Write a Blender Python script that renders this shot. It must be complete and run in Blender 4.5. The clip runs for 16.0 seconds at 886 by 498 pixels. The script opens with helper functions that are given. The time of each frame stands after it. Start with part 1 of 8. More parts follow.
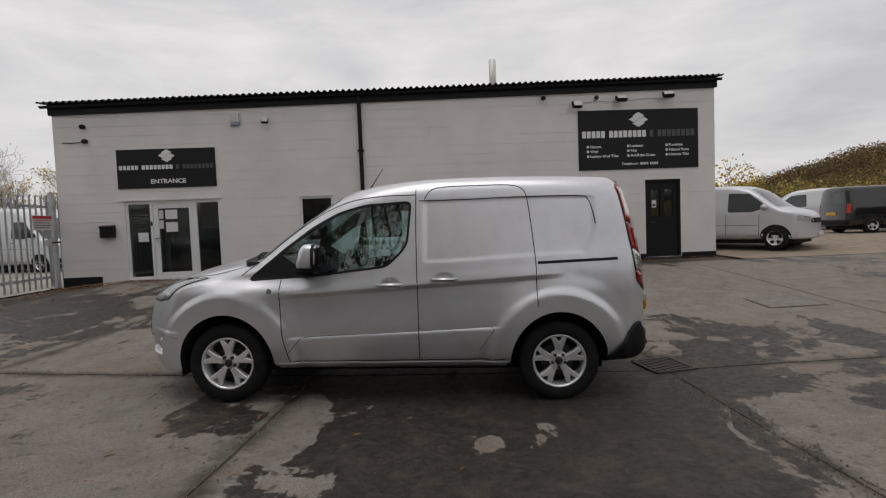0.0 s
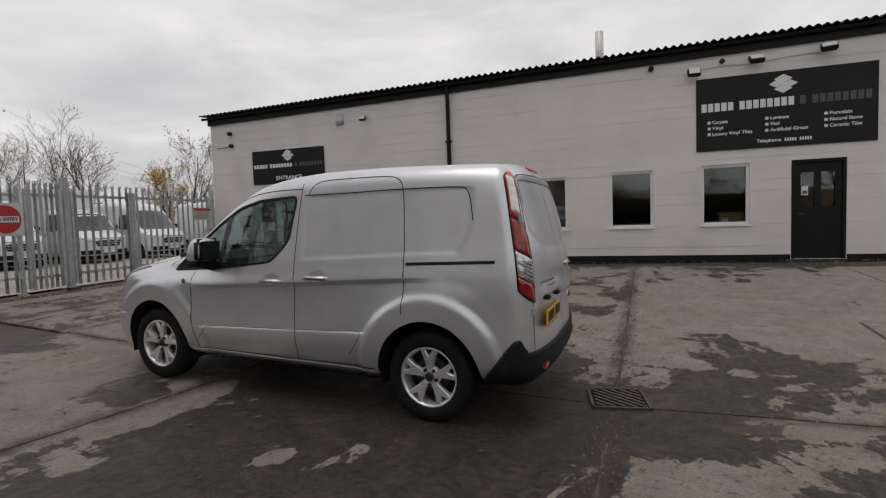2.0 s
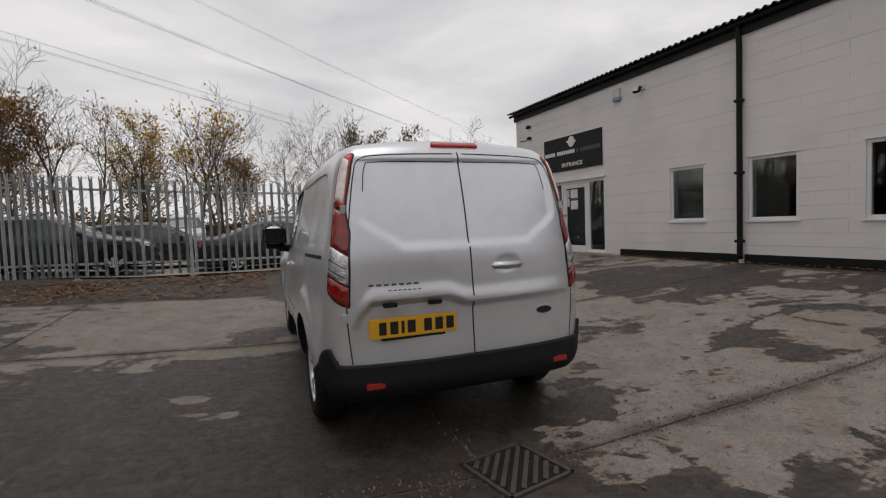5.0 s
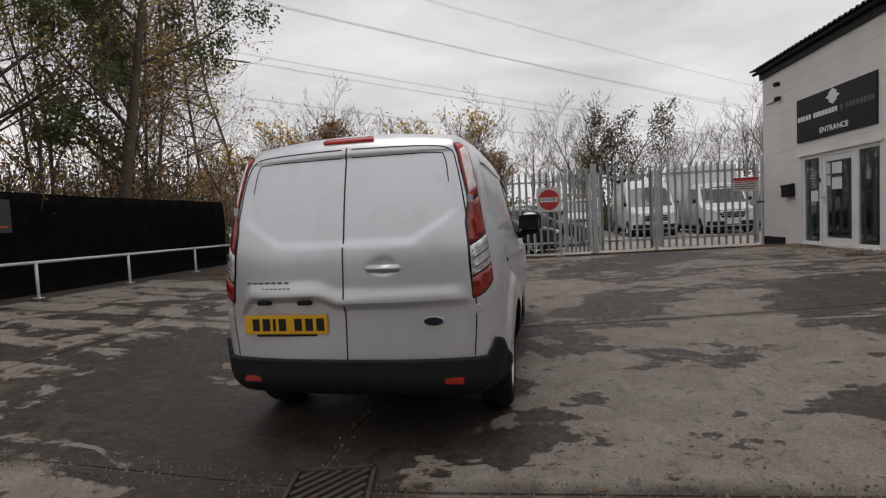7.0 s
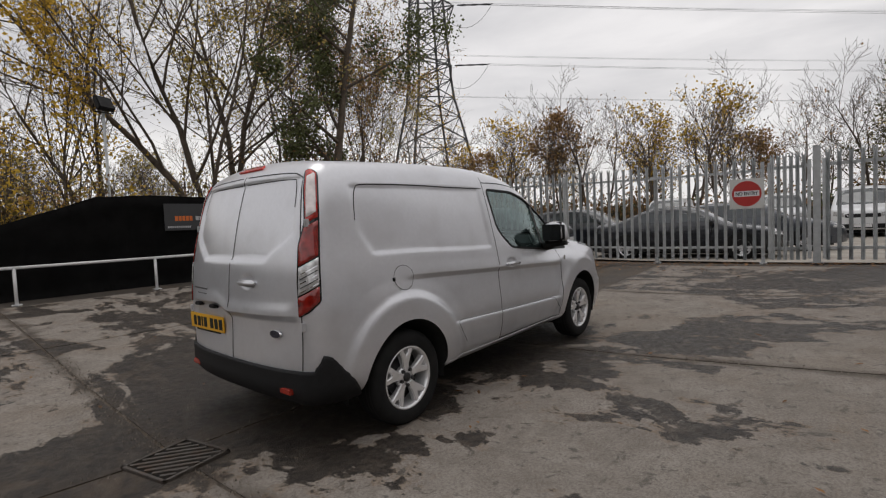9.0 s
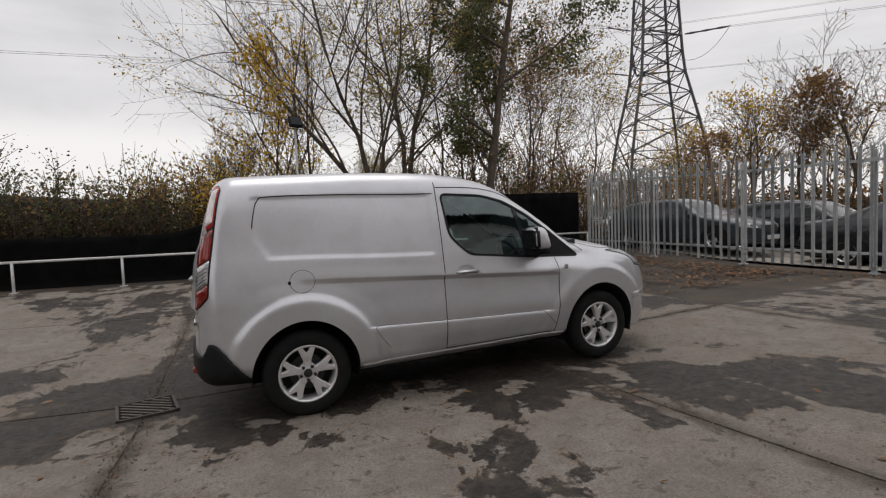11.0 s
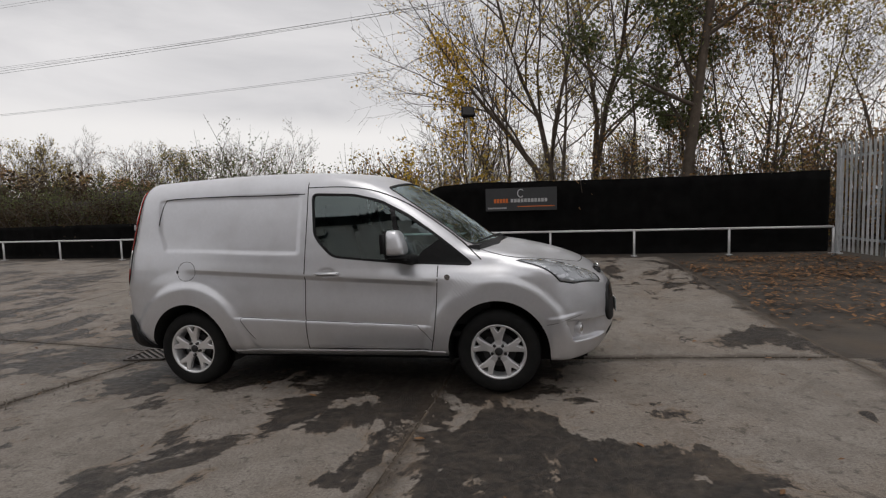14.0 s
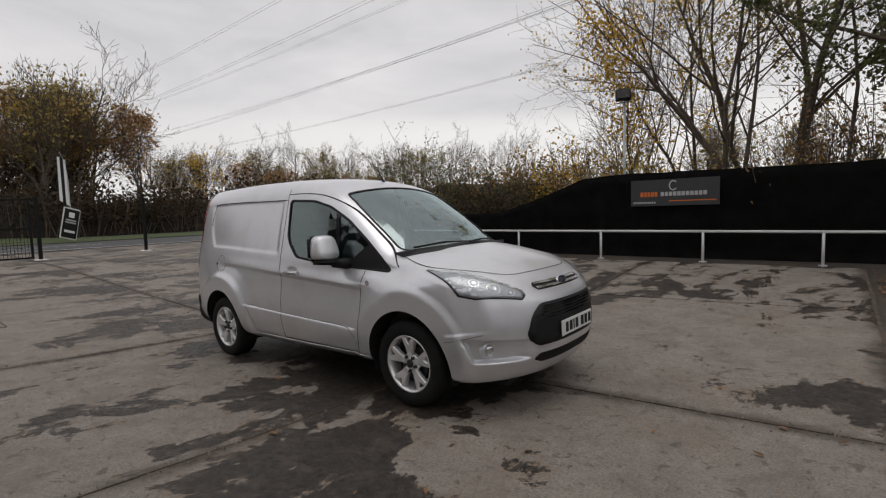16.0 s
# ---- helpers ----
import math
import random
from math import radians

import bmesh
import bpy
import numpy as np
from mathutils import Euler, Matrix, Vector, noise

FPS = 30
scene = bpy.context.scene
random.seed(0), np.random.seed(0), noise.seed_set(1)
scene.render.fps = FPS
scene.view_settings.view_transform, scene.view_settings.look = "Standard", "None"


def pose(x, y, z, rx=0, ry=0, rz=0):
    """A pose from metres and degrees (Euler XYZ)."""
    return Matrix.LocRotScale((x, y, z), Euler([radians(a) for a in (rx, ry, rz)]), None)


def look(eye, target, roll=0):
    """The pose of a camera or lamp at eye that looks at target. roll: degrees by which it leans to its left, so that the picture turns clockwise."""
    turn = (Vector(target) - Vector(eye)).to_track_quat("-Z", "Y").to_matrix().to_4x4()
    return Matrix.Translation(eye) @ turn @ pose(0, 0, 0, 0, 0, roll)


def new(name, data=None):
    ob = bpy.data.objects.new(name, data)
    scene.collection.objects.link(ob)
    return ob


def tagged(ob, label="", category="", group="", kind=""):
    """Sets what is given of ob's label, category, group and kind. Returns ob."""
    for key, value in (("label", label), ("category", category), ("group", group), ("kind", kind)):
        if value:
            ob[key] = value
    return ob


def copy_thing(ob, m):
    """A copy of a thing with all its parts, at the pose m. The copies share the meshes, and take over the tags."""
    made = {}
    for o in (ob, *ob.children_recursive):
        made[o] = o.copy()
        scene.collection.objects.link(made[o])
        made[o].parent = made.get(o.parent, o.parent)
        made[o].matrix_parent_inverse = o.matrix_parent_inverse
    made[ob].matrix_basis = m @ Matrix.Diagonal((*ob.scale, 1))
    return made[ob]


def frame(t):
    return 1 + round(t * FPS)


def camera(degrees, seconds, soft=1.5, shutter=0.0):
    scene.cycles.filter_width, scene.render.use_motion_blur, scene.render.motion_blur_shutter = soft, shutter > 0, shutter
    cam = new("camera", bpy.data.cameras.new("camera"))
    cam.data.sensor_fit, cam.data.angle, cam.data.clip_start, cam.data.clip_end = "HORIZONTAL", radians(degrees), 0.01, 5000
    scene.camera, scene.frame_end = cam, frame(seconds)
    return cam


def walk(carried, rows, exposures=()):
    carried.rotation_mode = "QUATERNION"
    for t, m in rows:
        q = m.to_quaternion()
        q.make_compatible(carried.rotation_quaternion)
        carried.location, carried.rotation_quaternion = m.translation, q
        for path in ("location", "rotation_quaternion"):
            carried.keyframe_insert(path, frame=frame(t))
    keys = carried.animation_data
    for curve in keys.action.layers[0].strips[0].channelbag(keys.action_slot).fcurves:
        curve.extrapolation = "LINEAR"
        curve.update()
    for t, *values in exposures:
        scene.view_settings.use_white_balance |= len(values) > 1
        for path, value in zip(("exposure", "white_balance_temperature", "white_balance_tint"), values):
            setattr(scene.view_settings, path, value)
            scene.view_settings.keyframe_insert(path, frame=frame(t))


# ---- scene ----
cam = camera(84.6, 16.0, 1.2)
PATH = [
    (0, (0.553, -4.698, 1.422), (0.499, -2.701, 1.325), -2.2),
    (0.5, (1.148, -4.586, 1.397), (0.85, -2.611, 1.299), -2.2),
    (1, (1.726, -4.452, 1.407), (1.256, -2.511, 1.304), -2.1),
    (1.5, (2.25, -4.177, 1.38), (1.638, -2.276, 1.271), -2.0),
    (2, (2.747, -3.865, 1.386), (1.969, -2.025, 1.274), -1.9),
    (2.5, (3.203, -3.496, 1.374), (2.272, -1.73, 1.255), -1.9),
    (3, (3.629, -3.116, 1.367), (2.488, -1.477, 1.249), -1.9),
    (3.5, (4.027, -2.705, 1.356), (2.679, -1.233, 1.237), -1.9),
    (4, (4.332, -2.217, 1.338), (2.779, -0.962, 1.223), -2.0),
    (4.5, (4.605, -1.723, 1.334), (2.866, -0.741, 1.222), -2.0),
    (5, (4.728, -1.184, 1.289), (2.864, -0.467, 1.181), -2.1),
    (5.2, (4.761, -0.97, 1.262), (2.85, -0.39, 1.153), -2.0),
    (7.3, (4.607, 1.438, 1.255), (2.679, 0.917, 1.146), -2.8),
    (7.5, (4.523, 1.675, 1.254), (2.623, 1.06, 1.144), -2.6),
    (8, (4.312, 2.202, 1.303), (2.518, 1.323, 1.191), -2.2),
    (8.5, (3.981, 2.716, 1.333), (2.319, 1.608, 1.225), -2.3),
    (9, (3.632, 3.184, 1.34), (2.114, 1.885, 1.238), -2.5),
    (9.5, (3.179, 3.571, 1.346), (1.833, 2.096, 1.244), -2.4),
    (10, (2.722, 3.975, 1.352), (1.544, 2.362, 1.246), -2.5),
    (10.2, (2.521, 4.113, 1.363), (1.443, 2.432, 1.259), -2.5),
    (12.3, (0.34, 4.819, 1.415), (0.067, 2.841, 1.29), -1.7),
    (12.5, (0.102, 4.834, 1.441), (-0.065, 2.845, 1.314), -1.7),
    (13, (-0.513, 4.756, 1.431), (-0.474, 2.761, 1.3), -1.7),
    (13.5, (-1.112, 4.685, 1.442), (-0.873, 2.704, 1.307), -1.7),
    (14, (-1.686, 4.494, 1.435), (-1.271, 2.543, 1.289), -1.6),
    (14.5, (-2.252, 4.279, 1.431), (-1.613, 2.39, 1.287), -1.7),
    (15, (-2.786, 4.032, 1.437), (-1.958, 2.218, 1.287), -1.6),
    (15.5, (-3.268, 3.716, 1.459), (-2.227, 2.016, 1.305), -1.6),
    (16, (-3.732, 3.406, 1.489), (-2.48, 1.855, 1.331), -1.7),
]
walk(cam, [(t, look(e, g, r)) for t, e, g, r in PATH], [(0, 0.0), (3, 0.05), (5, 0.0), (7.5, 0.03), (10, 0.12), (12.5, 0.07), (16, 0.02)])


# ---- light ----
def make_world():
    w = bpy.data.worlds.new("overcast_sky")
    w.use_nodes = True
    nt = w.node_tree
    nt.nodes.clear()
    n = nt.nodes.new
    out, bg = n("ShaderNodeOutputWorld"), n("ShaderNodeBackground")
    sky = n("ShaderNodeTexSky")
    sky.sky_type, sky.sun_disc = "NISHITA", False
    sky.sun_elevation, sky.sun_rotation = radians(82), radians(214)
    sky.air_density, sky.dust_density = 1.0, 3.0
    co, mp = n("ShaderNodeTexCoord"), n("ShaderNodeMapping")
    mp.inputs["Scale"].default_value = (1.0, 1.0, 3.4)
    cl = n("ShaderNodeTexNoise")
    cl.inputs["Scale"].default_value, cl.inputs["Detail"].default_value = 2.3, 7.0
    cl.inputs["Roughness"].default_value, cl.inputs["Distortion"].default_value = 0.55, 0.35
    ramp = n("ShaderNodeValToRGB")
    ramp.color_ramp.elements[0].position, ramp.color_ramp.elements[0].color = 0.30, (0.545, 0.535, 0.545, 1)
    ramp.color_ramp.elements[1].position, ramp.color_ramp.elements[1].color = 0.68, (0.86, 0.835, 0.83, 1)
    # thinner cloud low over the southern horizon
    sep = n("ShaderNodeSeparateXYZ")
    low = n("ShaderNodeMapRange")
    low.inputs["From Min"].default_value, low.inputs["From Max"].default_value = 0.21, 0.15
    low.interpolation_type = "SMOOTHSTEP"
    south = n("ShaderNodeMapRange")
    south.inputs["From Min"].default_value, south.inputs["From Max"].default_value = 0.1, -0.7
    both = n("ShaderNodeMath")
    both.operation = "MULTIPLY"
    glow = n("ShaderNodeMixRGB")
    glow.inputs["Color2"].default_value = (0.86, 0.835, 0.82, 1)
    mix = n("ShaderNodeMixRGB")
    mix.inputs["Fac"].default_value = 0.94
    scl = n("ShaderNodeMixRGB")
    scl.blend_type, scl.inputs["Fac"].default_value = "MULTIPLY", 1.0
    scl.inputs["Color2"].default_value = (0.1, 0.1, 0.1, 1)
    L = nt.links.new
    L(co.outputs["Generated"], mp.inputs["Vector"])
    L(mp.outputs["Vector"], cl.inputs["Vector"])
    L(cl.outputs["Fac"], ramp.inputs["Fac"])
    L(co.outputs["Generated"], sep.inputs["Vector"])
    L(sep.outputs["Z"], low.inputs["Value"])
    L(sep.outputs["Y"], south.inputs["Value"])
    L(low.outputs["Result"], both.inputs[0])
    L(south.outputs["Result"], both.inputs[1])
    L(both.outputs["Value"], glow.inputs["Fac"])
    heavy = n("ShaderNodeMixRGB")
    heavy.inputs["Color2"].default_value = (0.56, 0.55, 0.565, 1)
    weigh = n("ShaderNodeMath")
    weigh.operation = "MULTIPLY"
    weigh.inputs[1].default_value = 0.32
    L(south.outputs["Result"], weigh.inputs[0])
    L(weigh.outputs["Value"], heavy.inputs["Fac"])
    L(ramp.outputs["Color"], heavy.inputs["Color1"])
    L(heavy.outputs["Color"], glow.inputs["Color1"])
    L(sky.outputs["Color"], scl.inputs["Color1"])
    L(scl.outputs["Color"], mix.inputs["Color1"])
    L(glow.outputs["Color"], mix.inputs["Color2"])
    L(mix.outputs["Color"], bg.inputs["Color"])
    L(bg.outputs["Background"], out.inputs["Surface"])
    bg.inputs["Strength"].default_value = 1.03
    scene.world = w


make_world()
sun = new("sun", bpy.data.lights.new("sun", "SUN"))
sun.data.energy, sun.data.angle, sun.data.color = 0.5, radians(35), (1.0, 0.97, 0.93)
sun.matrix_world = look((-1, -1.5, 14), (0, 0, 0))


# ---- materials ----
def mat(name, color, rough=0.6, metal=0.0, var=0.12, scale=6.0, bump=0.0, bscale=60.0, dirt=None, dscale=1.2, damt=0.4, coat=0.0, alpha=1.0, emit=0.0, rnd=0.0, spec=0.5, island=0.0):
    """A surface with grain and, where asked, larger stains, relief, and a shade of its own for each piece."""
    m = bpy.data.materials.new(name)
    m.use_nodes = True
    nt = m.node_tree
    b = nt.nodes["Principled BSDF"]
    n, L = nt.nodes.new, nt.links.new
    co = n("ShaderNodeTexCoord")
    t = n("ShaderNodeTexNoise")
    t.inputs["Scale"].default_value, t.inputs["Detail"].default_value = scale, 6.0
    L(co.outputs["Object"], t.inputs["Vector"])
    hs = n("ShaderNodeMapRange")
    hs.inputs["To Min"].default_value, hs.inputs["To Max"].default_value = 1 - var, 1 + var
    hs.inputs["From Min"].default_value, hs.inputs["From Max"].default_value = 0.25, 0.75
    L(t.outputs["Fac"], hs.inputs["Value"])
    mul = n("ShaderNodeMixRGB")
    mul.blend_type, mul.inputs["Fac"].default_value = "MULTIPLY", 1.0
    mul.inputs["Color1"].default_value = (*color, 1)
    L(hs.outputs["Result"], mul.inputs["Color2"])
    col = mul.outputs["Color"]
    if rnd or island:
        src = n("ShaderNodeObjectInfo").outputs["Random"] if rnd else n("ShaderNodeNewGeometry").outputs["Random Per Island"]
        r = n("ShaderNodeMapRange")
        a = rnd or island
        r.inputs["To Min"].default_value, r.inputs["To Max"].default_value = 1 - a, 1 + a
        L(src, r.inputs["Value"])
        m2 = n("ShaderNodeMixRGB")
        m2.blend_type, m2.inputs["Fac"].default_value = "MULTIPLY", 1.0
        L(col, m2.inputs["Color1"])
        L(r.outputs["Result"], m2.inputs["Color2"])
        col = m2.outputs["Color"]
    if dirt:
        d = n("ShaderNodeTexNoise")
        d.inputs["Scale"].default_value, d.inputs["Detail"].default_value = dscale, 8.0
        L(co.outputs["Object"], d.inputs["Vector"])
        dr = n("ShaderNodeMapRange")
        dr.inputs["From Min"].default_value, dr.inputs["From Max"].default_value = 0.48, 0.72
        dr.inputs["To Max"].default_value = damt
        L(d.outputs["Fac"], dr.inputs["Value"])
        m3 = n("ShaderNodeMixRGB")
        m3.inputs["Color2"].default_value = (*dirt, 1)
        L(dr.outputs["Result"], m3.inputs["Fac"])
        L(col, m3.inputs["Color1"])
        col = m3.outputs["Color"]
    L(col, b.inputs["Base Color"])
    b.inputs["Roughness"].default_value, b.inputs["Metallic"].default_value = rough, metal
    b.inputs["Coat Weight"].default_value, b.inputs["Coat Roughness"].default_value = coat, 0.04
    b.inputs["Specular IOR Level"].default_value = spec
    b.inputs["Alpha"].default_value = alpha
    if emit:
        b.inputs["Emission Color"].default_value, b.inputs["Emission Strength"].default_value = (*color, 1), emit
    if bump:
        t2 = n("ShaderNodeTexNoise")
        t2.inputs["Scale"].default_value, t2.inputs["Detail"].default_value = bscale, 5.0
        L(co.outputs["Object"], t2.inputs["Vector"])
        bp = n("ShaderNodeBump")
        bp.inputs["Strength"].default_value, bp.inputs["Distance"].default_value = bump, 0.01
        L(t2.outputs["Fac"], bp.inputs["Height"])
        L(bp.outputs["Normal"], b.inputs["Normal"])
    return m


def glass_mat(name, tint=(0.8, 0.85, 0.85), dark=0.25, rough=0.0, f0=0.08, sheen=(0.9, 0.92, 0.92)):
    """Thin glazing: gloss that grows towards grazing, over a clear, tinted sheet; alike from both sides."""
    m = bpy.data.materials.new(name)
    m.use_nodes = True
    nt = m.node_tree
    nt.nodes.clear()
    n, L = nt.nodes.new, nt.links.new
    out, mx, tr, gl, fr = n("ShaderNodeOutputMaterial"), n("ShaderNodeMixShader"), n("ShaderNodeBsdfTransparent"), n("ShaderNodeBsdfGlossy"), n("ShaderNodeLayerWeight")
    tr.inputs["Color"].default_value = (*[c * (1 - dark) for c in tint], 1)
    gl.inputs["Roughness"].default_value = rough
    gl.inputs["Color"].default_value = (*sheen, 1)
    fr.inputs["Blend"].default_value = 0.5
    pw, rg = n("ShaderNodeMath"), n("ShaderNodeMapRange")
    pw.operation, pw.inputs[1].default_value = "POWER", 4.0
    rg.inputs["To Min"].default_value = f0
    L(fr.outputs["Facing"], pw.inputs[0])
    L(pw.outputs["Value"], rg.inputs["Value"])
    L(rg.outputs["Result"], mx.inputs["Fac"])
    L(tr.outputs["BSDF"], mx.inputs[1])
    L(gl.outputs["BSDF"], mx.inputs[2])
    L(mx.outputs["Shader"], out.inputs["Surface"])
    return m


def concrete_mat():
    """Yard concrete: dry pale crust, dark wet film in broad patches and runs, the same film as painted shade under the
    van, brown silt.
    """
    m = bpy.data.materials.new("wet_concrete")
    m.use_nodes = True
    nt = m.node_tree
    b = nt.nodes["Principled BSDF"]
    n, L = nt.nodes.new, nt.links.new
    co = n("ShaderNodeTexCoord")

    def noise_tex(scale, detail=6.0, dist=0.0, rough=0.55, sc=None):
        t = n("ShaderNodeTexNoise")
        t.inputs["Scale"].default_value, t.inputs["Detail"].default_value = scale, detail
        t.inputs["Distortion"].default_value, t.inputs["Roughness"].default_value = dist, rough
        if sc:
            mp = n("ShaderNodeMapping")
            mp.inputs["Scale"].default_value = sc
            L(co.outputs["Object"], mp.inputs["Vector"])
            L(mp.outputs["Vector"], t.inputs["Vector"])
        else:
            L(co.outputs["Object"], t.inputs["Vector"])
        return t.outputs["Fac"]

    def rng(v, a, c, lo=0.0, hi=1.0):
        r = n("ShaderNodeMapRange")
        for k, x in (("From Min", a), ("From Max", c), ("To Min", lo), ("To Max", hi)):
            r.inputs[k].default_value = x
        L(v, r.inputs["Value"])
        return r.outputs["Result"]

    def mth(op, a, c):
        r = n("ShaderNodeMath")
        r.operation = op
        for k, x in enumerate((a, c)):
            if isinstance(x, float):
                r.inputs[k].default_value = x
            else:
                L(x, r.inputs[k])
        return r.outputs["Value"]

    def mixc(f, a, c):
        r = n("ShaderNodeMixRGB")
        for k, x in (("Fac", f), ("Color1", a), ("Color2", c)):
            if isinstance(x, tuple):
                r.inputs[k].default_value = (*x, 1)
            else:
                L(x, r.inputs[k])
        return r.outputs["Color"]

    # the patches are read through a warped place, so that their edges run unevenly
    wn = n("ShaderNodeTexNoise")
    wn.inputs["Scale"].default_value, wn.inputs["Detail"].default_value, wn.inputs["Roughness"].default_value = 2.6, 6.0, 0.62
    L(co.outputs["Object"], wn.inputs["Vector"])
    ws, wa = n("ShaderNodeVectorMath"), n("ShaderNodeVectorMath")
    ws.operation, wa.operation = "MULTIPLY_ADD", "ADD"
    ws.inputs[1].default_value, ws.inputs[2].default_value = (0.36, 0.36, 0), (-0.18, -0.18, 0)
    L(wn.outputs["Color"], ws.inputs[0])
    L(ws.outputs["Vector"], wa.inputs[0])
    L(co.outputs["Object"], wa.inputs[1])

    def blob(cx, cy, rx, ry, turn, amp):
        """An oval bias with a flat middle."""
        mp = n("ShaderNodeMapping")
        mp.vector_type = "TEXTURE"
        mp.inputs["Location"].default_value, mp.inputs["Scale"].default_value = (cx, cy, 0), (rx, ry, 1000)
        mp.inputs["Rotation"].default_value = (0, 0, radians(turn))
        L(wa.outputs["Vector"], mp.inputs["Vector"])
        ln = n("ShaderNodeVectorMath")
        ln.operation = "LENGTH"
        L(mp.outputs["Vector"], ln.inputs[0])
        r = n("ShaderNodeMapRange")
        r.interpolation_type = "SMOOTHSTEP"
        r.inputs["From Min"].default_value, r.inputs["From Max"].default_value = 0.6, 1.35
        r.inputs["To Min"].default_value, r.inputs["To Max"].default_value = amp, 0.0
        L(ln.outputs["Value"], r.inputs["Value"])
        return r.outputs["Result"]

    grain = noise_tex(70.0, 8.0)
    fine = noise_tex(260.0, 4.0)
    mid = noise_tex(3.5, 9.0, 0.4, 0.65)
    dry = mixc(rng(mid, 0.3, 0.7), (0.315, 0.282, 0.247), (0.19, 0.164, 0.139))
    dry = mixc(rng(noise_tex(0.8, 8.0, 0.5, 0.65), 0.5, 0.72, 0.0, 0.5), dry, (0.235, 0.175, 0.122))
    dry = mixc(rng(grain, 0.44, 0.66, 0.0, 0.62), dry, (0.11, 0.094, 0.079))
    dry = mixc(rng(noise_tex(13.0, 9.0, 0.3, 0.75), 0.52, 0.68, 0.0, 0.5), dry, (0.15, 0.12, 0.092))
    dry = mixc(rng(fine, 0.55, 0.67, 0.0, 0.6), dry, (0.46, 0.43, 0.395))
    pool = noise_tex(0.75, 9.0, 1.3, 0.66)
    run = noise_tex(1.05, 8.0, 1.0, 0.64, (1.6, 0.45, 1.0))
    wet_v = mth("ADD", mth("MULTIPLY", pool, 0.7), mth("MULTIPLY", run, 0.6))
    wet_v = mth("SUBTRACT", wet_v, 0.134)
    # the yard drains towards its south-east side, which stays damp longest
    wet_v = mth("ADD", wet_v, mth("MULTIPLY", blob(2.2, -2.4, 4.6, 2.6, 0, 1.0), 0.028))
    wet_v = mth("ADD", wet_v, mth("MULTIPLY", mth("SUBTRACT", noise_tex(2.6, 9.0, 1.1, 0.68), 0.5), 0.22))
    wet_v = mth("ADD", wet_v, mth("MULTIPLY", mth("SUBTRACT", noise_tex(8.0, 8.0, 0.3, 0.72), 0.5), 0.16))
    for k, patches in ((0.128, WET_AND_SHADE_PATCHES), (-0.14, DRY_PATCHES)):
        field = blob(*patches[0], 1.0)
        for bl in patches[1:]:
            field = mth("MAXIMUM", field, blob(*bl, 1.0))
        wet_v = mth("ADD", wet_v, mth("MULTIPLY", field, k))
    wet = rng(wet_v, 0.526, 0.545)
    rim = mth("MULTIPLY", rng(wet_v, 0.50, 0.535), rng(wet_v, 0.56, 0.54))
    dry = mixc(mth("MULTIPLY", rim, rng(mid, 0.42, 0.6, 0.0, 0.75)), dry, (0.27, 0.20, 0.14))
    speck = rng(noise_tex(11.0, 7.0, 0.6, 0.65), 0.585, 0.635)
    wet = mth("MAXIMUM", wet, mth("MULTIPLY", speck, 0.6))
    film = mixc(rng(noise_tex(22.0, 9.0, 0.0, 0.75), 0.42, 0.62), (0.012, 0.0095, 0.0078), (0.055, 0.043, 0.034))
    film = mixc(rng(noise_tex(5.5, 9.0, 0.6, 0.76), 0.50, 0.66, 0.0, 0.6), film, (0.105, 0.083, 0.063))
    film = mixc(rng(fine, 0.57, 0.68, 0.0, 0.8), film, (0.10, 0.085, 0.07))
    film = mixc(rng(noise_tex(1.9, 9.0, 0.8, 0.7), 0.56, 0.70, 0.0, 0.6), film, (0.13, 0.095, 0.065))
    ground_col = mixc(wet, dry, film)
    # brown silt gathered along the slab joints
    sep = n("ShaderNodeSeparateXYZ")
    L(co.outputs["Object"], sep.inputs["Vector"])
    sway = mth("MULTIPLY", mth("SUBTRACT", noise_tex(1.3, 6.0, 0.5, 0.7), 0.5), 0.35)
    gate = noise_tex(2.2, 8.0, 0.4, 0.7)
    for ax, at in (("X", -4.1), ("X", -0.85), ("X", 2.5), ("Y", -0.1)):
        d = mth("ABSOLUTE", mth("ADD", mth("SUBTRACT", sep.outputs[ax], at), sway), 0.0)
        near = rng(mth("ADD", d, mth("MULTIPLY", gate, 0.34)), 0.30, 0.15)
        ground_col = mixc(mth("MULTIPLY", near, 0.85), ground_col, (0.048, 0.035, 0.025))
    L(ground_col, b.inputs["Base Color"])
    gloss = rng(noise_tex(16.0, 7.0, 0.4, 0.7), 0.35, 0.65, -0.12, 0.12)
    L(mth("ADD", rng(wet, 0.0, 1.0, 0.88, 0.47), mth("MULTIPLY", gloss, wet)), b.inputs["Roughness"])
    b.inputs["Specular IOR Level"].default_value = 0.42
    h = mth("ADD", mth("MULTIPLY", grain, 0.5), mth("MULTIPLY", fine, 0.5))
    bp = n("ShaderNodeBump")
    bp.inputs["Distance"].default_value = 0.013
    L(rng(wet, 0.0, 1.0, 0.85, 0.85), bp.inputs["Strength"])
    L(h, bp.inputs["Height"])
    L(bp.outputs["Normal"], b.inputs["Normal"])
    return m


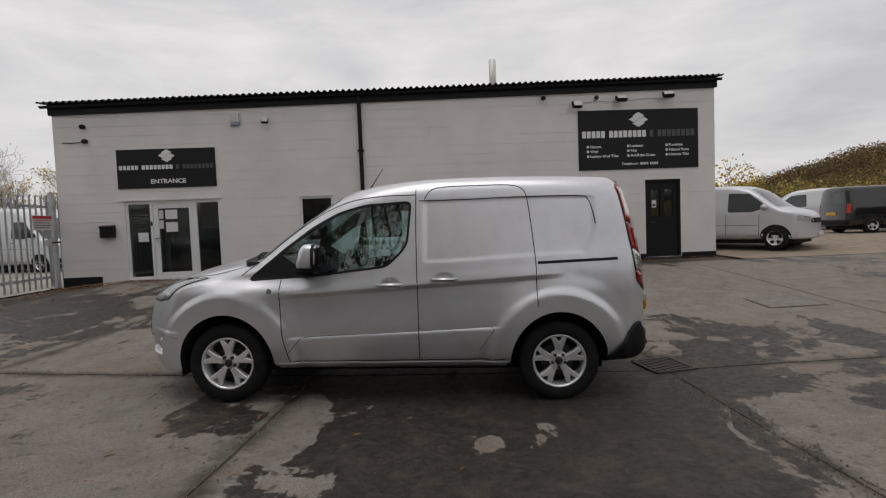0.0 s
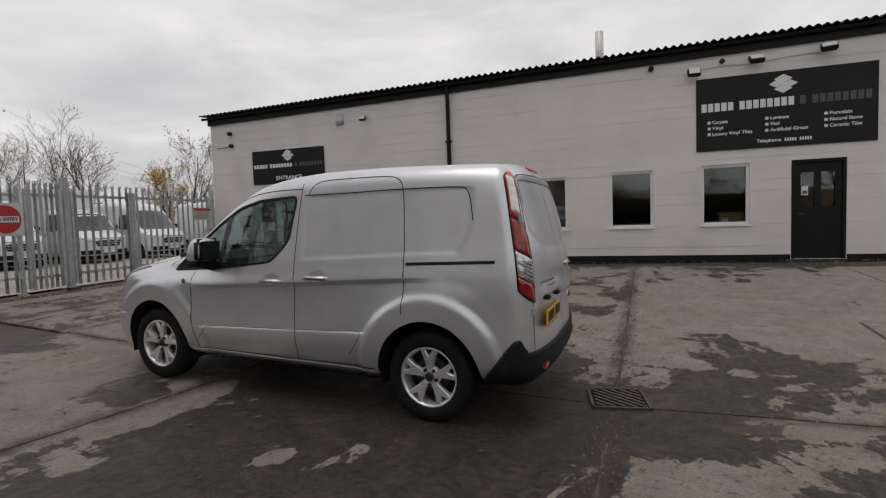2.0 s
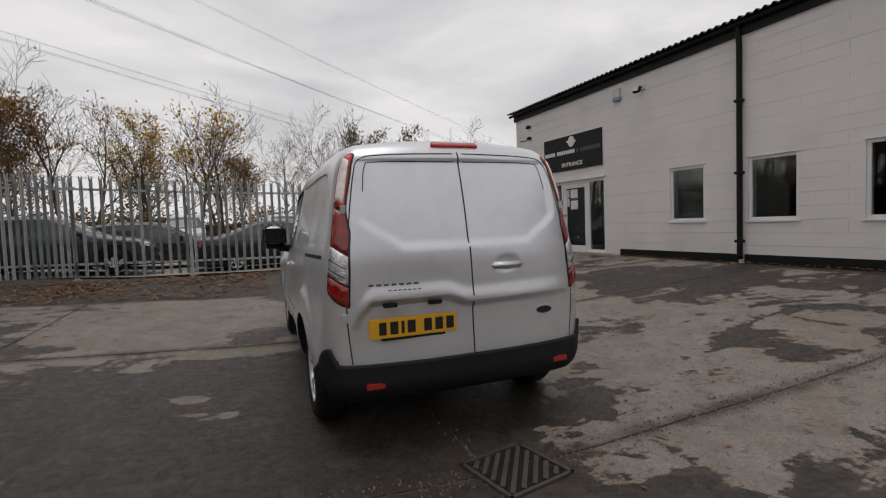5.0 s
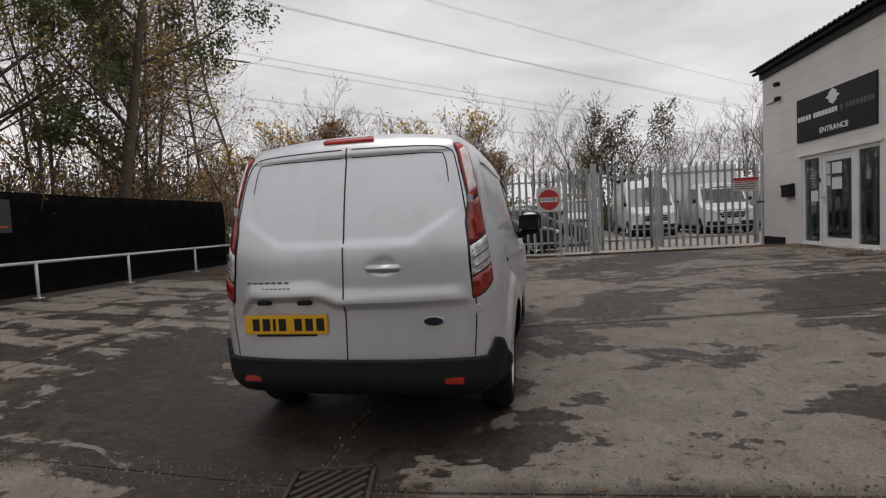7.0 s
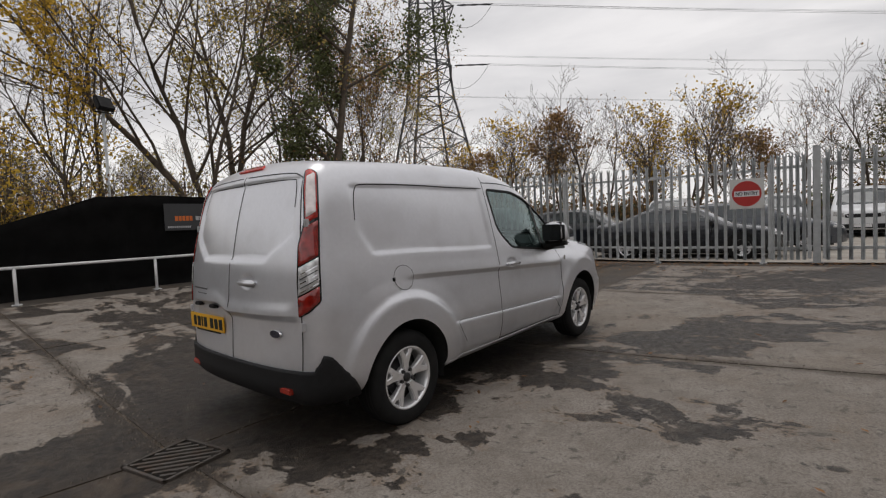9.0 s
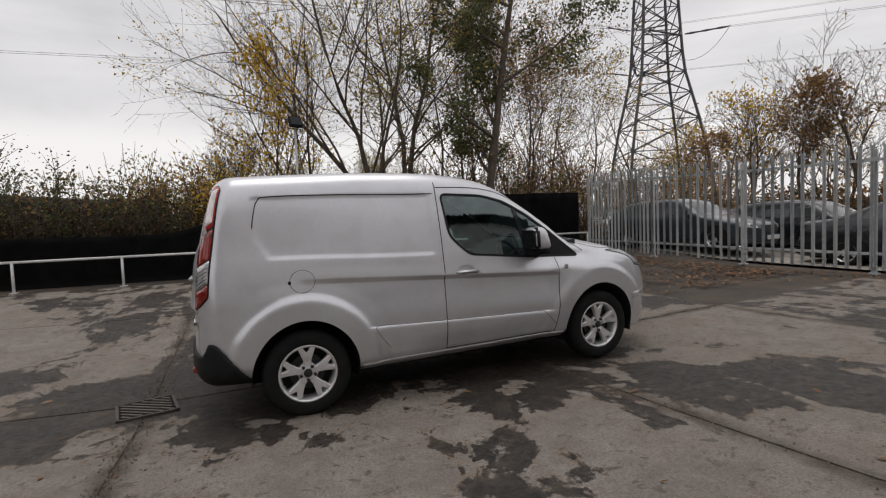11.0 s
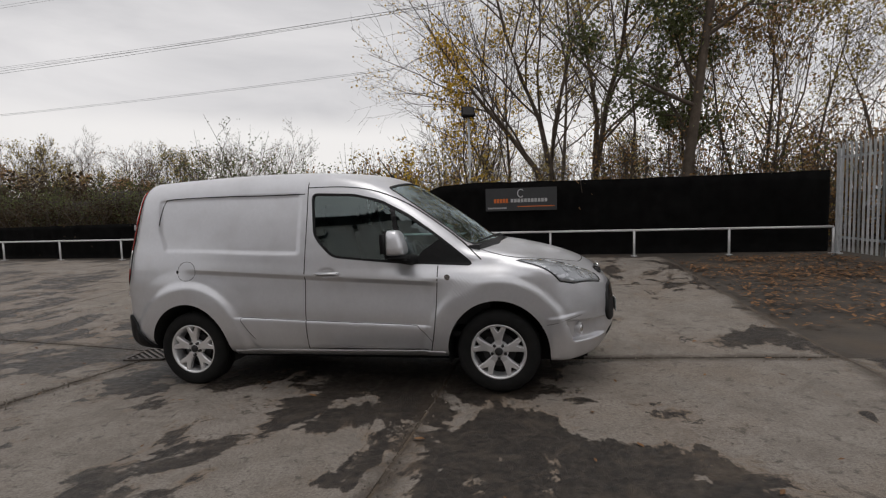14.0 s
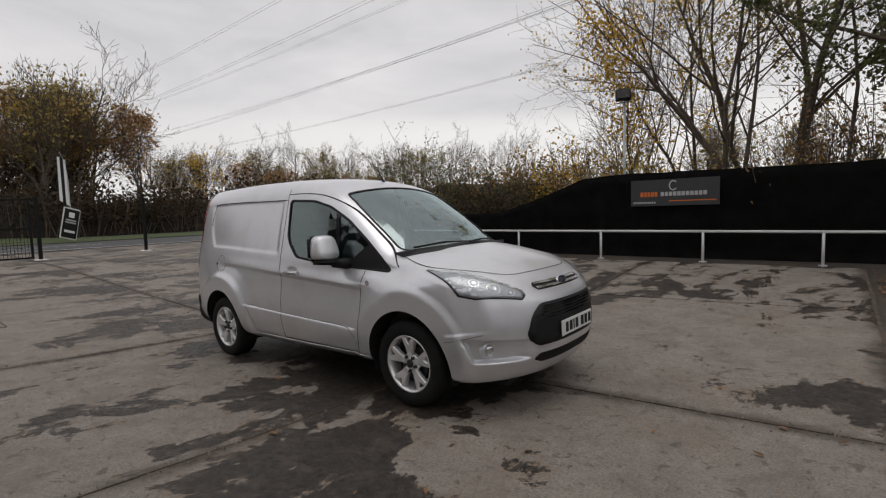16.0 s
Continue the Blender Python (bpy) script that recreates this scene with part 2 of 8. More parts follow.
# where water stands and van shade is painted, then where the slab has dried: x, y, half-axes, turn
WET_AND_SHADE_PATCHES = [(-1.77, 2.03, 0.83, 0.65, -25), (0.26, 1.58, 1.05, 0.2, 68), (0.8, 1.93, 0.55, 0.09, -72), (2.65, 0.7, 0.93, 0.33, -11), (-0.57, 2.25, 0.25, 0.1, -34), (-1.38, 1.83, 0.71, 0.47, 61), (-2.48, 1.18, 0.3, 0.15, -38), (0.46, 1.35, 0.78, 0.38, 80), (-1.93, 1.03, 0.18, 0.08, -10), (1.05, 1.88, 1.09, 0.24, -56), (-0.67, 1.65, 0.67, 0.48, -89), (1.98, 1.35, 0.93, 0.29, -75), (0.79, -1.96, 1.69, 0.88, 35), (-0.98, 4.85, 1.75, 1.27, -75), (-1.3, -1.36, 0.96, 0.39, -72), (0.76, -1.57, 1.12, 0.86, 0), (-6.14, 3.32, 2.16, 1.01, -36), (3.49, 1.46, 0.83, 0.54, -34), (1.94, 2.38, 1.1, 0.48, -69)]
# van-sized oval: contact shade under the van painted as wet; behind it, damp too
WET_AND_SHADE_PATCHES += [(0.2, 0.0, 2.3, 0.95, 0), (2.6, -0.2, 0.9, 0.7, 0)]
DRY_PATCHES = [(1.63, 1.95, 0.49, 0.22, -60), (1.08, 1.99, 0.45, 0.27, -64), (0.59, 1.35, 0.53, 0.34, 84), (-0.48, 2.06, 0.77, 0.44, 62), (5.58, -3.84, 3.49, 1.27, -54), (-2.96, 0.67, 1.14, 1.1, 13), (-1.96, 1.31, 0.6, 0.3, -36), (2.21, 1.83, 1.24, 0.73, -40), (-3.17, 0.42, 0.83, 0.47, 16), (-3.01, -2.22, 1.37, 1.07, 60), (2.21, -2.89, 0.65, 0.29, 64), (1.59, 2.12, 0.73, 0.24, -63), (0.58, 1.46, 0.51, 0.29, -44), (-1.01, 3.08, 1.03, 0.47, -14), (2.24, 0.41, 0.14, 0.09, -30), (2.77, -1.8, 0.75, 0.2, 80)]
DRY_PATCHES += [(1.07, 1.89, 0.55, 0.26, -45), (1.47, 2.27, 0.8, 0.32, -63), (2.95, 1.6, 0.86, 0.39, -81), (2.15, 2.26, 0.58, 0.26, -84), (-0.41, -2.18, 0.22, 0.18, 52), (-1.91, -2.06, 1.44, 1.18, 81), (-0.63, -1.36, 0.74, 0.19, -87), (-0.25, -2.21, 0.17, 0.13, -58), (0.71, -1.72, 0.15, 0.08, 66), (1.04, -1.53, 0.31, 0.11, 59), (-1.9, -1.81, 0.67, 0.34, -43), (3.04, -1.45, 0.59, 0.34, 48), (5.46, 3.77, 2.31, 2.07, 70), (2.54, 0.65, 0.46, 0.28, 0), (3.5, 3.2, 1.97, 0.99, 84), (3.54, -0.27, 0.51, 0.22, 23)]
M_CONC = concrete_mat()
M_EARTH = mat("damp_earth", (0.055, 0.045, 0.036), 0.8, var=0.4, scale=2.0, bump=0.8, bscale=30, dirt=(0.10, 0.07, 0.045), dscale=1.5, damt=0.7)
M_PAINT = mat("silver_van_paint", (0.70, 0.705, 0.735), 0.31, 0.60, var=0.03, scale=40.0, coat=0.4, dirt=(0.36, 0.345, 0.33), dscale=5.0, damt=0.16)
M_PLASTER = mat("white_masonry_paint", (0.75, 0.72, 0.705), 0.75, var=0.04, scale=1.5, bump=0.25, bscale=45, dirt=(0.55, 0.53, 0.51), dscale=0.9, damt=0.35)
M_BLACKTRIM = mat("black_plastic", (0.014, 0.014, 0.015), 0.6, spec=0.25, var=0.2, scale=30, bump=0.1, bscale=300)
M_BLACKGLOSS = mat("black_gloss", (0.008, 0.008, 0.009), 0.12, var=0.1, scale=4)
M_RUBBER = mat("tyre_rubber", (0.013, 0.013, 0.013), 0.8, spec=0.25, var=0.25, scale=12, bump=0.2, bscale=120, dirt=(0.02, 0.019, 0.017), dscale=6, damt=0.4)
M_ALLOY = mat("alloy_silver", (0.86, 0.86, 0.87), 0.24, 0.60, var=0.05, scale=8, coat=0.4)
M_DARKMETAL = mat("dark_metal", (0.05, 0.05, 0.052), 0.5, 0.6, var=0.2, scale=8)
M_CHROME = mat("chrome", (0.75, 0.75, 0.76), 0.12, 1.0, var=0.02)
M_GAP = mat("panel_gap", (0.012, 0.012, 0.012), 0.8, var=0.1)
M_WELL = mat("wheel_well", (0.010, 0.010, 0.010), 0.9, var=0.3)
M_GALV = mat("galvanised_steel", (0.50, 0.515, 0.52), 0.5, 0.15, var=0.16, scale=9, dirt=(0.36, 0.37, 0.38), dscale=3, damt=0.5, rnd=0.10)
M_BLACKPAINT = mat("black_paint", (0.011, 0.011, 0.012), 0.55, spec=0.2, var=0.2, scale=5, bump=0.15, bscale=40)
M_SIGN = mat("sign_charcoal", (0.015, 0.015, 0.017), 0.5, spec=0.2, var=0.1, scale=2)
M_WHITE = mat("white_print", (0.75, 0.75, 0.75), 0.5, var=0.03)
M_GREYPRINT = mat("grey_print", (0.075, 0.075, 0.08), 0.5, var=0.03)
M_UPVC = mat("white_upvc", (0.76, 0.76, 0.755), 0.35, var=0.03, scale=3)
M_GLASS = glass_mat("window_glass", dark=0.2)
M_VGLASS = glass_mat("van_glass", (0.66, 0.86, 0.84), 0.14, 0.0, 0.15, (0.80, 0.93, 0.92))
M_SCREEN = glass_mat("screen_glass", (0.70, 0.84, 0.83), 0.45, 0.06, 0.28, (0.74, 0.87, 0.88))
M_NET = mat("black_mesh_netting", (0.012, 0.0115, 0.0115), 0.9, spec=0.1, var=0.35, scale=3, bump=0.5, bscale=8)
M_RAIL = mat("white_rail_paint", (0.66, 0.66, 0.66), 0.5, 0.1, var=0.08, scale=10)


def block_wall_mat():
    """Painted blockwork: courses that show faintly here and there through the paint."""
    m = M_PLASTER.copy()
    m.name = "painted_blockwork"
    nt = m.node_tree
    n, L = nt.nodes.new, nt.links.new
    b = nt.nodes["Principled BSDF"]
    co, mp, br = n("ShaderNodeTexCoord"), n("ShaderNodeMapping"), n("ShaderNodeTexBrick")
    mp.inputs["Rotation"].default_value = (radians(90), 0, 0)
    L(co.outputs["Object"], mp.inputs["Vector"])
    L(mp.outputs["Vector"], br.inputs["Vector"])
    for k, v in (("Scale", 1.0), ("Mortar Size", 0.007), ("Mortar Smooth", 0.3), ("Brick Width", 0.45), ("Row Height", 0.225)):
        br.inputs[k].default_value = v
    gate = n("ShaderNodeTexNoise")
    gmap = n("ShaderNodeMapping")
    gmap.inputs["Scale"].default_value = (0.5, 1.0, 4.0)
    gate.inputs["Scale"].default_value = 0.9
    L(co.outputs["Object"], gmap.inputs["Vector"])
    L(gmap.outputs["Vector"], gate.inputs["Vector"])
    gr = n("ShaderNodeMapRange")
    gr.inputs["From Min"].default_value, gr.inputs["From Max"].default_value = 0.44, 0.6
    L(gate.outputs["Fac"], gr.inputs["Value"])
    # bed joints stand out, upright joints hardly
    bed = n("ShaderNodeTexBrick")
    L(mp.outputs["Vector"], bed.inputs["Vector"])
    for k, v in (("Scale", 1.0), ("Mortar Size", 0.006), ("Mortar Smooth", 0.3), ("Brick Width", 400.0), ("Row Height", 0.225)):
        bed.inputs[k].default_value = v
    up, mu = n("ShaderNodeMath"), n("ShaderNodeMath")
    up.operation, mu.operation = "MULTIPLY_ADD", "MULTIPLY"
    up.inputs[1].default_value = 0.22
    L(br.outputs["Fac"], up.inputs[0])
    L(bed.outputs["Fac"], up.inputs[2])
    L(up.outputs["Value"], mu.inputs[0])
    L(gr.outputs["Result"], mu.inputs[1])
    bp = n("ShaderNodeBump")
    bp.invert = True
    bp.inputs["Strength"].default_value, bp.inputs["Distance"].default_value = 0.8, 0.012
    L(mu.outputs["Value"], bp.inputs["Height"])
    old = b.inputs["Normal"].links[0].from_socket
    L(old, bp.inputs["Normal"])
    L(bp.outputs["Normal"], b.inputs["Normal"])
    return m


M_WALL = block_wall_mat()
M_CARD = mat("cardboard", (0.30, 0.20, 0.11), 0.8, var=0.1, scale=8)
M_PAPER = mat("paper", (0.70, 0.71, 0.72), 0.7, var=0.05, scale=10)
M_ROOF = mat("fibre_cement_roof", (0.030, 0.030, 0.031), 0.75, var=0.3, scale=3, bump=0.3, bscale=30)
# room surfaces toned dark: the dimness of the unlit interior is in the colour
M_INSIDE = mat("interior_toned_dim", (0.10, 0.095, 0.09), 0.8, var=0.2, scale=1.0)
M_FLUE = mat("flue_steel", (0.72, 0.70, 0.68), 0.4, 0.2, var=0.15, scale=8)
M_REDSIGN = mat("red_print", (0.45, 0.03, 0.025), 0.45, var=0.06, scale=6)
M_WHITESIGN = mat("white_board", (0.62, 0.62, 0.60), 0.5, var=0.06, scale=4, dirt=(0.45, 0.44, 0.40), damt=0.4)
M_ORANGE = mat("orange_print", (0.60, 0.14, 0.02), 0.5, var=0.03)


def leaf_mat(name, color, island=0.5):
    """Thin leaves that let some light through."""
    m = mat(name, color, 0.7, var=0.2, scale=2, island=island)
    nt = m.node_tree
    b = nt.nodes["Principled BSDF"]
    col = b.inputs["Base Color"].links[0].from_socket
    tl, mx = nt.nodes.new("ShaderNodeBsdfTranslucent"), nt.nodes.new("ShaderNodeMixShader")
    out = nt.nodes["Material Output"]
    mx.inputs["Fac"].default_value = 0.5
    nt.links.new(col, tl.inputs["Color"])
    nt.links.new(b.outputs["BSDF"], mx.inputs[1])
    nt.links.new(tl.outputs["BSDF"], mx.inputs[2])
    nt.links.new(mx.outputs["Shader"], out.inputs["Surface"])
    return m


# ---- building blocks ----
def part(name, bm, material, parent=None, label="", smooth=False):
    """Links a bmesh as one mesh object under a thing or part."""
    me = bpy.data.meshes.new(name)
    if smooth:
        for f in bm.faces:
            f.smooth = True
    bm.to_mesh(me)
    bm.free()
    for m in material if isinstance(material, (list, tuple)) else (material,):
        me.materials.append(m)
    ob = new(name, me)
    if parent:
        ob.parent = parent
    if label:
        ob["label"] = label
    return ob


def thing(name, m, label, category, group="", kind=""):
    ob = new(name)
    ob.empty_display_size = 0.1
    ob.matrix_basis = m
    return tagged(ob, label, category, group, kind)


def box(x0, x1, y0, y1, z0, z1, bevel=0.0, bm=None):
    bm2 = bmesh.new()
    bmesh.ops.create_cube(bm2, size=1)
    for v in bm2.verts:
        v.co = Vector(((x0 + x1) / 2 + v.co.x * (x1 - x0), (y0 + y1) / 2 + v.co.y * (y1 - y0), (z0 + z1) / 2 + v.co.z * (z1 - z0)))
    if bevel:
        bmesh.ops.bevel(bm2, geom=bm2.edges[:], offset=bevel, segments=2, affect="EDGES")
    if bm is None:
        return bm2
    return join(bm, bm2)


def join(bm, other):
    me = bpy.data.meshes.new("tmp")
    other.to_mesh(me)
    other.free()
    bm.from_mesh(me)
    bpy.data.meshes.remove(me)
    return bm


def moved(bm, m):
    bmesh.ops.transform(bm, matrix=m, verts=bm.verts)
    return bm


def tube(points, radius, sides=8, bm=None, caps=True):
    """A round bar along points; radius is one number or one for each point."""
    bm = bm or bmesh.new()
    pts = [Vector(p) for p in points]
    rad = radius if isinstance(radius, (list, tuple)) else [radius] * len(pts)
    rings = []
    for i, p in enumerate(pts):
        d = (pts[min(i + 1, len(pts) - 1)] - pts[max(i - 1, 0)]).normalized()
        a = d.cross(Vector((0, 0, 1)) if abs(d.z) < 0.9 else Vector((1, 0, 0))).normalized()
        b = d.cross(a)
        rings.append([bm.verts.new(p + rad[i] * (math.cos(k * 2 * math.pi / sides) * a + math.sin(k * 2 * math.pi / sides) * b)) for k in range(sides)])
    for r0, r1 in zip(rings, rings[1:]):
        for k in range(sides):
            bm.faces.new((r0[k], r0[(k + 1) % sides], r1[(k + 1) % sides], r1[k]))
    if caps and sides > 2:
        bm.faces.new(rings[0][::-1])
        bm.faces.new(rings[-1])
    return bm


def prism(poly, y0, y1, bm=None):
    """A polygon of (x, z) drawn out from y0 to y1."""
    bm = bm or bmesh.new()
    a = [bm.verts.new((x, y0, z)) for x, z in poly]
    b = [bm.verts.new((x, y1, z)) for x, z in poly]
    k = len(poly)
    bm.faces.new(a)
    bm.faces.new(b[::-1])
    for i in range(k):
        bm.faces.new((a[i], b[i], b[(i + 1) % k], a[(i + 1) % k]))
    bmesh.ops.recalc_face_normals(bm, faces=bm.faces)
    return bm


def lettering(text, size, material, parent, m, width=0.0, bold=0.0, shear=0.0, name="lettering"):
    """Raised letters as a mesh, facing -y, centred at m; width squeezes the line to that length."""
    cu = bpy.data.curves.new("text", "FONT")
    cu.body, cu.size, cu.align_x, cu.align_y, cu.extrude, cu.offset, cu.shear = text, size, "CENTER", "CENTER", 0.001, bold, shear
    tmp = new("tmp", cu)
    bpy.context.view_layer.update()
    me = bpy.data.meshes.new_from_object(tmp.evaluated_get(bpy.context.evaluated_depsgraph_get()))
    bpy.data.objects.remove(tmp)
    bpy.data.curves.remove(cu)
    xs = [v.co.x for v in me.vertices]
    s = width / (max(xs) - min(xs)) if width and xs else 1.0
    me.transform(m @ pose(0, 0, 0, 90) @ Matrix.Diagonal((s, 1, 1, 1)))
    me.materials.append(material)
    me.name = name
    ob = new(name, me)
    ob.parent = parent
    return ob


# ---- ground ----
def ground_z(x, y):
    """The yard dips towards the drain and levels off at its edges."""
    def ease(a, b, v):
        t = min(1.0, max(0.0, (v - a) / (b - a)))
        return t * t * (3 - 2 * t)
    z = 0.43 * (1 - math.exp(-((y / 5.0) ** 2 + ((x - 1.6) / 8.5) ** 2))) - 0.012
    z -= 0.022 * math.exp(-((x - 2.52) ** 2 + (y - 0.04) ** 2) / 0.5)
    z -= 0.24 * ease(-6.8, -10.5, x) * ease(-7.0, -3.5, y)
    z -= 0.12 * ease(7.3, 8.6, x) * ease(7.0, 9.0, y)
    z += 0.22 * ease(7.5, 9.5, x) * ease(13.5, 17.0, 0.55 * x + 0.83 * y)
    return z


def sheet(xs, ys, dz=0.0, uneven=0.0):
    bm = bmesh.new()
    g = [[bm.verts.new((x, y, ground_z(x, y) + dz + uneven * noise.noise((x * 0.7, y * 0.7, 3)))) for x in xs] for y in ys]
    for j in range(len(ys) - 1):
        for i in range(len(xs) - 1):
            bm.faces.new((g[j][i], g[j][i + 1], g[j + 1][i + 1], g[j + 1][i]))
    return bm


def spread(lo, hi, step):
    k = max(1, round((hi - lo) / step))
    return [lo + (hi - lo) * i / k for i in range(k + 1)]


FAR = [-3000, -1200, -500, -200, -90, -50]
xs = FAR + spread(-30, 30, 0.8) + [-v for v in FAR[::-1]]
ground = tagged(part("ground", sheet(xs, xs, -0.035, 0.01), M_EARTH, smooth=True), "damp dark earth and leaf litter round the concrete yard", "ground", kind="structure")
# concrete slabs, each a piece of its own
SX, SY = [-7.35, -4.1, -0.85, 2.5, 5.9, 9.3, 12.7, 16.1], [-6.75, -3.6, -0.1, 6.75]
for i in range(len(SX) - 1):
    for j in range(len(SY) - 1):
        if i == 0 and j < 2:
            continue
        bm = sheet(spread(SX[i] + 0.012, SX[i + 1] - 0.012, 0.3), spread(SY[j] + 0.012, SY[j + 1] - 0.012, 0.3), 0.0 if i else -0.008, 0.004)
        edge = [e for e in bm.edges if e.is_boundary]
        r = bmesh.ops.extrude_edge_only(bm, edges=edge)
        for v in [g for g in r["geom"] if isinstance(g, bmesh.types.BMVert)]:
            v.co.z -= 0.06
        part("slab", bm, M_CONC, ground, smooth=False)

# ---- the workshop ----
WALL_M = Matrix.Translation((0, 7.31, 0)) @ pose(0, 0, 0, 0, 0, 4.35)
BL, BR, BTOP, BDEP = -8.85, 7.18, 4.62, 11.0
OPEN = [(-7.33, -5.1, 0.40, 2.27), (-3.21, -2.40, 1.14, 2.25), (-1.55, -0.70, 1.13, 2.26), (0.21, 1.08, 1.12, 2.29), (1.98, 2.86, 1.12, 2.33), (3.78, 4.65, 1.13, 2.36), (5.37, 6.28, 0.42, 2.37)]


def wall_with_openings(x0, x1, z0, z1, t, holes):
    """A wall in the plane y = 0, t thick behind it, with its openings cut right through."""
    bm = bmesh.new()
    xs = sorted({x0, x1, *[h[0] for h in holes], *[h[1] for h in holes]})
    zs = sorted({z0, z1, *[h[2] for h in holes], *[h[3] for h in holes]})

    def solid(i, k):
        if i < 0 or k < 0 or i >= len(xs) - 1 or k >= len(zs) - 1:
            return False
        x, z = (xs[i] + xs[i + 1]) / 2, (zs[k] + zs[k + 1]) / 2
        return not any(h[0] < x < h[1] and h[2] < z < h[3] for h in holes)

    for i in range(len(xs) - 1):
        for k in range(len(zs) - 1):
            if not solid(i, k):
                continue
            a, b, c, d = xs[i], xs[i + 1], zs[k], zs[k + 1]
            quads = [[(a, 0, c), (b, 0, c), (b, 0, d), (a, 0, d)], [(b, t, c), (a, t, c), (a, t, d), (b, t, d)]]
            if not solid(i - 1, k):
                quads.append([(a, t, c), (a, 0, c), (a, 0, d), (a, t, d)])
            if not solid(i + 1, k):
                quads.append([(b, 0, c), (b, t, c), (b, t, d), (b, 0, d)])
            if not solid(i, k - 1):
                quads.append([(a, 0, c), (a, t, c), (b, t, c), (b, 0, c)])
            if not solid(i, k + 1):
                quads.append([(a, 0, d), (b, 0, d), (b, t, d), (a, t, d)])
            for q in quads:
                bm.faces.new([bm.verts.new(p) for p in q])
    bmesh.ops.remove_doubles(bm, verts=bm.verts, dist=1e-5)
    return bm


def joint_line(pts, w):
    """Silt that fills a joint, a little below the slabs."""
    bm = bmesh.new()
    rows = []
    for k, (x, y) in enumerate(pts):
        a, c = pts[max(k - 1, 0)], pts[min(k + 1, len(pts) - 1)]
        d = Vector((c[0] - a[0], c[1] - a[1])).normalized()
        u = w * (1 + 0.5 * noise.noise((x * 3, y * 3, 9)))
        rows.append([bm.verts.new((x - d.y * u * t, y + d.x * u * t, ground_z(x, y) - 0.007)) for t in (-1, 1)])
    for a, c in zip(rows, rows[1:]):
        bm.faces.new((a[0], a[1], c[1], c[0]))
    return bm


M_SILT = mat("joint_silt", (0.075, 0.058, 0.043), 0.85, var=0.5, scale=7, bump=0.8, bscale=60, dirt=(0.14, 0.10, 0.065), dscale=5, damt=0.7)
for x in SX[1:]:
    part("joint_fill", joint_line([(x, y) for y in spread(-6.7, 6.7, 0.25)], 0.03), M_SILT, ground)
for y in SY[1:-1]:
    part("joint_fill", joint_line([(x, y) for x in spread(-4.0, 16, 0.25)], 0.03), M_SILT, ground)
# a broken, silted channel that leads to the drain
vs, fs = [], []
rj = random.Random(8)
for _ in range(2600):
    if rj.random() < 0.72:
        x, y = 2.5 + rj.gauss(0, 0.07), rj.uniform(-3.4, 6.6)
    elif rj.random() < 0.5:
        x, y = -0.85 + rj.gauss(0, 0.05), rj.uniform(-3.6, 3.6)
    else:
        x, y = rj.uniform(-4, 6), -0.1 + rj.gauss(0, 0.05)
    s = rj.uniform(0.004, 0.015)
    z = ground_z(x, y) + s * 0.3
    k = len(vs)
    vs += [(x - s, y - s * 0.7, z - s), (x + s, y - s * 0.5, z - s), (x + 0.1 * s, y + s, z - s), (x + rj.uniform(-0.4, 0.4) * s, y, z + s * 0.6)]
    fs += [(k, k + 1, k + 3), (k + 1, k + 2, k + 3), (k + 2, k, k + 3)]
me = bpy.data.meshes.new("grit")
me.from_pydata(vs, [], fs)
me.materials.append(mat("grit_stone", (0.17, 0.145, 0.12), 0.85, var=0.2, scale=3, island=0.5))
tagged(new("grit", me), "loose grit and silt along the slab joints", "grit", kind="stuff")
EAVE = Matrix.Translation((0, 0, 4.485)) @ pose(0, 0, 0, 0, -0.97, 0)
building = thing("workshop_building", WALL_M, "single-storey white-painted block workshop with black corrugated roof edge", "building")
bm = wall_with_openings(BL, BR, 0.0, BTOP, 0.25, OPEN)
for v in bm.verts:
    if v.co.z > 4.5:
        v.co.z = 4.51 + 0.0169 * v.co.x
part("wall", bm, M_WALL, building)
for x in (BL, BR - 0.25):
    bm = box(x, x + 0.25, 0.25, BDEP, 0, 4.45)
    for v in bm.verts:
        if v.co.z > 4:
            v.co.z = 4.47 + 0.0169 * v.co.x + 0.14 * v.co.y
    part("side_wall", bm, M_WALL, building)
part("back_wall", box(BL, BR, BDEP, BDEP + 0.25, 0, 5.9), M_WALL, building)
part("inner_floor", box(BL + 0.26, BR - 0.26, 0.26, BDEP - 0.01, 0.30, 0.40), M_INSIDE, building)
# added partition closes the view with the same dimmed colour
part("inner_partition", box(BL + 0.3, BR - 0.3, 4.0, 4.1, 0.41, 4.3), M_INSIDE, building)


def corrugated():
    bm = bmesh.new()
    n = int((BR + 0.15 - BL + 0.2) / 0.146 * 6)
    rows = []
    for i in range(n + 1):
        x = BL - 0.2 + i * 0.146 / 6
        z = 0.027 * math.sin(i * 2 * math.pi / 6)
        rows.append([bm.verts.new((x, y, 0.265 + z + dz + 0.14 * (y + 0.2))) for y, dz in ((-0.20, 0), (BDEP + 0.4, 0), (BDEP + 0.4, -0.012), (-0.20, -0.012))])
    for a, b in zip(rows, rows[1:]):
        for k in range(4):
            bm.faces.new((a[k], b[k], b[(k + 1) % 4], a[(k + 1) % 4]))
    bmesh.ops.recalc_face_normals(bm, faces=bm.faces)
    return bm


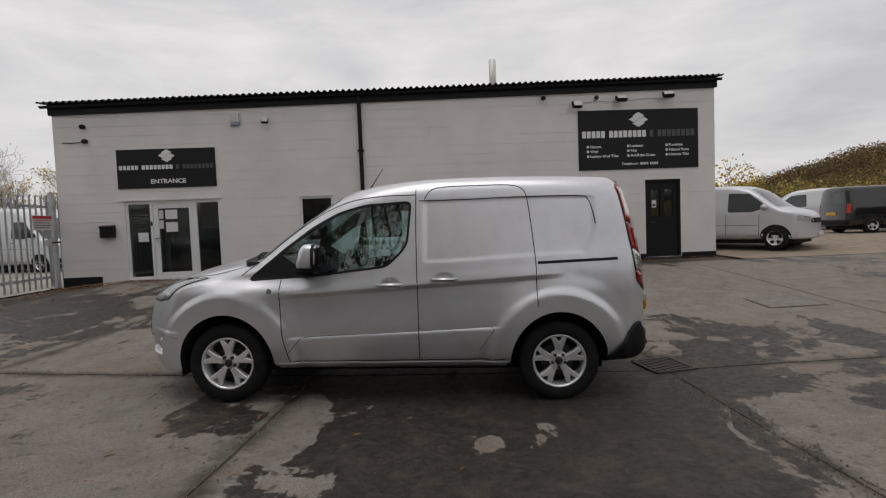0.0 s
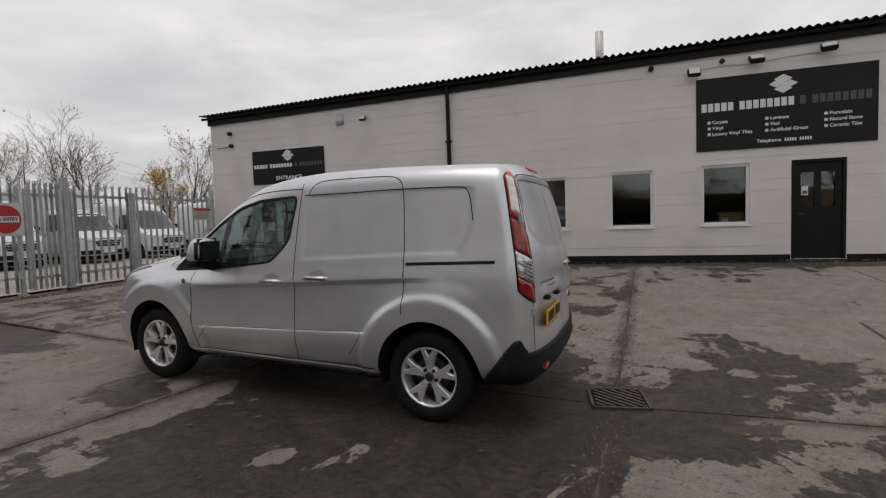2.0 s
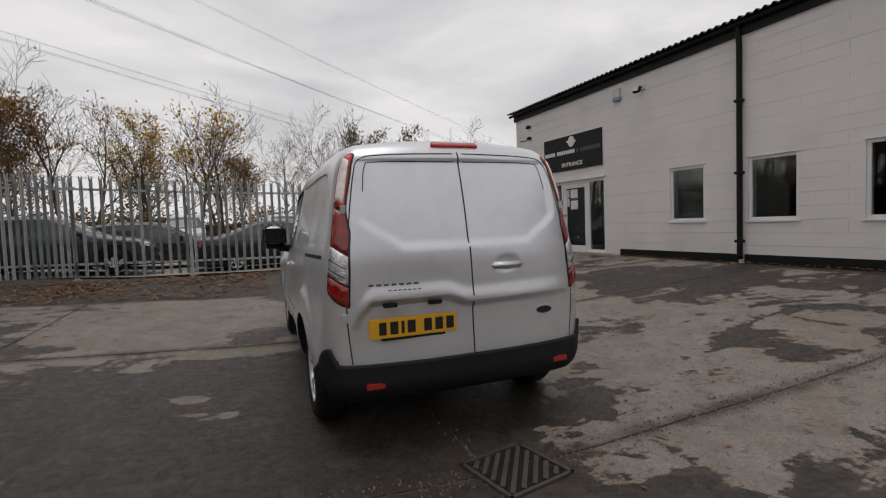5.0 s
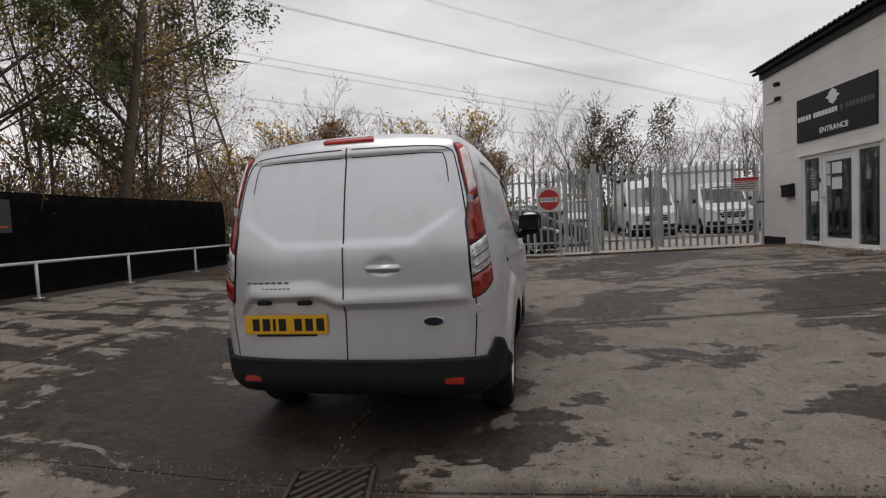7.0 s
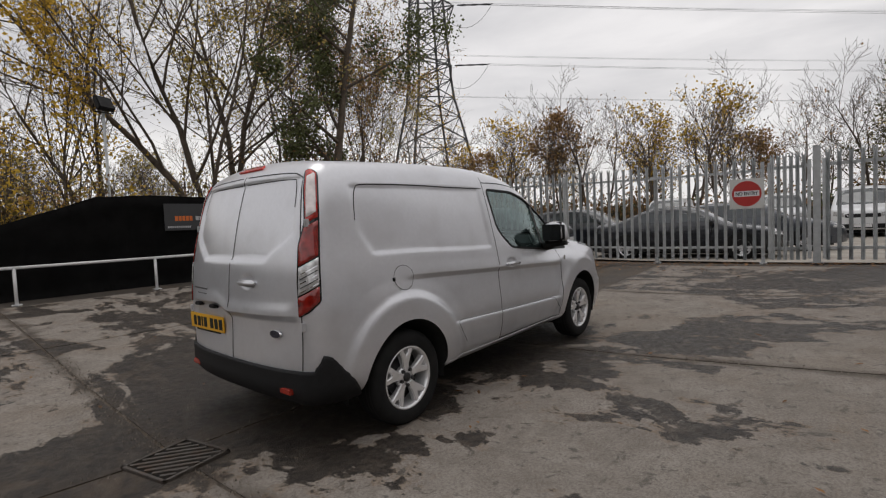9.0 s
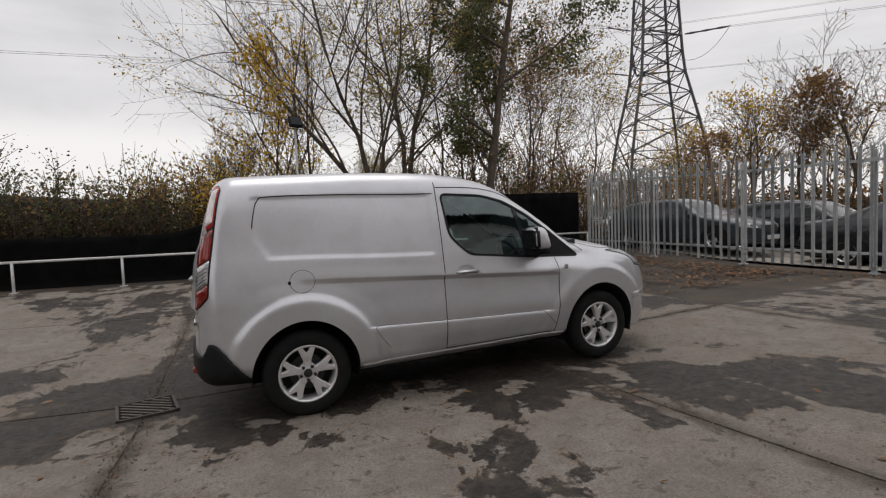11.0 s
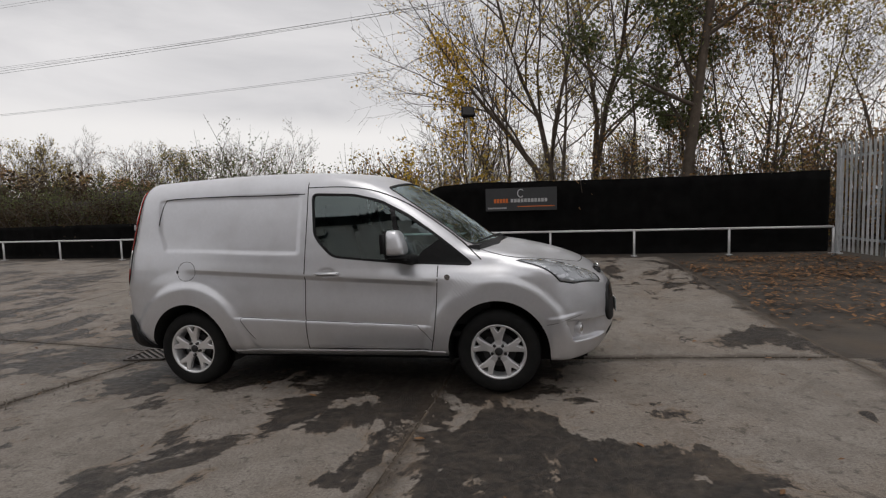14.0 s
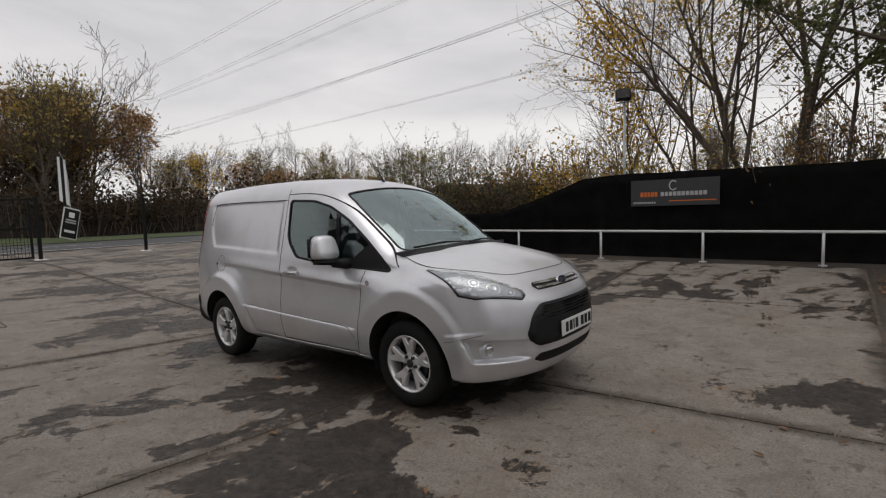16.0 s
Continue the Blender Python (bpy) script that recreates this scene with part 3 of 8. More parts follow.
part("roof", moved(corrugated(), EAVE), M_ROOF, building, "black corrugated sheet roof", smooth=False)
part("fascia", moved(box(BL - 0.05, BR + 0.05, -0.055, -0.005, 0.0, 0.27, 0.004), EAVE), M_BLACKPAINT, building, "black painted fascia board")
gut = bmesh.new()
prof = [(0.055 * math.cos(a), 0.055 * math.sin(a)) for a in [math.pi + math.pi * i / 8 for i in range(9)]]
prof += [(0.047 * math.cos(a), 0.047 * math.sin(a)) for a in [2 * math.pi - math.pi * i / 8 for i in range(9)]]
g0 = [gut.verts.new((BL - 0.16, -0.115 + y, 0.20 + z)) for y, z in prof]
g1 = [gut.verts.new((BR + 0.12, -0.115 + y, 0.20 + z)) for y, z in prof]
for i in range(len(prof)):
    j = (i + 1) % len(prof)
    gut.faces.new((g0[i], g0[j], g1[j], g1[i]))
gut.faces.new(g0)
gut.faces.new(g1[::-1])
bmesh.ops.recalc_face_normals(gut, faces=gut.faces)
part("gutter", moved(gut, EAVE), M_BLACKPAINT, building, "black half-round gutter")
bm = tube([(-1.67, -0.09, 4.60), (-1.67, -0.075, 4.42), (-1.67, -0.055, 4.30), (-1.67, -0.055, 0.5), (-1.67, -0.055, 0.42)], 0.048, 12)
pipe = part("downpipe", bm, M_BLACKPAINT, building, "black plastic downpipe", smooth=True)
for z in (0.75, 2.0, 3.3):
    part("pipe_clip", box(-1.745, -1.595, -0.112, -0.001, z - 0.025, z + 0.025, 0.008), M_BLACKPAINT, pipe)
for a, b in ((BL, -7.95), (-4.62, -1.73), (-1.61, 5.36), (6.29, BR)):
    part("plinth", box(a, b, -0.012, -0.001, 0.25, 0.51), M_BLACKPAINT, building, "black painted plinth band")
part("flue", moved(tube([(0, 0, 0), (0, 0, 1.05)], 0.095, 20), Matrix.Translation((1.80, 1.2, 4.75))), M_FLUE, building, "pale metal flue", smooth=True)
part("flue_collar", moved(tube([(0, 0, 0), (0, 0, 0.22)], [0.13, 0.115], 20), Matrix.Translation((1.80, 1.2, 4.72))), M_ROOF, building)


def window(x0, x1, z0, z1):
    w = new("window")
    w.parent = building
    f = 0.055
    for nm, b in (("window_frame", (x0, x0 + f, z0, z1)), ("window_frame", (x1 - f, x1, z0, z1)), ("window_frame", (x0 + f, x1 - f, z0, z0 + f)), ("window_frame", (x0 + f, x1 - f, z1 - f, z1))):
        part(nm, box(b[0], b[1], 0.02, 0.085, b[2], b[3], 0.006), M_UPVC, w)
    p = part("pane", box(x0 + f, x1 - f, 0.050, 0.056, z0 + f, z1 - f), M_GLASS, w)
    p.visible_shadow = False
    part("window_sill", box(x0 - 0.03, x1 + 0.03, -0.035, 0.06, z0 - 0.035, z0 - 0.001, 0.005), M_UPVC, w, "white sill")
    part("lintel_bead", box(x0 - 0.02, x1 + 0.02, -0.012, 0.03, z1 + 0.001, z1 + 0.018, 0.003), M_PLASTER, w)
    return w


for o in OPEN[1:6]:
    window(*o)

# glazed entrance: side light, door, side light
ex0, ex1, ez0, ez1 = OPEN[0]
ent = new("entrance")
ent.parent = building
ent["label"] = "white glazed entrance door between side lights"
d0, d1 = -6.70, -5.74
for a, b in ((ex0, ex0 + 0.06), (d0 - 0.07, d0), (d1, d1 + 0.07), (ex1 - 0.06, ex1)):
    part("frame_post", box(a, b, 0.02, 0.10, ez0, ez1, 0.005), M_UPVC, ent)
part("frame_head", box(ex0 + 0.06, ex1 - 0.06, 0.022, 0.098, ez1 - 0.07, ez1, 0.005), M_UPVC, ent)
part("frame_foot", box(ex0 + 0.06, d0 - 0.07, 0.022, 0.098, ez0, ez0 + 0.06, 0.005), M_UPVC, ent)
part("frame_foot", box(d1 + 0.07, ex1 - 0.06, 0.022, 0.098, ez0, ez0 + 0.06, 0.005), M_UPVC, ent)
for a, b in ((ex0 + 0.06, d0 - 0.07), (d1 + 0.07, ex1 - 0.06)):
    part("pane", box(a, b, 0.05, 0.056, ez0 + 0.06, ez1 - 0.07), M_GLASS, ent).visible_shadow = False
leaf = part("door_leaf", box(d0 + 0.004, d0 + 0.12, 0.03, 0.085, ez0 + 0.01, ez1 - 0.075, 0.005), M_UPVC, ent, "white door leaf with full glass")
for b in ((d1 - 0.12, d1 - 0.004, ez0 + 0.01, ez1 - 0.075), (d0 + 0.12, d1 - 0.12, ez0 + 0.01, ez0 + 0.15), (d0 + 0.12, d1 - 0.12, ez1 - 0.185, ez1 - 0.075)):
    part("door_rail", box(b[0], b[1], 0.03, 0.085, b[2], b[3], 0.005), M_UPVC, leaf)
part("pane", box(d0 + 0.12, d1 - 0.12, 0.054, 0.06, ez0 + 0.15, ez1 - 0.185), M_GLASS, leaf).visible_shadow = False
part("door_handle", box(d0 + 0.03, d0 + 0.20, -0.02, 0.0, 1.36, 1.385, 0.006), M_CHROME, leaf)
part("handle_plate", box(d0 + 0.045, d0 + 0.085, 0.0, 0.03, 1.25, 1.47, 0.004), M_UPVC, leaf)
part("keypad", box(d0 - 0.055, d0 - 0.018, 0.0, 0.02, 1.68, 1.78, 0.004), M_BLACKTRIM, ent)
for x, z, w, h in ((-6.42, 1.83, 0.28, 0.22), (-6.42, 1.52, 0.28, 0.23)):
    part("paper_notice", box(x, x + w, 0.044, 0.048, z, z + h), M_PAPER, leaf, "white paper notice behind glass")
for z in (1.84, 1.60):
    part("paper_notice", box(-6.575, -6.47, 0.044, 0.048, z, z + 0.2), M_WHITESIGN, leaf)
part("paper_notice", box(-7.08, -6.84, 0.042, 0.046, 1.30, 1.52), M_PAPER, ent)
for i in range(6):
    part("opening_hours_bar", box(-7.20, -6.83 - 0.03 * (i % 2), 0.044, 0.047, 1.62 + i * 0.062, 1.635 + i * 0.062), M_GREYPRINT, ent)
part("door_head", box(ex0 - 0.12, ex1 + 0.06, -0.03, 0.0, ez1 + 0.002, ez1 + 0.05, 0.006), M_PLASTER, building)
part("door_step", box(ex0, ex1, -0.05, 0.10, 0.30, 0.398, 0.01), M_UPVC, building)

# black side door with two small lights
bx0, bx1, bz0, bz1 = OPEN[6]
bd = new("side_door")
bd.parent = building
bd["label"] = "black timber door with two small panes"
for a, b, c, d in ((bx0, bx0 + 0.06, bz0, bz1), (bx1 - 0.06, bx1, bz0, bz1), (bx0 + 0.06, bx1 - 0.06, bz1 - 0.06, bz1)):
    part("door_frame", box(a, b, 0.015, 0.11, c, d, 0.004), M_BLACKPAINT, bd)
lights = [(bx0 + 0.17, bx0 + 0.40, 1.44, 2.12), (bx1 - 0.40, bx1 - 0.17, 1.44, 2.12)]
bm = wall_with_openings(bx0 + 0.063, bx1 - 0.063, bz0 + 0.01, bz1 - 0.063, 0.045, lights)
dl = part("door_leaf", moved(bm, Matrix.Translation((0, 0.05, 0))), M_BLACKPAINT, bd)
for a, b, c, d in lights:
    part("pane", box(a, b, 0.068, 0.073, c, d), M_GLASS, dl).visible_shadow = False
    part("card_sheet", box(a - 0.01, b + 0.01, 0.098, 0.104, c - 0.02, c + 0.40), M_CARD, dl, "brown card behind the pane")
part("paper_notice", box(bx0 + 0.19, bx0 + 0.30, 0.060, 0.064, 1.67, 1.85), M_PAPER, dl)
part("paper_print", box(bx0 + 0.205, bx0 + 0.285, 0.056, 0.059, 1.70, 1.76), M_GREYPRINT, dl)
part("door_handle", tube([(bx0 + 0.11, 0.05, 1.30), (bx0 + 0.11, 0.0, 1.30), (bx0 + 0.22, 0.0, 1.30)], 0.011, 8), M_DARKMETAL, dl)
part("threshold", box(bx0, bx1, -0.03, 0.12, 0.33, 0.418, 0.008), M_DARKMETAL, bd)

# things on and behind the wall
def at_wall(x, y, z):
    return WALL_M @ Matrix.Translation((x, y, z))


carton = thing("cardboard_box", at_wall(4.38, 0.30, 1.13), "brown cardboard box behind the window", "box")
part("carton_body", box(-0.24, 0.20, -0.15, 0.2, 0, 0.26, 0.004), M_CARD, carton)
part("carton_label", box(-0.20, -0.08, -0.155, -0.151, 0.05, 0.13), M_PAPER, carton)
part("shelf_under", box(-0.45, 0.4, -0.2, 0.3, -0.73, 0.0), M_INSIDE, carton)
stand = thing("display_stand", at_wall(0.85, 0.9, 0.40), "dim showroom display stand inside the window", "stand")
for x in (-0.42, 0.12):
    part("stand_post", box(x, x + 0.04, -0.03, 0.03, 0, 1.75), M_WHITESIGN, stand)
part("stand_shelf", box(-0.38, 0.12, -0.15, 0.15, 0.95, 1.05), M_WHITESIGN, stand)
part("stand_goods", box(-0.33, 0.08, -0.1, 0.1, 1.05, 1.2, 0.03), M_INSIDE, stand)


def diamond(cx, cz, w, h, y, parent, m):
    """Lozenges stacked like floor tiles."""
    for dx, dz, k in ((0, h * 0.28, 0.60), (-w * 0.22, h * 0.03, 0.50), (w * 0.22, h * 0.0, 0.50), (0, -h * 0.25, 0.60)):
        ww, hh = w * k / 2, h * k * 0.40
        part("logo_tile", prism([(cx + dx - ww, cz + dz), (cx + dx, cz + dz - hh), (cx + dx + ww, cz + dz), (cx + dx, cz + dz + hh)], y - 0.004 - 0.002 * k - abs(dx) * 0.01, y), m, parent)


def letter_blocks(x0, x1, z, h, words, y, parent, m, hollow=False):
    """A trade name as a row of plain blocks, one for each letter."""
    units = sum(words) + (len(words) - 1) * 0.7
    u = (x1 - x0) / units
    x = x0
    for k in words:
        for _ in range(k):
            part("name_block", box(x + u * 0.08, x + u * 0.86, y - 0.004, y, z - h / 2, z + h / 2), m, parent)
            x += u
        x += u * 0.7


s1 = thing("entrance_sign", at_wall(-6.29, -0.025, 3.035), "charcoal fascia sign reading entrance above the door", "sign")
part("sign_board", box(-1.145, 1.145, 0, 0.02, -0.46, 0.46, 0.003), M_SIGN, s1)
diamond(0.02, 0.29, 0.42, 0.30, -0.001, s1, M_WHITE)
letter_blocks(-1.10, 0.16, 0.03, 0.10, (5, 8), -0.001, s1, M_WHITE)
letter_blocks(0.22, 1.10, 0.03, 0.10, (1, 8), -0.001, s1, M_GREYPRINT)
lettering("ENTRANCE", 0.145, M_WHITE, s1, Matrix.Translation((0.03, -0.003, -0.31)), 0.82, 0.004)
s2 = thing("trade_sign", at_wall(5.215, -0.025, 3.38), "large charcoal trade sign listing flooring goods", "sign")
part("sign_board", box(-1.525, 1.525, 0, 0.02, -0.735, 0.735, 0.003), M_SIGN, s2)
diamond(0.0, 0.48, 0.52, 0.36, -0.001, s2, M_WHITE)
letter_blocks(-1.44, 0.20, 0.14, 0.165, (5, 8), -0.001, s2, M_WHITE)
letter_blocks(0.27, 1.44, 0.14, 0.165, (1, 8), -0.001, s2, M_GREYPRINT)
for x, rows in ((-1.30, ("Carpets", "Vinyl", "Luxury Vinyl Tiles")), (-0.28, ("Laminate", "Wood", "Artificial Grass")), (0.70, ("Porcelain", "Natural Stone", "Ceramic Tiles"))):
    for k, word in enumerate(rows):
        z = -0.16 - 0.118 * k
        part("bullet", box(x - 0.02, x + 0.035, -0.004, -0.001, z - 0.027, z + 0.027), M_WHITE, s2)
        w = 0.0395 * len(word)
        lettering(word, 0.092, M_WHITE, s2, Matrix.Translation((x + 0.065 + w / 2, -0.003, z)), w, 0.002)
lettering("Telephone:", 0.09, M_WHITE, s2, Matrix.Translation((-0.235, -0.003, -0.60)), 0.42, 0.002)
for k in range(11):
    if k not in (5,):
        part("number_bar", box(0.03 + k * 0.042, 0.058 + k * 0.042, -0.004, -0.001, -0.632, -0.572), M_WHITE, s2)

def floodlight(x, z, size, label, tilt=-35, turn=0, bulb=True):
    f = thing("floodlight", at_wall(x, 0, z), label, "floodlight", "wall floodlights")
    part("bracket", box(-0.05, 0.05, -0.03, -0.001, -0.05, 0.05, 0.006), M_WHITESIGN if bulb else M_BLACKTRIM, f)
    part("arm", tube([(0, -0.02, 0), (0, -0.12, 0.01), (0, -0.16, -0.04)], 0.014, 6), M_BLACKTRIM, f)
    head = part("lamp_head", moved(box(-size / 2, size / 2, -0.05, 0.05, -size * 0.38, size * 0.38, 0.02), Matrix.Translation((0, -0.20, -0.07)) @ pose(0, 0, 0, tilt, 0, turn)), M_BLACKTRIM, f, "black lamp housing")
    part("lamp_glass", moved(box(-size * 0.42, size * 0.42, -0.056, -0.050, -size * 0.30, size * 0.30), Matrix.Translation((0, -0.20, -0.07)) @ pose(0, 0, 0, tilt, 0, turn)), M_WHITESIGN, head)
    return f


floodlight(-3.88, 4.12, 0.17, "small security floodlight with white sensor", -20, 10)
floodlight(3.62, 4.30, 0.24, "black LED floodlight on the wall", -30, 5)
floodlight(4.72, 4.42, 0.26, "black floodlight tilted over the sign", -50, 0, False)
floodlight(5.90, 4.49, 0.26, "black floodlight tilted over the sign", -50, -12, False)
al = thing("alarm_box", at_wall(-4.625, 0, 4.13), "white alarm bell box with blue base", "alarm")
part("alarm_body", prism([(-0.10, -0.05), (0.10, -0.05), (0.10, 0.15), (-0.10, 0.15)], -0.07, -0.001), M_WHITESIGN, al)
part("alarm_base", prism([(-0.10, -0.13), (0.10, -0.13), (0.10, -0.052), (-0.10, -0.052)], -0.07, -0.001), mat("alarm_blue", (0.25, 0.30, 0.42), 0.5), al)
for x, z in ((-8.14, 4.06), (-8.11, 3.72), (2.83, 4.45), (4.15, 4.43)):
    c = thing("wall_camera", at_wall(x, 0, z), "small dark dome sensor on the wall", "camera", "wall sensors")
    bm = bmesh.new()
    bmesh.ops.create_uvsphere(bm, u_segments=14, v_segments=10, radius=0.055)
    part("dome", moved(bm, Matrix.Translation((0, -0.075, -0.01))), M_BLACKTRIM if x < 3 else M_DARKMETAL, c, smooth=True)
    part("base", moved(tube([(0, -0.06, 0), (0, -0.001, 0)], 0.05, 14), Matrix.Identity(4)), M_BLACKTRIM if x < 3 else M_WHITESIGN, c)
cb = thing("cable", at_wall(-8.4, 0, 3.70), "thin black cable clipped to the wall", "cable")
part("cable_run", tube([(-0.24, -0.012, 0.0), (-0.05, -0.014, -0.012), (0.12, -0.012, -0.004), (0.28, -0.03, 0.03)], 0.010, 6), M_BLACKTRIM, cb)
cb = thing("cable", at_wall(4.5, 0, 4.36), "grey cable run between floodlights", "cable")
part("cable_run", tube([(-0.9, -0.012, -0.06), (-0.3, -0.012, -0.02), (0.2, -0.012, -0.04), (0.9, -0.012, 0.02), (1.6, -0.012, 0.03)], 0.007, 6), M_GALV, cb)
pb = thing("post_box", at_wall(-7.72, 0, 1.43), "black wall-mounted letter box", "letter box")
part("box_body", prism([(-0.15, 0), (0.15, 0), (0.15, 0.27), (-0.15, 0.27)], -0.13, -0.001), M_BLACKPAINT, pb)
part("box_lid", moved(box(-0.16, 0.16, -0.16, 0, 0, 0.035, 0.008), Matrix.Translation((0, 0, 0.272)) @ pose(0, 0, 0, 12)), M_BLACKGLOSS, pb)
part("slot", box(-0.10, 0.10, -0.134, -0.130, 0.17, 0.20), M_GAP, pb)


# ---- the van ----
from mathutils.bvhtree import BVHTree
from mathutils.geometry import delaunay_2d_cdt

VAN_M = Matrix.Translation((0, 0, 0.0265)) @ pose(0, 0, 0, 0, 1.3, 0)


def lerp_table(table):
    xs, ys = zip(*table)

    def f(x):
        return float(np.interp(x, xs, ys))
    return f


def smooth(a, b, x):
    t = min(1.0, max(0.0, (x - a) / (b - a)))
    return t * t * (3 - 2 * t)


def curve_table(table):
    """A smooth curve through the table (monotone cubic)."""
    xs, ys = [p[0] for p in table], [p[1] for p in table]
    d = [(ys[i + 1] - ys[i]) / (xs[i + 1] - xs[i]) for i in range(len(xs) - 1)]
    m = [d[0]] + [0 if d[i - 1] * d[i] <= 0 else 2 * d[i - 1] * d[i] / (d[i - 1] + d[i]) for i in range(1, len(d))] + [d[-1]]

    def f(x):
        if x <= xs[0]:
            return ys[0] + m[0] * (x - xs[0])
        if x >= xs[-1]:
            return ys[-1] + m[-1] * (x - xs[-1])
        i = next(k for k in range(len(xs) - 1) if x <= xs[k + 1])
        h = xs[i + 1] - xs[i]
        t = (x - xs[i]) / h
        return ((1 + 2 * t) * (1 - t) ** 2 * ys[i] + t * (1 - t) ** 2 * h * m[i] + t * t * (3 - 2 * t) * ys[i + 1] + t * t * (t - 1) * h * m[i + 1])
    return f


def quick(f, a, b, n=1500):
    """The same curve, read from a fine table."""
    ys = [f(a + (b - a) * i / n) for i in range(n + 2)]

    def g(x):
        t = min(max((x - a) / (b - a), 0.0), 1.0) * n
        i = int(t)
        return ys[i] + (ys[i + 1] - ys[i]) * (t - i)
    return g


roof_line = curve_table([(-2.45, 0.66), (-2.30, 0.74), (-2.20, 0.83), (-2.1, 0.90), (-2.0, 0.955), (-1.8, 1.035), (-1.5, 1.115), (-1.28, 1.16), (-1.2, 1.20), (-1.04, 1.325), (-0.8, 1.495), (-0.51, 1.675), (-0.33, 1.745), (-0.09, 1.79), (0.15, 1.815), (0.4, 1.83), (0.9, 1.84), (1.36, 1.835), (1.7, 1.825), (2.1, 1.80)])
half_width = curve_table([(0.1, 0.79), (0.2, 0.818), (0.35, 0.857), (0.5, 0.889), (0.65, 0.90), (0.85, 0.90), (1.0, 0.885), (1.1, 0.868), (1.3, 0.823), (1.5, 0.775), (1.62, 0.745), (1.75, 0.71), (1.9, 0.68)])
taper = curve_table([(-2.4, 0.80), (-2.1, 0.89), (-1.8, 0.955), (-1.4, 0.985), (-0.8, 0.995), (0.2, 1.0), (1.0, 0.995), (1.6, 0.975), (2.15, 0.925)])
nose_line = curve_table([(0.08, -1.99), (0.18, -2.09), (0.3, -2.185), (0.45, -2.245), (0.6, -2.245), (0.75, -2.22), (0.88, -2.17), (1.0, -2.05)])
tail_line = curve_table([(0.2, 2.10), (0.36, 2.115), (0.5, 2.105), (0.8, 2.105), (1.07, 2.085), (1.35, 2.03), (1.58, 1.965), (1.76, 1.90), (1.9, 1.85)])
sill_line = curve_table([(-2.4, 0.22), (-2.0, 0.21), (-1.7, 0.22), (-0.9, 0.25), (0.9, 0.25), (1.7, 0.30), (2.2, 0.33)])
HUBS = (-1.331, 1.331)
roof_line, half_width, taper = quick(roof_line, -2.9, 2.4), quick(half_width, 0.0, 2.0), quick(taper, -2.5, 2.3)
nose_line, tail_line, sill_line = quick(nose_line, 0.0, 1.1), quick(tail_line, 0.0, 2.0), quick(sill_line, -2.5, 2.4)
tail_lip = quick(lerp_table([(-0.72, 0.70), (-0.66, 0.82), (-0.60, 0.888), (-0.16, 0.895), (-0.04, 0.848), (0.72, 0.858)]), -0.9, 0.9)


def belt(x):
    return 0.925 + 0.066 * x


def moulding(x):
    return 0.565 + 0.045 * x


def ramp(a, b, v):
    return min(1.0, max(0.0, (v - a) / (b - a)))


def side_relief(x, z, s):
    """Outward swell of the flank: arches, belt crease, sill moulding, pressed panels, handle cups."""
    o = 0.0
    for h, a in ((HUBS[0], 0.024), (HUBS[1], 0.030)):
        r = math.hypot((x - h) / 1.0, (z - 0.318) * 0.97)
        o += a * smooth(0.585, 0.515, r) + 0.010 * smooth(0.70, 0.56, r)
    # belt crease: a narrow face that turns under, then a slow return
    e = smooth(-0.93, -0.76, x) * smooth(1.42, 1.05, x)
    if e:
        d = z - belt(x)
        o -= e * (0.021 * ramp(0.002, -0.034, d) * smooth(-0.33, -0.05, d) - 0.006 * smooth(0.10, 0.0, d) * ramp(-0.034, 0.0, d))
    zl = moulding(x)
    if -0.9 < x < 0.95:
        e = smooth(-0.86, -0.76, x - (zl - z) * 0.6) * smooth(0.88, 0.82, x + (zl - z) * 0.6)
        o += 0.013 * e * ramp(zl + 0.003, zl - 0.017, z)
    # the front bumper stands a little proud of the wing
    if x < -1.68:
        o += 0.009 * smooth(-1.68, -1.74, x) * ramp(0.585 - 0.10 * (x + 1.7), 0.57 - 0.10 * (x + 1.7), z)
    if 0.26 < x < 1.75:
        top, bot = 1.60 + 0.02 * smooth(0.2, 1.2, x), 1.115 + 0.06 * smooth(0.2, 1.6, x)
        xr = 1.63 - 0.09 * smooth(1.38, 1.15, z)
        e = smooth(0.26, 0.29, x) * smooth(xr + 0.012, xr - 0.02, x) * smooth(bot - 0.010, bot + 0.022, z) * ramp(top + 0.008, top - 0.008, z)
        o -= 0.0075 * e
    for cx, cz in (((0.0, 0.95), (0.43, 0.988)) if s < 0 else ((0.018, 0.958),)):
        o -= 0.014 * smooth(1.0, 0.55, math.hypot((x - cx) / 0.075, (z - cz) / 0.042))
    return o


def tail_relief(y, z):
    """Pressed upper panel of the rear doors, the lipped number-plate recess and the handle cup."""
    o = 0.0
    w = 0.625 - 0.22 * smooth(1.36, 1.17, z)
    o -= 0.018 * smooth(w + 0.022, w - 0.012, abs(y)) * smooth(1.165, 1.205, z) * ramp(1.695, 1.675, z)
    lip = tail_lip(y)
    deep = 0.023 if y < -0.03 else 0.018
    o -= deep * smooth(-0.72, -0.67, y) * smooth(0.73, 0.66, y) * ramp(lip + 0.002, lip - 0.036, z) * smooth(0.50, 0.80, z)
    o += 0.012 * smooth(lip + 0.10, lip + 0.004, z) * ramp(lip - 0.036, lip + 0.002, z) * smooth(-0.72, -0.6, y) * smooth(0.73, 0.6, y)
    o -= 0.015 * smooth(1.0, 0.5, math.hypot((y - 0.235) / 0.085, (z - 1.055) / 0.05))
    return o


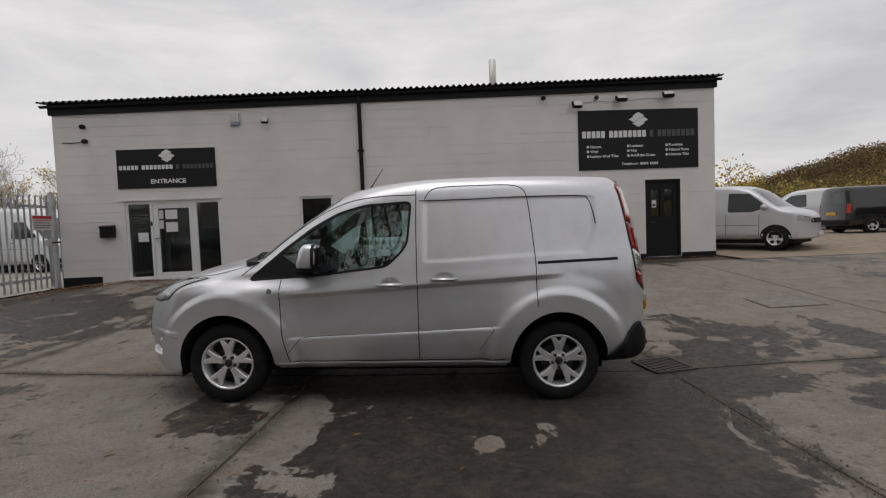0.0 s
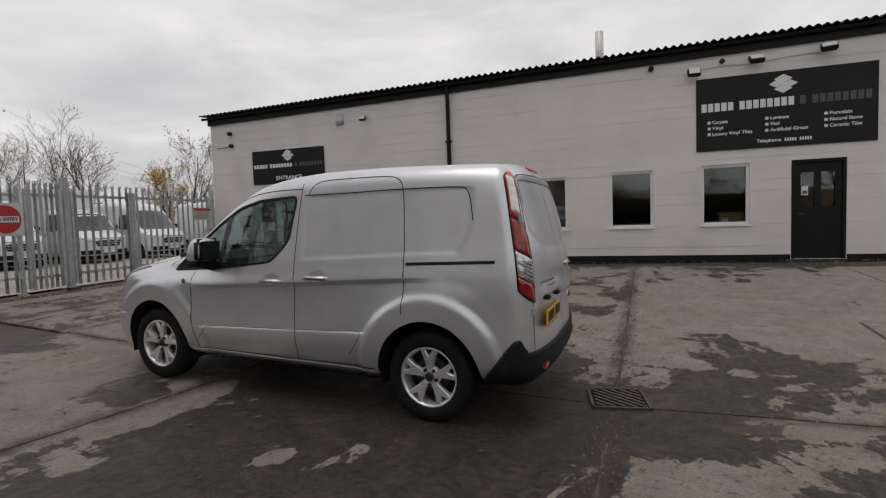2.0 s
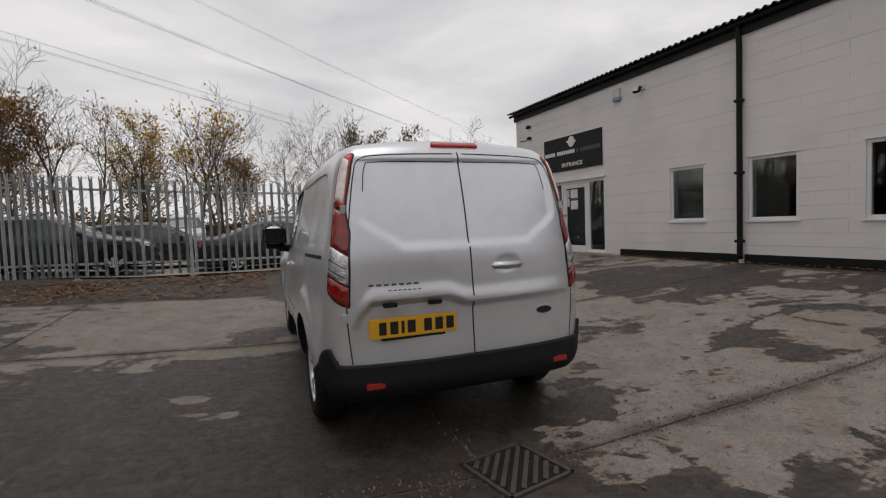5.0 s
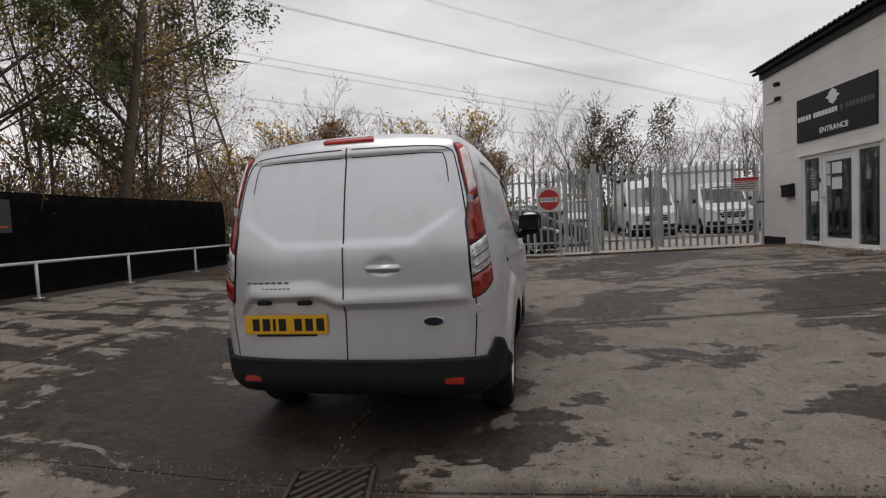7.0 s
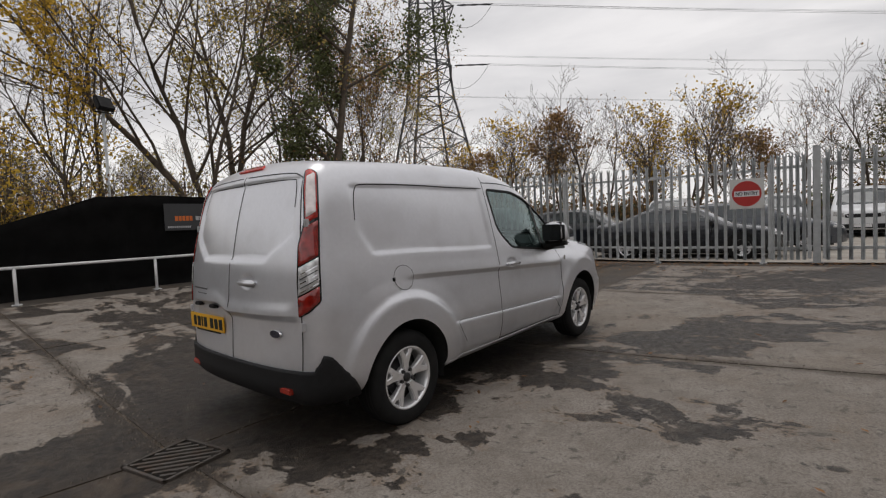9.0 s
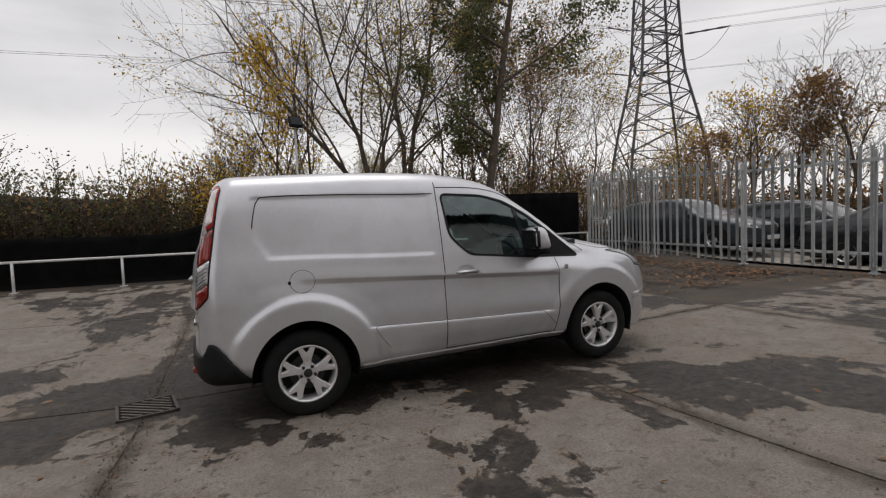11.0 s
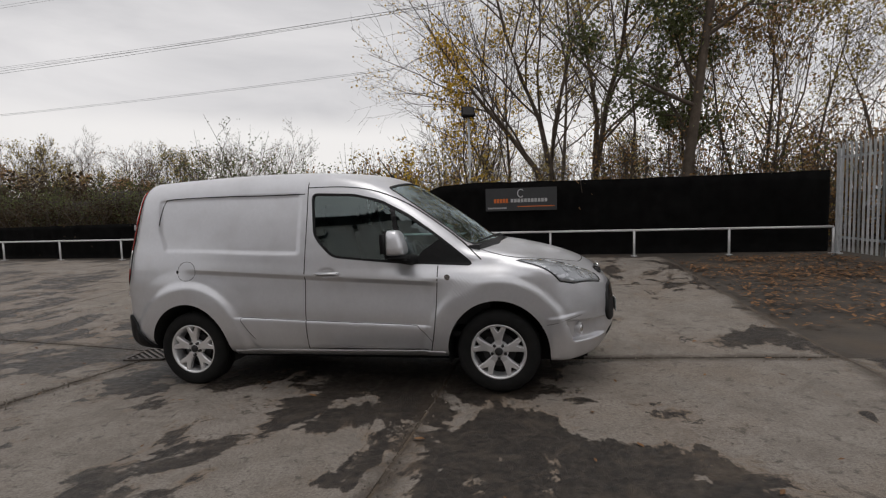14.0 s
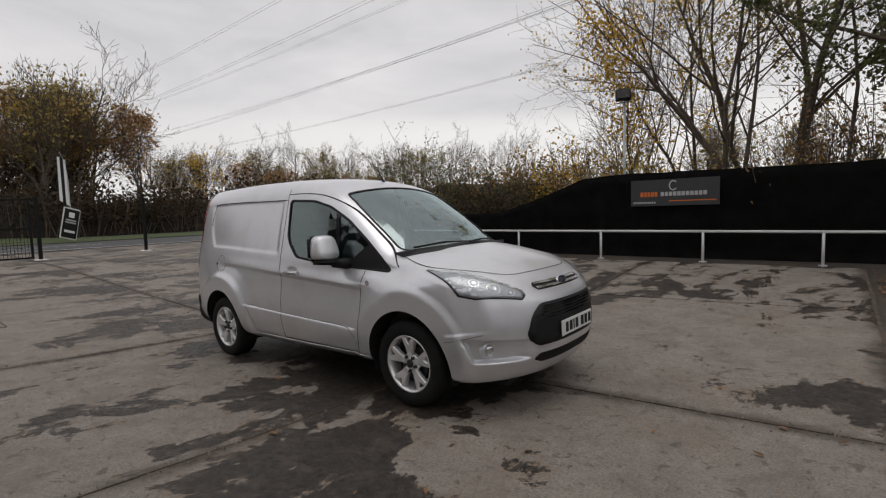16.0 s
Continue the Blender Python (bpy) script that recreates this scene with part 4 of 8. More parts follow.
def fog_relief(x, y, z):
    """The pockets for the fog lamps, sunk into the corners of the nose."""
    q = -0.77 * x - 0.62 * y
    top = 0.552 - 0.07 * (q - 0.90)
    lo = 0.875 + 0.075 * ramp(0.55, 0.385, z)
    return 0.058 * ramp(lo, lo + 0.022, q) * smooth(1.37, 1.24, q) * ramp(0.385, 0.402, z) * ramp(top + 0.004, top - 0.010, z)


def van_shape():
    """The closed outer skin, from a rounded box that is pushed into the van's lines."""
    ny, L, W, H, R = 76, 2.19, 0.9, 0.8, 0.125
    f_l, f_b = 0.2025, 0.427
    # rows of the grid, closer together along the two creases of the flank
    rows, f = [], 0.0
    while f < 1.0:
        rows.append(f)
        f += 0.0032 if f_b - 0.046 < f < f_b + 0.020 else 0.0026 if f_l - 0.016 < f < f_l + 0.004 else 0.0098
    rows.append(1.0)
    nz = len(rows) - 1
    cols, u = [], -L
    while u < L - 0.012:
        cols.append(u)
        u += 0.011 if u < -1.70 else 0.0245
    cols.append(L)
    nx = len(cols) - 1
    bm = bmesh.new()
    cache = {}

    def vert(i, j, k):
        key = (i, j, k)
        if key in cache:
            return cache[key]
        p = Vector((cols[i], -W + 2 * W * j / ny, -H + 2 * H * rows[k]))
        inner = Vector((max(-L + R, min(L - R, p.x)), max(-W + R, min(W - R, p.y)), max(-H + R, min(H - R, p.z))))
        d = p - inner
        if d.length > 1e-9:
            p = inner + d.normalized() * R
        a, b, c = p.x / L, p.y / W, p.z / H
        y0 = b * 0.86
        z = 0.3 + 0.75 * (c + 1)
        x = 0.0
        for _ in range(3):
            xf = nose_line(min(z, 0.95)) + 0.40 * (abs(y0) / 0.9) ** 2.7
            xr = tail_line(z) - 0.11 * (abs(y0) / 0.85) ** 3 + tail_relief(y0, z) * smooth(0.9, 1.0, a)
            x = xf + (xr - xf) * (a + 1) / 2
            zt = roof_line(x - 0.26 * min(abs(y0), 0.8) ** 2 * smooth(0.5, -0.3, x)) - 0.05 * (y0 / 0.8) ** 2 * smooth(-2.2, -1.0, x) - 0.02 * (y0 / 0.8) ** 2
            zs, f = sill_line(x), (c + 1) / 2
            z = zs + (zt - zs) * f
            e = smooth(-1.25, -0.95, x)
            if e:
                zl, zb = moulding(x), belt(x) + (0.872 - belt(x)) * smooth(1.5, 1.85, x)
                zp = zs + (zl - zs) * f / f_l if f < f_l else zl + (zb - zl) * (f - f_l) / (f_b - f_l) if f < f_b else zb + (zt - zb) * (f - f_b) / (1 - f_b)
                z += e * (zp - z)
            # the glasshouse draws in towards the nose
            wide = half_width(z) * taper(x) * (1 - 0.085 * smooth(-0.25, -1.15, x) * smooth(0.88, 1.02, z) * smooth(-1.75, -1.35, x) + 0.03 * smooth(0.7, 1.8, x) * smooth(1.2, 1.62, z))
            y0 = b * wide
        y = b * (wide + side_relief(x, z, b) * smooth(0.85, 1.0, abs(b)))
        if x < -1.7 and z < 0.6:
            dent = fog_relief(x, abs(y), z)
            x, y = x + 0.80 * dent, y - math.copysign(0.55 * dent, y)
        cache[key] = bm.verts.new((x, y, z))
        return cache[key]

    for i in range(nx):
        for j in range(ny):
            bm.faces.new((vert(i, j, 0), vert(i, j + 1, 0), vert(i + 1, j + 1, 0), vert(i + 1, j, 0)))
            bm.faces.new((vert(i, j, nz), vert(i + 1, j, nz), vert(i + 1, j + 1, nz), vert(i, j + 1, nz)))
        for k in range(nz):
            bm.faces.new((vert(i, 0, k), vert(i + 1, 0, k), vert(i + 1, 0, k + 1), vert(i, 0, k + 1)))
            bm.faces.new((vert(i, ny, k), vert(i, ny, k + 1), vert(i + 1, ny, k + 1), vert(i + 1, ny, k)))
    for j in range(ny):
        for k in range(nz):
            bm.faces.new((vert(0, j, k), vert(0, j, k + 1), vert(0, j + 1, k + 1), vert(0, j + 1, k)))
            bm.faces.new((vert(nx, j, k), vert(nx, j + 1, k), vert(nx, j + 1, k + 1), vert(nx, j, k + 1)))
    return bm


body_bm = van_shape()
bmesh.ops.recalc_face_normals(body_bm, faces=body_bm.faces)
body_bm.normal_update()
SKIN = BVHTree.FromBMesh(body_bm)


def on_side(s):
    def f(u, v):
        p, nrm, *_ = SKIN.ray_cast(Vector((u, s * 2.5, v)), Vector((0, -s, 0)))
        return (p, nrm) if p else (Vector((u, s * 0.7, v)), Vector((0, s, 0)))
    return f


def on_tail(u, v):
    p, nrm, *_ = SKIN.ray_cast(Vector((4, u, v)), Vector((-1, 0, 0)))
    return (p, nrm) if p else (Vector((1.8, u, v)), Vector((1, 0, 0)))


def on_nose(u, v):
    p, nrm, *_ = SKIN.ray_cast(Vector((-4, u, v)), Vector((1, 0, 0)))
    return (p, nrm) if p else (Vector((-2, u, v)), Vector((-1, 0, 0)))


def on_top(u, v):
    p, nrm, *_ = SKIN.ray_cast(Vector((u, v, 4)), Vector((0, 0, -1)))
    return (p, nrm) if p else (Vector((u, v, 1.5)), Vector((0, 0, 1)))


def inside(poly, x, y):
    hit = False
    for (x0, y0), (x1, y1) in zip(poly, poly[1:] + poly[:1]):
        if (y0 > y) != (y1 > y) and x < (x1 - x0) * (y - y0) / (y1 - y0) + x0:
            hit = not hit
    return hit


def nearest(poly, x, y):
    best = None
    for (x0, y0), (x1, y1) in zip(poly, poly[1:] + poly[:1]):
        dx, dy = x1 - x0, y1 - y0
        t = max(0, min(1, ((x - x0) * dx + (y - y0) * dy) / max(dx * dx + dy * dy, 1e-12)))
        px, py = x0 + t * dx, y0 + t * dy
        d = (px - x) ** 2 + (py - y) ** 2
        if best is None or d < best[0]:
            best = (d, px, py)
    return best[1], best[2]


def cut(bm, poly, pick, keep, surf):
    """Opens the skin within an outline drawn in side view or from above, and fits the rim to it."""
    lo, hi = min(p[0] for p in poly), max(p[0] for p in poly)
    gone = [f for f in bm.faces if lo < f.verts[0].co.x + 0.05 and f.verts[0].co.x - 0.05 < hi and keep(f) and inside(poly, *pick(f.calc_center_median()))]
    rim = {v for f in gone for v in f.verts}
    bmesh.ops.delete(bm, geom=gone, context="FACES")
    for v in rim:
        if v.is_valid and v.link_faces:
            p, nrm = surf(*nearest(poly, *pick(v.co)))
            if (p - v.co).length < 0.06:
                v.co = p


def dense(poly, step, closed=True):
    out = []
    pts = list(poly)
    for (x0, y0), (x1, y1) in zip(pts, pts[1:] + (pts[:1] if closed else [])):
        k = max(1, math.ceil(math.hypot(x1 - x0, y1 - y0) / step))
        out += [(x0 + (x1 - x0) * i / k, y0 + (y1 - y0) * i / k) for i in range(k)]
    return out if closed else out + [pts[-1]]


def rounded(poly, r, seg=5):
    """The outline with its corners rounded."""
    out = []
    for i in range(len(poly)):
        a, b, c = Vector(poly[i - 1]), Vector(poly[i]), Vector(poly[(i + 1) % len(poly)])
        u, w = (a - b), (c - b)
        k = min(r, u.length * 0.45, w.length * 0.45)
        p, q = b + u.normalized() * k, b + w.normalized() * k
        for s in range(seg + 1):
            t = s / seg
            v = p * (1 - t) ** 2 + b * 2 * t * (1 - t) + q * t * t
            out.append((v.x, v.y))
    return out


def patch(poly, surf, off, step=0.05, skirt=0.0, hole=None, bm=None):
    """A plate that follows the skin within an outline, lifted by off, with an edge of depth skirt."""
    rim = dense(poly, step)
    pts = [Vector(p) for p in rim]
    edges = [(i, (i + 1) % len(rim)) for i in range(len(rim))]
    if hole:
        h = dense(hole, step)
        k0 = len(pts)
        pts += [Vector(p) for p in h]
        edges += [(k0 + i, k0 + (i + 1) % len(h)) for i in range(len(h))]
    xs, ys = [p[0] for p in rim], [p[1] for p in rim]
    y = min(ys) + step
    while y < max(ys):
        x = min(xs) + step
        while x < max(xs):
            if inside(rim, x, y) and not (hole and inside(h, x, y)):
                q = nearest(rim, x, y)
                if math.hypot(q[0] - x, q[1] - y) > step * 0.4:
                    pts.append(Vector((x, y)))
            x += step
        y += step
    vs, _, fs, *_ = delaunay_2d_cdt(pts, edges, [], 1 if not hole else 2, 1e-6)
    bm = bm or bmesh.new()
    made = []
    for v in vs:
        p, nrm = surf(v.x, v.y)
        made.append(bm.verts.new(p + nrm * off))
    new_faces = []
    for f in fs:
        c = sum((vs[i] for i in f), Vector((0, 0))) / len(f)
        if hole and inside(h, c.x, c.y):
            continue
        fc = bm.faces.new([made[i] for i in f])
        fc.normal_update()
        p, nrm = surf(c.x, c.y)
        if fc.normal.dot(nrm) < 0:
            fc.normal_flip()
        new_faces.append(fc)
    bmesh.ops.delete(bm, geom=[v for v in made if not v.link_faces], context="VERTS")
    if skirt:
        edge = [e for f in new_faces for e in f.edges if e.is_boundary]
        r = bmesh.ops.extrude_edge_only(bm, edges=list(set(edge)))
        for v in [g for g in r["geom"] if isinstance(g, bmesh.types.BMVert)]:
            p, nrm, *_ = SKIN.find_nearest(v.co)
            v.co = v.co - nrm * skirt
    return bm


def ribbon(pts, surf, width, off, closed=False, step=0.04, bm=None):
    """A thin band that runs along a line on the skin."""
    bm = bm or bmesh.new()
    line = dense(pts, step, closed)
    n = len(line)
    rows = []
    for i in range(n):
        a, b = line[(i - 1) % n] if closed or i else line[0], line[(i + 1) % n] if closed or i < n - 1 else line[-1]
        d = Vector((b[0] - a[0], b[1] - a[1])).normalized()
        s = Vector((-d.y, d.x)) * width / 2
        q = Vector(line[i])
        row = []
        for t in (-1, 1):
            p, nrm = surf(*(q + s * t))
            row.append(bm.verts.new(p + nrm * off))
        rows.append(row)
    for i in range(n if closed else n - 1):
        r0, r1 = rows[i], rows[(i + 1) % n]
        bm.faces.new((r0[0], r0[1], r1[1], r1[0]))
    return bm


def arch(h):
    return [(h + 0.386, -0.5)] + [(h + 0.386 * math.cos(a), 0.312 + 0.408 * math.sin(a)) for a in [math.pi * i / 40 for i in range(41)]] + [(h - 0.386, -0.5)]


SIDE_WIN = rounded([(-1.16, 0.985), (-0.87, 1.225), (-0.64, 1.395), (-0.42, 1.515), (-0.2, 1.575), (0.165, 1.60), (0.135, 1.27), (0.09, 1.20), (-0.03, 1.085), (-0.6, 1.02)], 0.05)
SCREEN = rounded([(-1.36, 0.0), (-1.335, 0.30), (-1.23, 0.53), (-1.12, 0.65), (-0.80, 0.642), (-0.445, 0.60), (-0.485, 0.3), (-0.50, 0.0), (-0.485, -0.3), (-0.445, -0.60), (-0.80, -0.642), (-1.12, -0.65), (-1.23, -0.53), (-1.335, -0.30)], 0.05)
for s in (-1, 1):
    for h in HUBS:
        cut(body_bm, arch(h), lambda c: (c.x, c.z), lambda f, s=s: f.normal.y * s > 0.2 and f.calc_center_median().y * s > 0.5, on_side(s))
    cut(body_bm, SIDE_WIN, lambda c: (c.x, c.z), lambda f, s=s: f.calc_center_median().y * s > 0.4 and f.normal.y * s > 0.3, on_side(s))
cut(body_bm, SCREEN, lambda c: (c.x, c.y), lambda f: f.calc_center_median().z > 0.9, on_top)
van = thing("panel_van", VAN_M, "silver small panel van parked on wet concrete", "van")


def offset_poly(poly, d):
    """The outline moved outwards by d (inwards where negative)."""
    area = sum(a[0] * b[1] - b[0] * a[1] for a, b in zip(poly, poly[1:] + poly[:1]))
    sgn = 1 if area > 0 else -1
    out = []
    for i in range(len(poly)):
        a, b, c = Vector(poly[i - 1]), Vector(poly[i]), Vector(poly[(i + 1) % len(poly)])
        t = ((b - a).normalized() + (c - b).normalized())
        if t.length < 1e-6:
            out.append((b.x, b.y))
            continue
        t.normalize()
        nrm = Vector((t.y, -t.x)) * sgn
        out.append((b.x + nrm.x * d, b.y + nrm.y * d))
    return out


def skin_region(poly, off, skirt):
    """A shell over the part of the skin that lies within a side-view outline."""
    bm = body_bm.copy()
    gone = [f for f in bm.faces if not inside(poly, f.calc_center_median().x, f.calc_center_median().z)]
    bmesh.ops.delete(bm, geom=gone, context="FACES")
    for v in [v for v in bm.verts if v.is_boundary]:
        x, z = nearest(poly, v.co.x, v.co.z)
        if abs(x - v.co.x) + abs(z - v.co.z) < 0.06:
            p, *_ = SKIN.find_nearest(Vector((x, v.co.y, z)))
            v.co = p
    bm.normal_update()
    rim = [e for e in bm.edges if e.is_boundary]
    for v, nrm in [(v, v.normal.copy()) for v in bm.verts]:
        v.co += nrm * off
    r = bmesh.ops.extrude_edge_only(bm, edges=rim)
    for v in [g for g in r["geom"] if isinstance(g, bmesh.types.BMVert)]:
        p, nrm, *_ = SKIN.find_nearest(v.co)
        v.co = p - nrm * skirt
    return bm


REAR_BUMPER = [(1.70, 0.20), (1.722, 0.34), (1.92, 0.608), (1.945, 0.622), (1.965, 0.622), (2.005, 0.535), (2.4, 0.53), (2.4, 0.1), (1.7, 0.1)]
part("rear_bumper", skin_region(REAR_BUMPER, 0.022, 0.004), M_BLACKTRIM, van, "black textured plastic rear bumper", smooth=True)
part("sill_cover", skin_region([(-0.92, 0.322), (0.92, 0.318), (0.92, 0.1), (-0.92, 0.1)], 0.004, 0.003), M_PAINT, van, "silver sill panel", smooth=True)
bmesh.ops.delete(body_bm, geom=[f for f in body_bm.faces if f.normal.z < -0.8 and f.calc_center_median().z < 0.4], context="FACES")
lining = body_bm.copy()
bmesh.ops.delete(lining, geom=[f for f in lining.faces if not (f.calc_center_median().z > 0.95 and -1.38 < f.calc_center_median().x < 0.24)], context="FACES")
lining.normal_update()
for v, nrm in [(v, v.normal.copy()) for v in lining.verts]:
    v.co -= nrm * 0.014
part("cab_lining", lining, mat("grey_lining", (0.09, 0.09, 0.092), 0.9, var=0.1, scale=20), van, "grey cab lining", smooth=True)
body = part("body", body_bm, M_PAINT, van, smooth=True)
part("underbody", box(-2.0, 1.55, -0.60, 0.60, 0.18, 0.42, 0.03), M_WELL, van)
part("floor_pan", box(-0.9, 0.92, -0.74, 0.74, 0.235, 0.40, 0.02), M_WELL, van)


def wheel_liner(h, s):
    bm = bmesh.new()
    a, b = [], []
    for i in range(25):
        t = math.pi * (i / 24 * 1.16 - 0.08)
        x, z = h + 0.392 * math.cos(t), 0.312 + 0.412 * math.sin(t)
        y = on_side(s)(x, max(z, 0.30))[0].y
        a.append(bm.verts.new((x, y - s * 0.006, z)))
        b.append(bm.verts.new((x, s * 0.52, z)))
    for i in range(24):
        bm.faces.new((a[i], a[i + 1], b[i + 1], b[i]))
    bm.faces.new(b)
    return bm


for h in HUBS:
    for s in (-1, 1):
        part("wheel_liner", wheel_liner(h, s), M_WELL, van, smooth=False)

# glazing
for s in (-1, 1):
    win = part("side_window", patch(SIDE_WIN, on_side(s), -0.006, 0.06), M_VGLASS, van, "tinted cab side window")
    win.visible_shadow = False
    part("window_frame", patch(offset_poly(SIDE_WIN, 0.008), on_side(s), 0.003, 0.05, 0.012, hole=offset_poly(SIDE_WIN, -0.010)), M_BLACKTRIM, win)
    part("quarter_pillar", ribbon([(-0.60, 1.02), (-0.52, 1.455)], on_side(s), 0.04, 0.001), M_BLACKGLOSS, win)
    part("mirror_sail", patch([(-1.155, 0.99), (-0.90, 1.195), (-0.76, 1.10), (-0.70, 1.02)], on_side(s), 0.001, 0.05, 0.006), M_BLACKTRIM, win)
screen = part("windscreen", patch(SCREEN, on_top, -0.004, 0.06), M_SCREEN, van, "raked windscreen reflecting the sky")
screen.visible_shadow = False
part("screen_border", patch(offset_poly(SCREEN, 0.006), on_top, 0.002, 0.06, 0.008, hole=offset_poly(SCREEN, -0.012)), M_BLACKTRIM, screen)
part("cowl", patch(rounded([(-1.33, -0.45), (-1.335, 0.45), (-1.22, 0.70), (-1.12, 0.70), (-1.20, 0.50), (-1.275, 0.28), (-1.285, 0.0), (-1.275, -0.28), (-1.20, -0.50), (-1.12, -0.70), (-1.22, -0.70)], 0.03), on_top, 0.004, 0.05, 0.01), M_BLACKTRIM, van, "black plastic scuttle")


def wiper(y0, y1, x0, x1):
    a, b = on_top(x0, y0), on_top(x1, y1)
    mid = on_top((x0 + x1) / 2, (y0 + y1) / 2)
    bm = tube([p + n * 0.018 for p, n in (a, mid, b)], [0.008, 0.009, 0.004], 6)
    return bm


part("wiper", wiper(0.57, -0.02, -1.17, -1.32), M_BLACKTRIM, screen, "black wiper arm and blade")
part("wiper", wiper(0.04, -0.50, -1.335, -1.205), M_BLACKTRIM, screen, "black wiper arm and blade")

# shut lines
GAP_W = 0.0075


def gap(pts, surf, w=GAP_W, name="shut_line", r=0.0, off=0.0012):
    return part(name, ribbon(pts, surf, w, off), M_GAP, body)


def bend(pts, k=6):
    """A smooth line through points."""
    out = []
    P = [Vector(p) for p in pts]
    for i in range(len(P) - 1):
        a, b, c, d = P[max(i - 1, 0)], P[i], P[i + 1], P[min(i + 2, len(P) - 1)]
        for s in range(k):
            t = s / k
            q = 0.5 * ((2 * b) + (c - a) * t + (2 * a - 5 * b + 4 * c - d) * t * t + (3 * b - a - 3 * c + d) * t ** 3)
            out.append((q.x, q.y))
    return out + [pts[-1]]


for s in (-1, 1):
    f = on_side(s)
    gap(bend([(-0.885, 0.985), (-0.885, 0.85), (-0.86, 0.55), (-0.815, 0.33)]), f)
    gap(bend([(0.205, 1.70), (0.205, 1.36), (0.215, 0.9), (0.225, 0.33)]), f)
    gap([(-0.815, 0.332), (0.225, 0.336)], f, 0.007)
    gap(bend([(0.205, 1.655), (-0.1, 1.645), (-0.36, 1.60), (-0.62, 1.485), (-0.9, 1.29), (-1.13, 1.10), (-1.22, 1.02)]), f, 0.008)
    gap(bend([(0.23, 1.605), (0.6, 1.612), (1.0, 1.625), (1.50, 1.628), (1.585, 1.60), (1.62, 1.50), (1.637, 1.40)]), f, 0.008)
    gap(bend([(-0.83, 0.40), (-0.74, 0.50), (-0.66, 0.535), (-0.2, 0.556), (0.22, 0.575)]), f, 0.004)
    gap(bend([(0.23, 0.575), (0.6, 0.593), (0.80, 0.60), (0.78, 0.53), (0.70, 0.42)]), f, 0.004)
    gap([(-1.70, 0.53), (-1.95, 0.585)], f, 0.003)
f = on_side(-1)
gap(bend([(0.27, 1.61), (0.32, 1.685), (0.42, 1.715), (0.70, 1.725), (0.95, 1.725), (1.05, 1.70), (1.095, 1.63), (1.125, 1.4), (1.15, 1.1), (1.155, 0.76)]), f)
gap([(0.225, 0.336), (0.90, 0.338)], f, 0.007)
part("slide_rail", ribbon([(1.165, 1.10), (1.80, 1.125)], f, 0.022, 0.002), M_BLACKTRIM, body, "black sliding-door track")
f = on_side(1)
ring = [(1.325 + 0.088 * math.cos(a), 1.0 + 0.082 * math.sin(a)) for a in [2 * math.pi * i / 28 for i in range(28)]]
flap = part("fuel_flap", patch(ring, f, 0.0012, 0.014), M_PAINT, van, smooth=True)
part("flap_edge", ribbon(ring, f, 0.0035, 0.0022, True, 0.02), M_GAP, flap)
part("flap_pull", box(1.405, 1.425, f(1.41, 1.0)[0].y - 0.004, f(1.41, 1.0)[0].y + 0.008, 0.985, 1.01, 0.003), M_BLACKTRIM, flap)

# doors' handles
def handle(x0, x1, z, s):
    f = on_side(s)
    xm = (x0 + x1) / 2
    p, nrm = f(xm, z)
    h = part("door_handle", moved(box(-(x1 - x0) / 2, (x1 - x0) / 2, -0.012, 0.012, -0.014, 0.014, 0.009), Matrix.Translation(p + nrm * 0.026)), M_PAINT, van, smooth=True)
    cup = [(xm + 0.062 * math.cos(a), z + 0.008 + 0.034 * math.sin(a)) for a in [2 * math.pi * i / 20 for i in range(20)]]
    part("handle_cup", patch(cup, f, 0.0015, 0.03), M_PAINT, h)
    for x in (x0 + 0.012, x1 - 0.02):
        q, n2 = f(x, z)
        part("handle_mount", moved(box(-0.012, 0.012, -0.02, 0.02, -0.011, 0.011, 0.004), Matrix.Translation(q + n2 * 0.01)), M_PAINT, h)
    return h


handle(-0.11, 0.11, 0.937, -1)
handle(0.32, 0.54, 0.975, -1)
handle(-0.09, 0.125, 0.945, 1)
for s in (-1, 1):
    p, nrm = on_side(s)(-0.965, 0.90)
    bm = bmesh.new()
    bmesh.ops.create_cone(bm, cap_ends=True, segments=20, radius1=0.022, radius2=0.018, depth=0.008)
    part("fender_badge", moved(bm, Matrix.Translation(p + nrm * 0.004) @ pose(0, 0, 0, 90 * s)), M_CHROME, van)


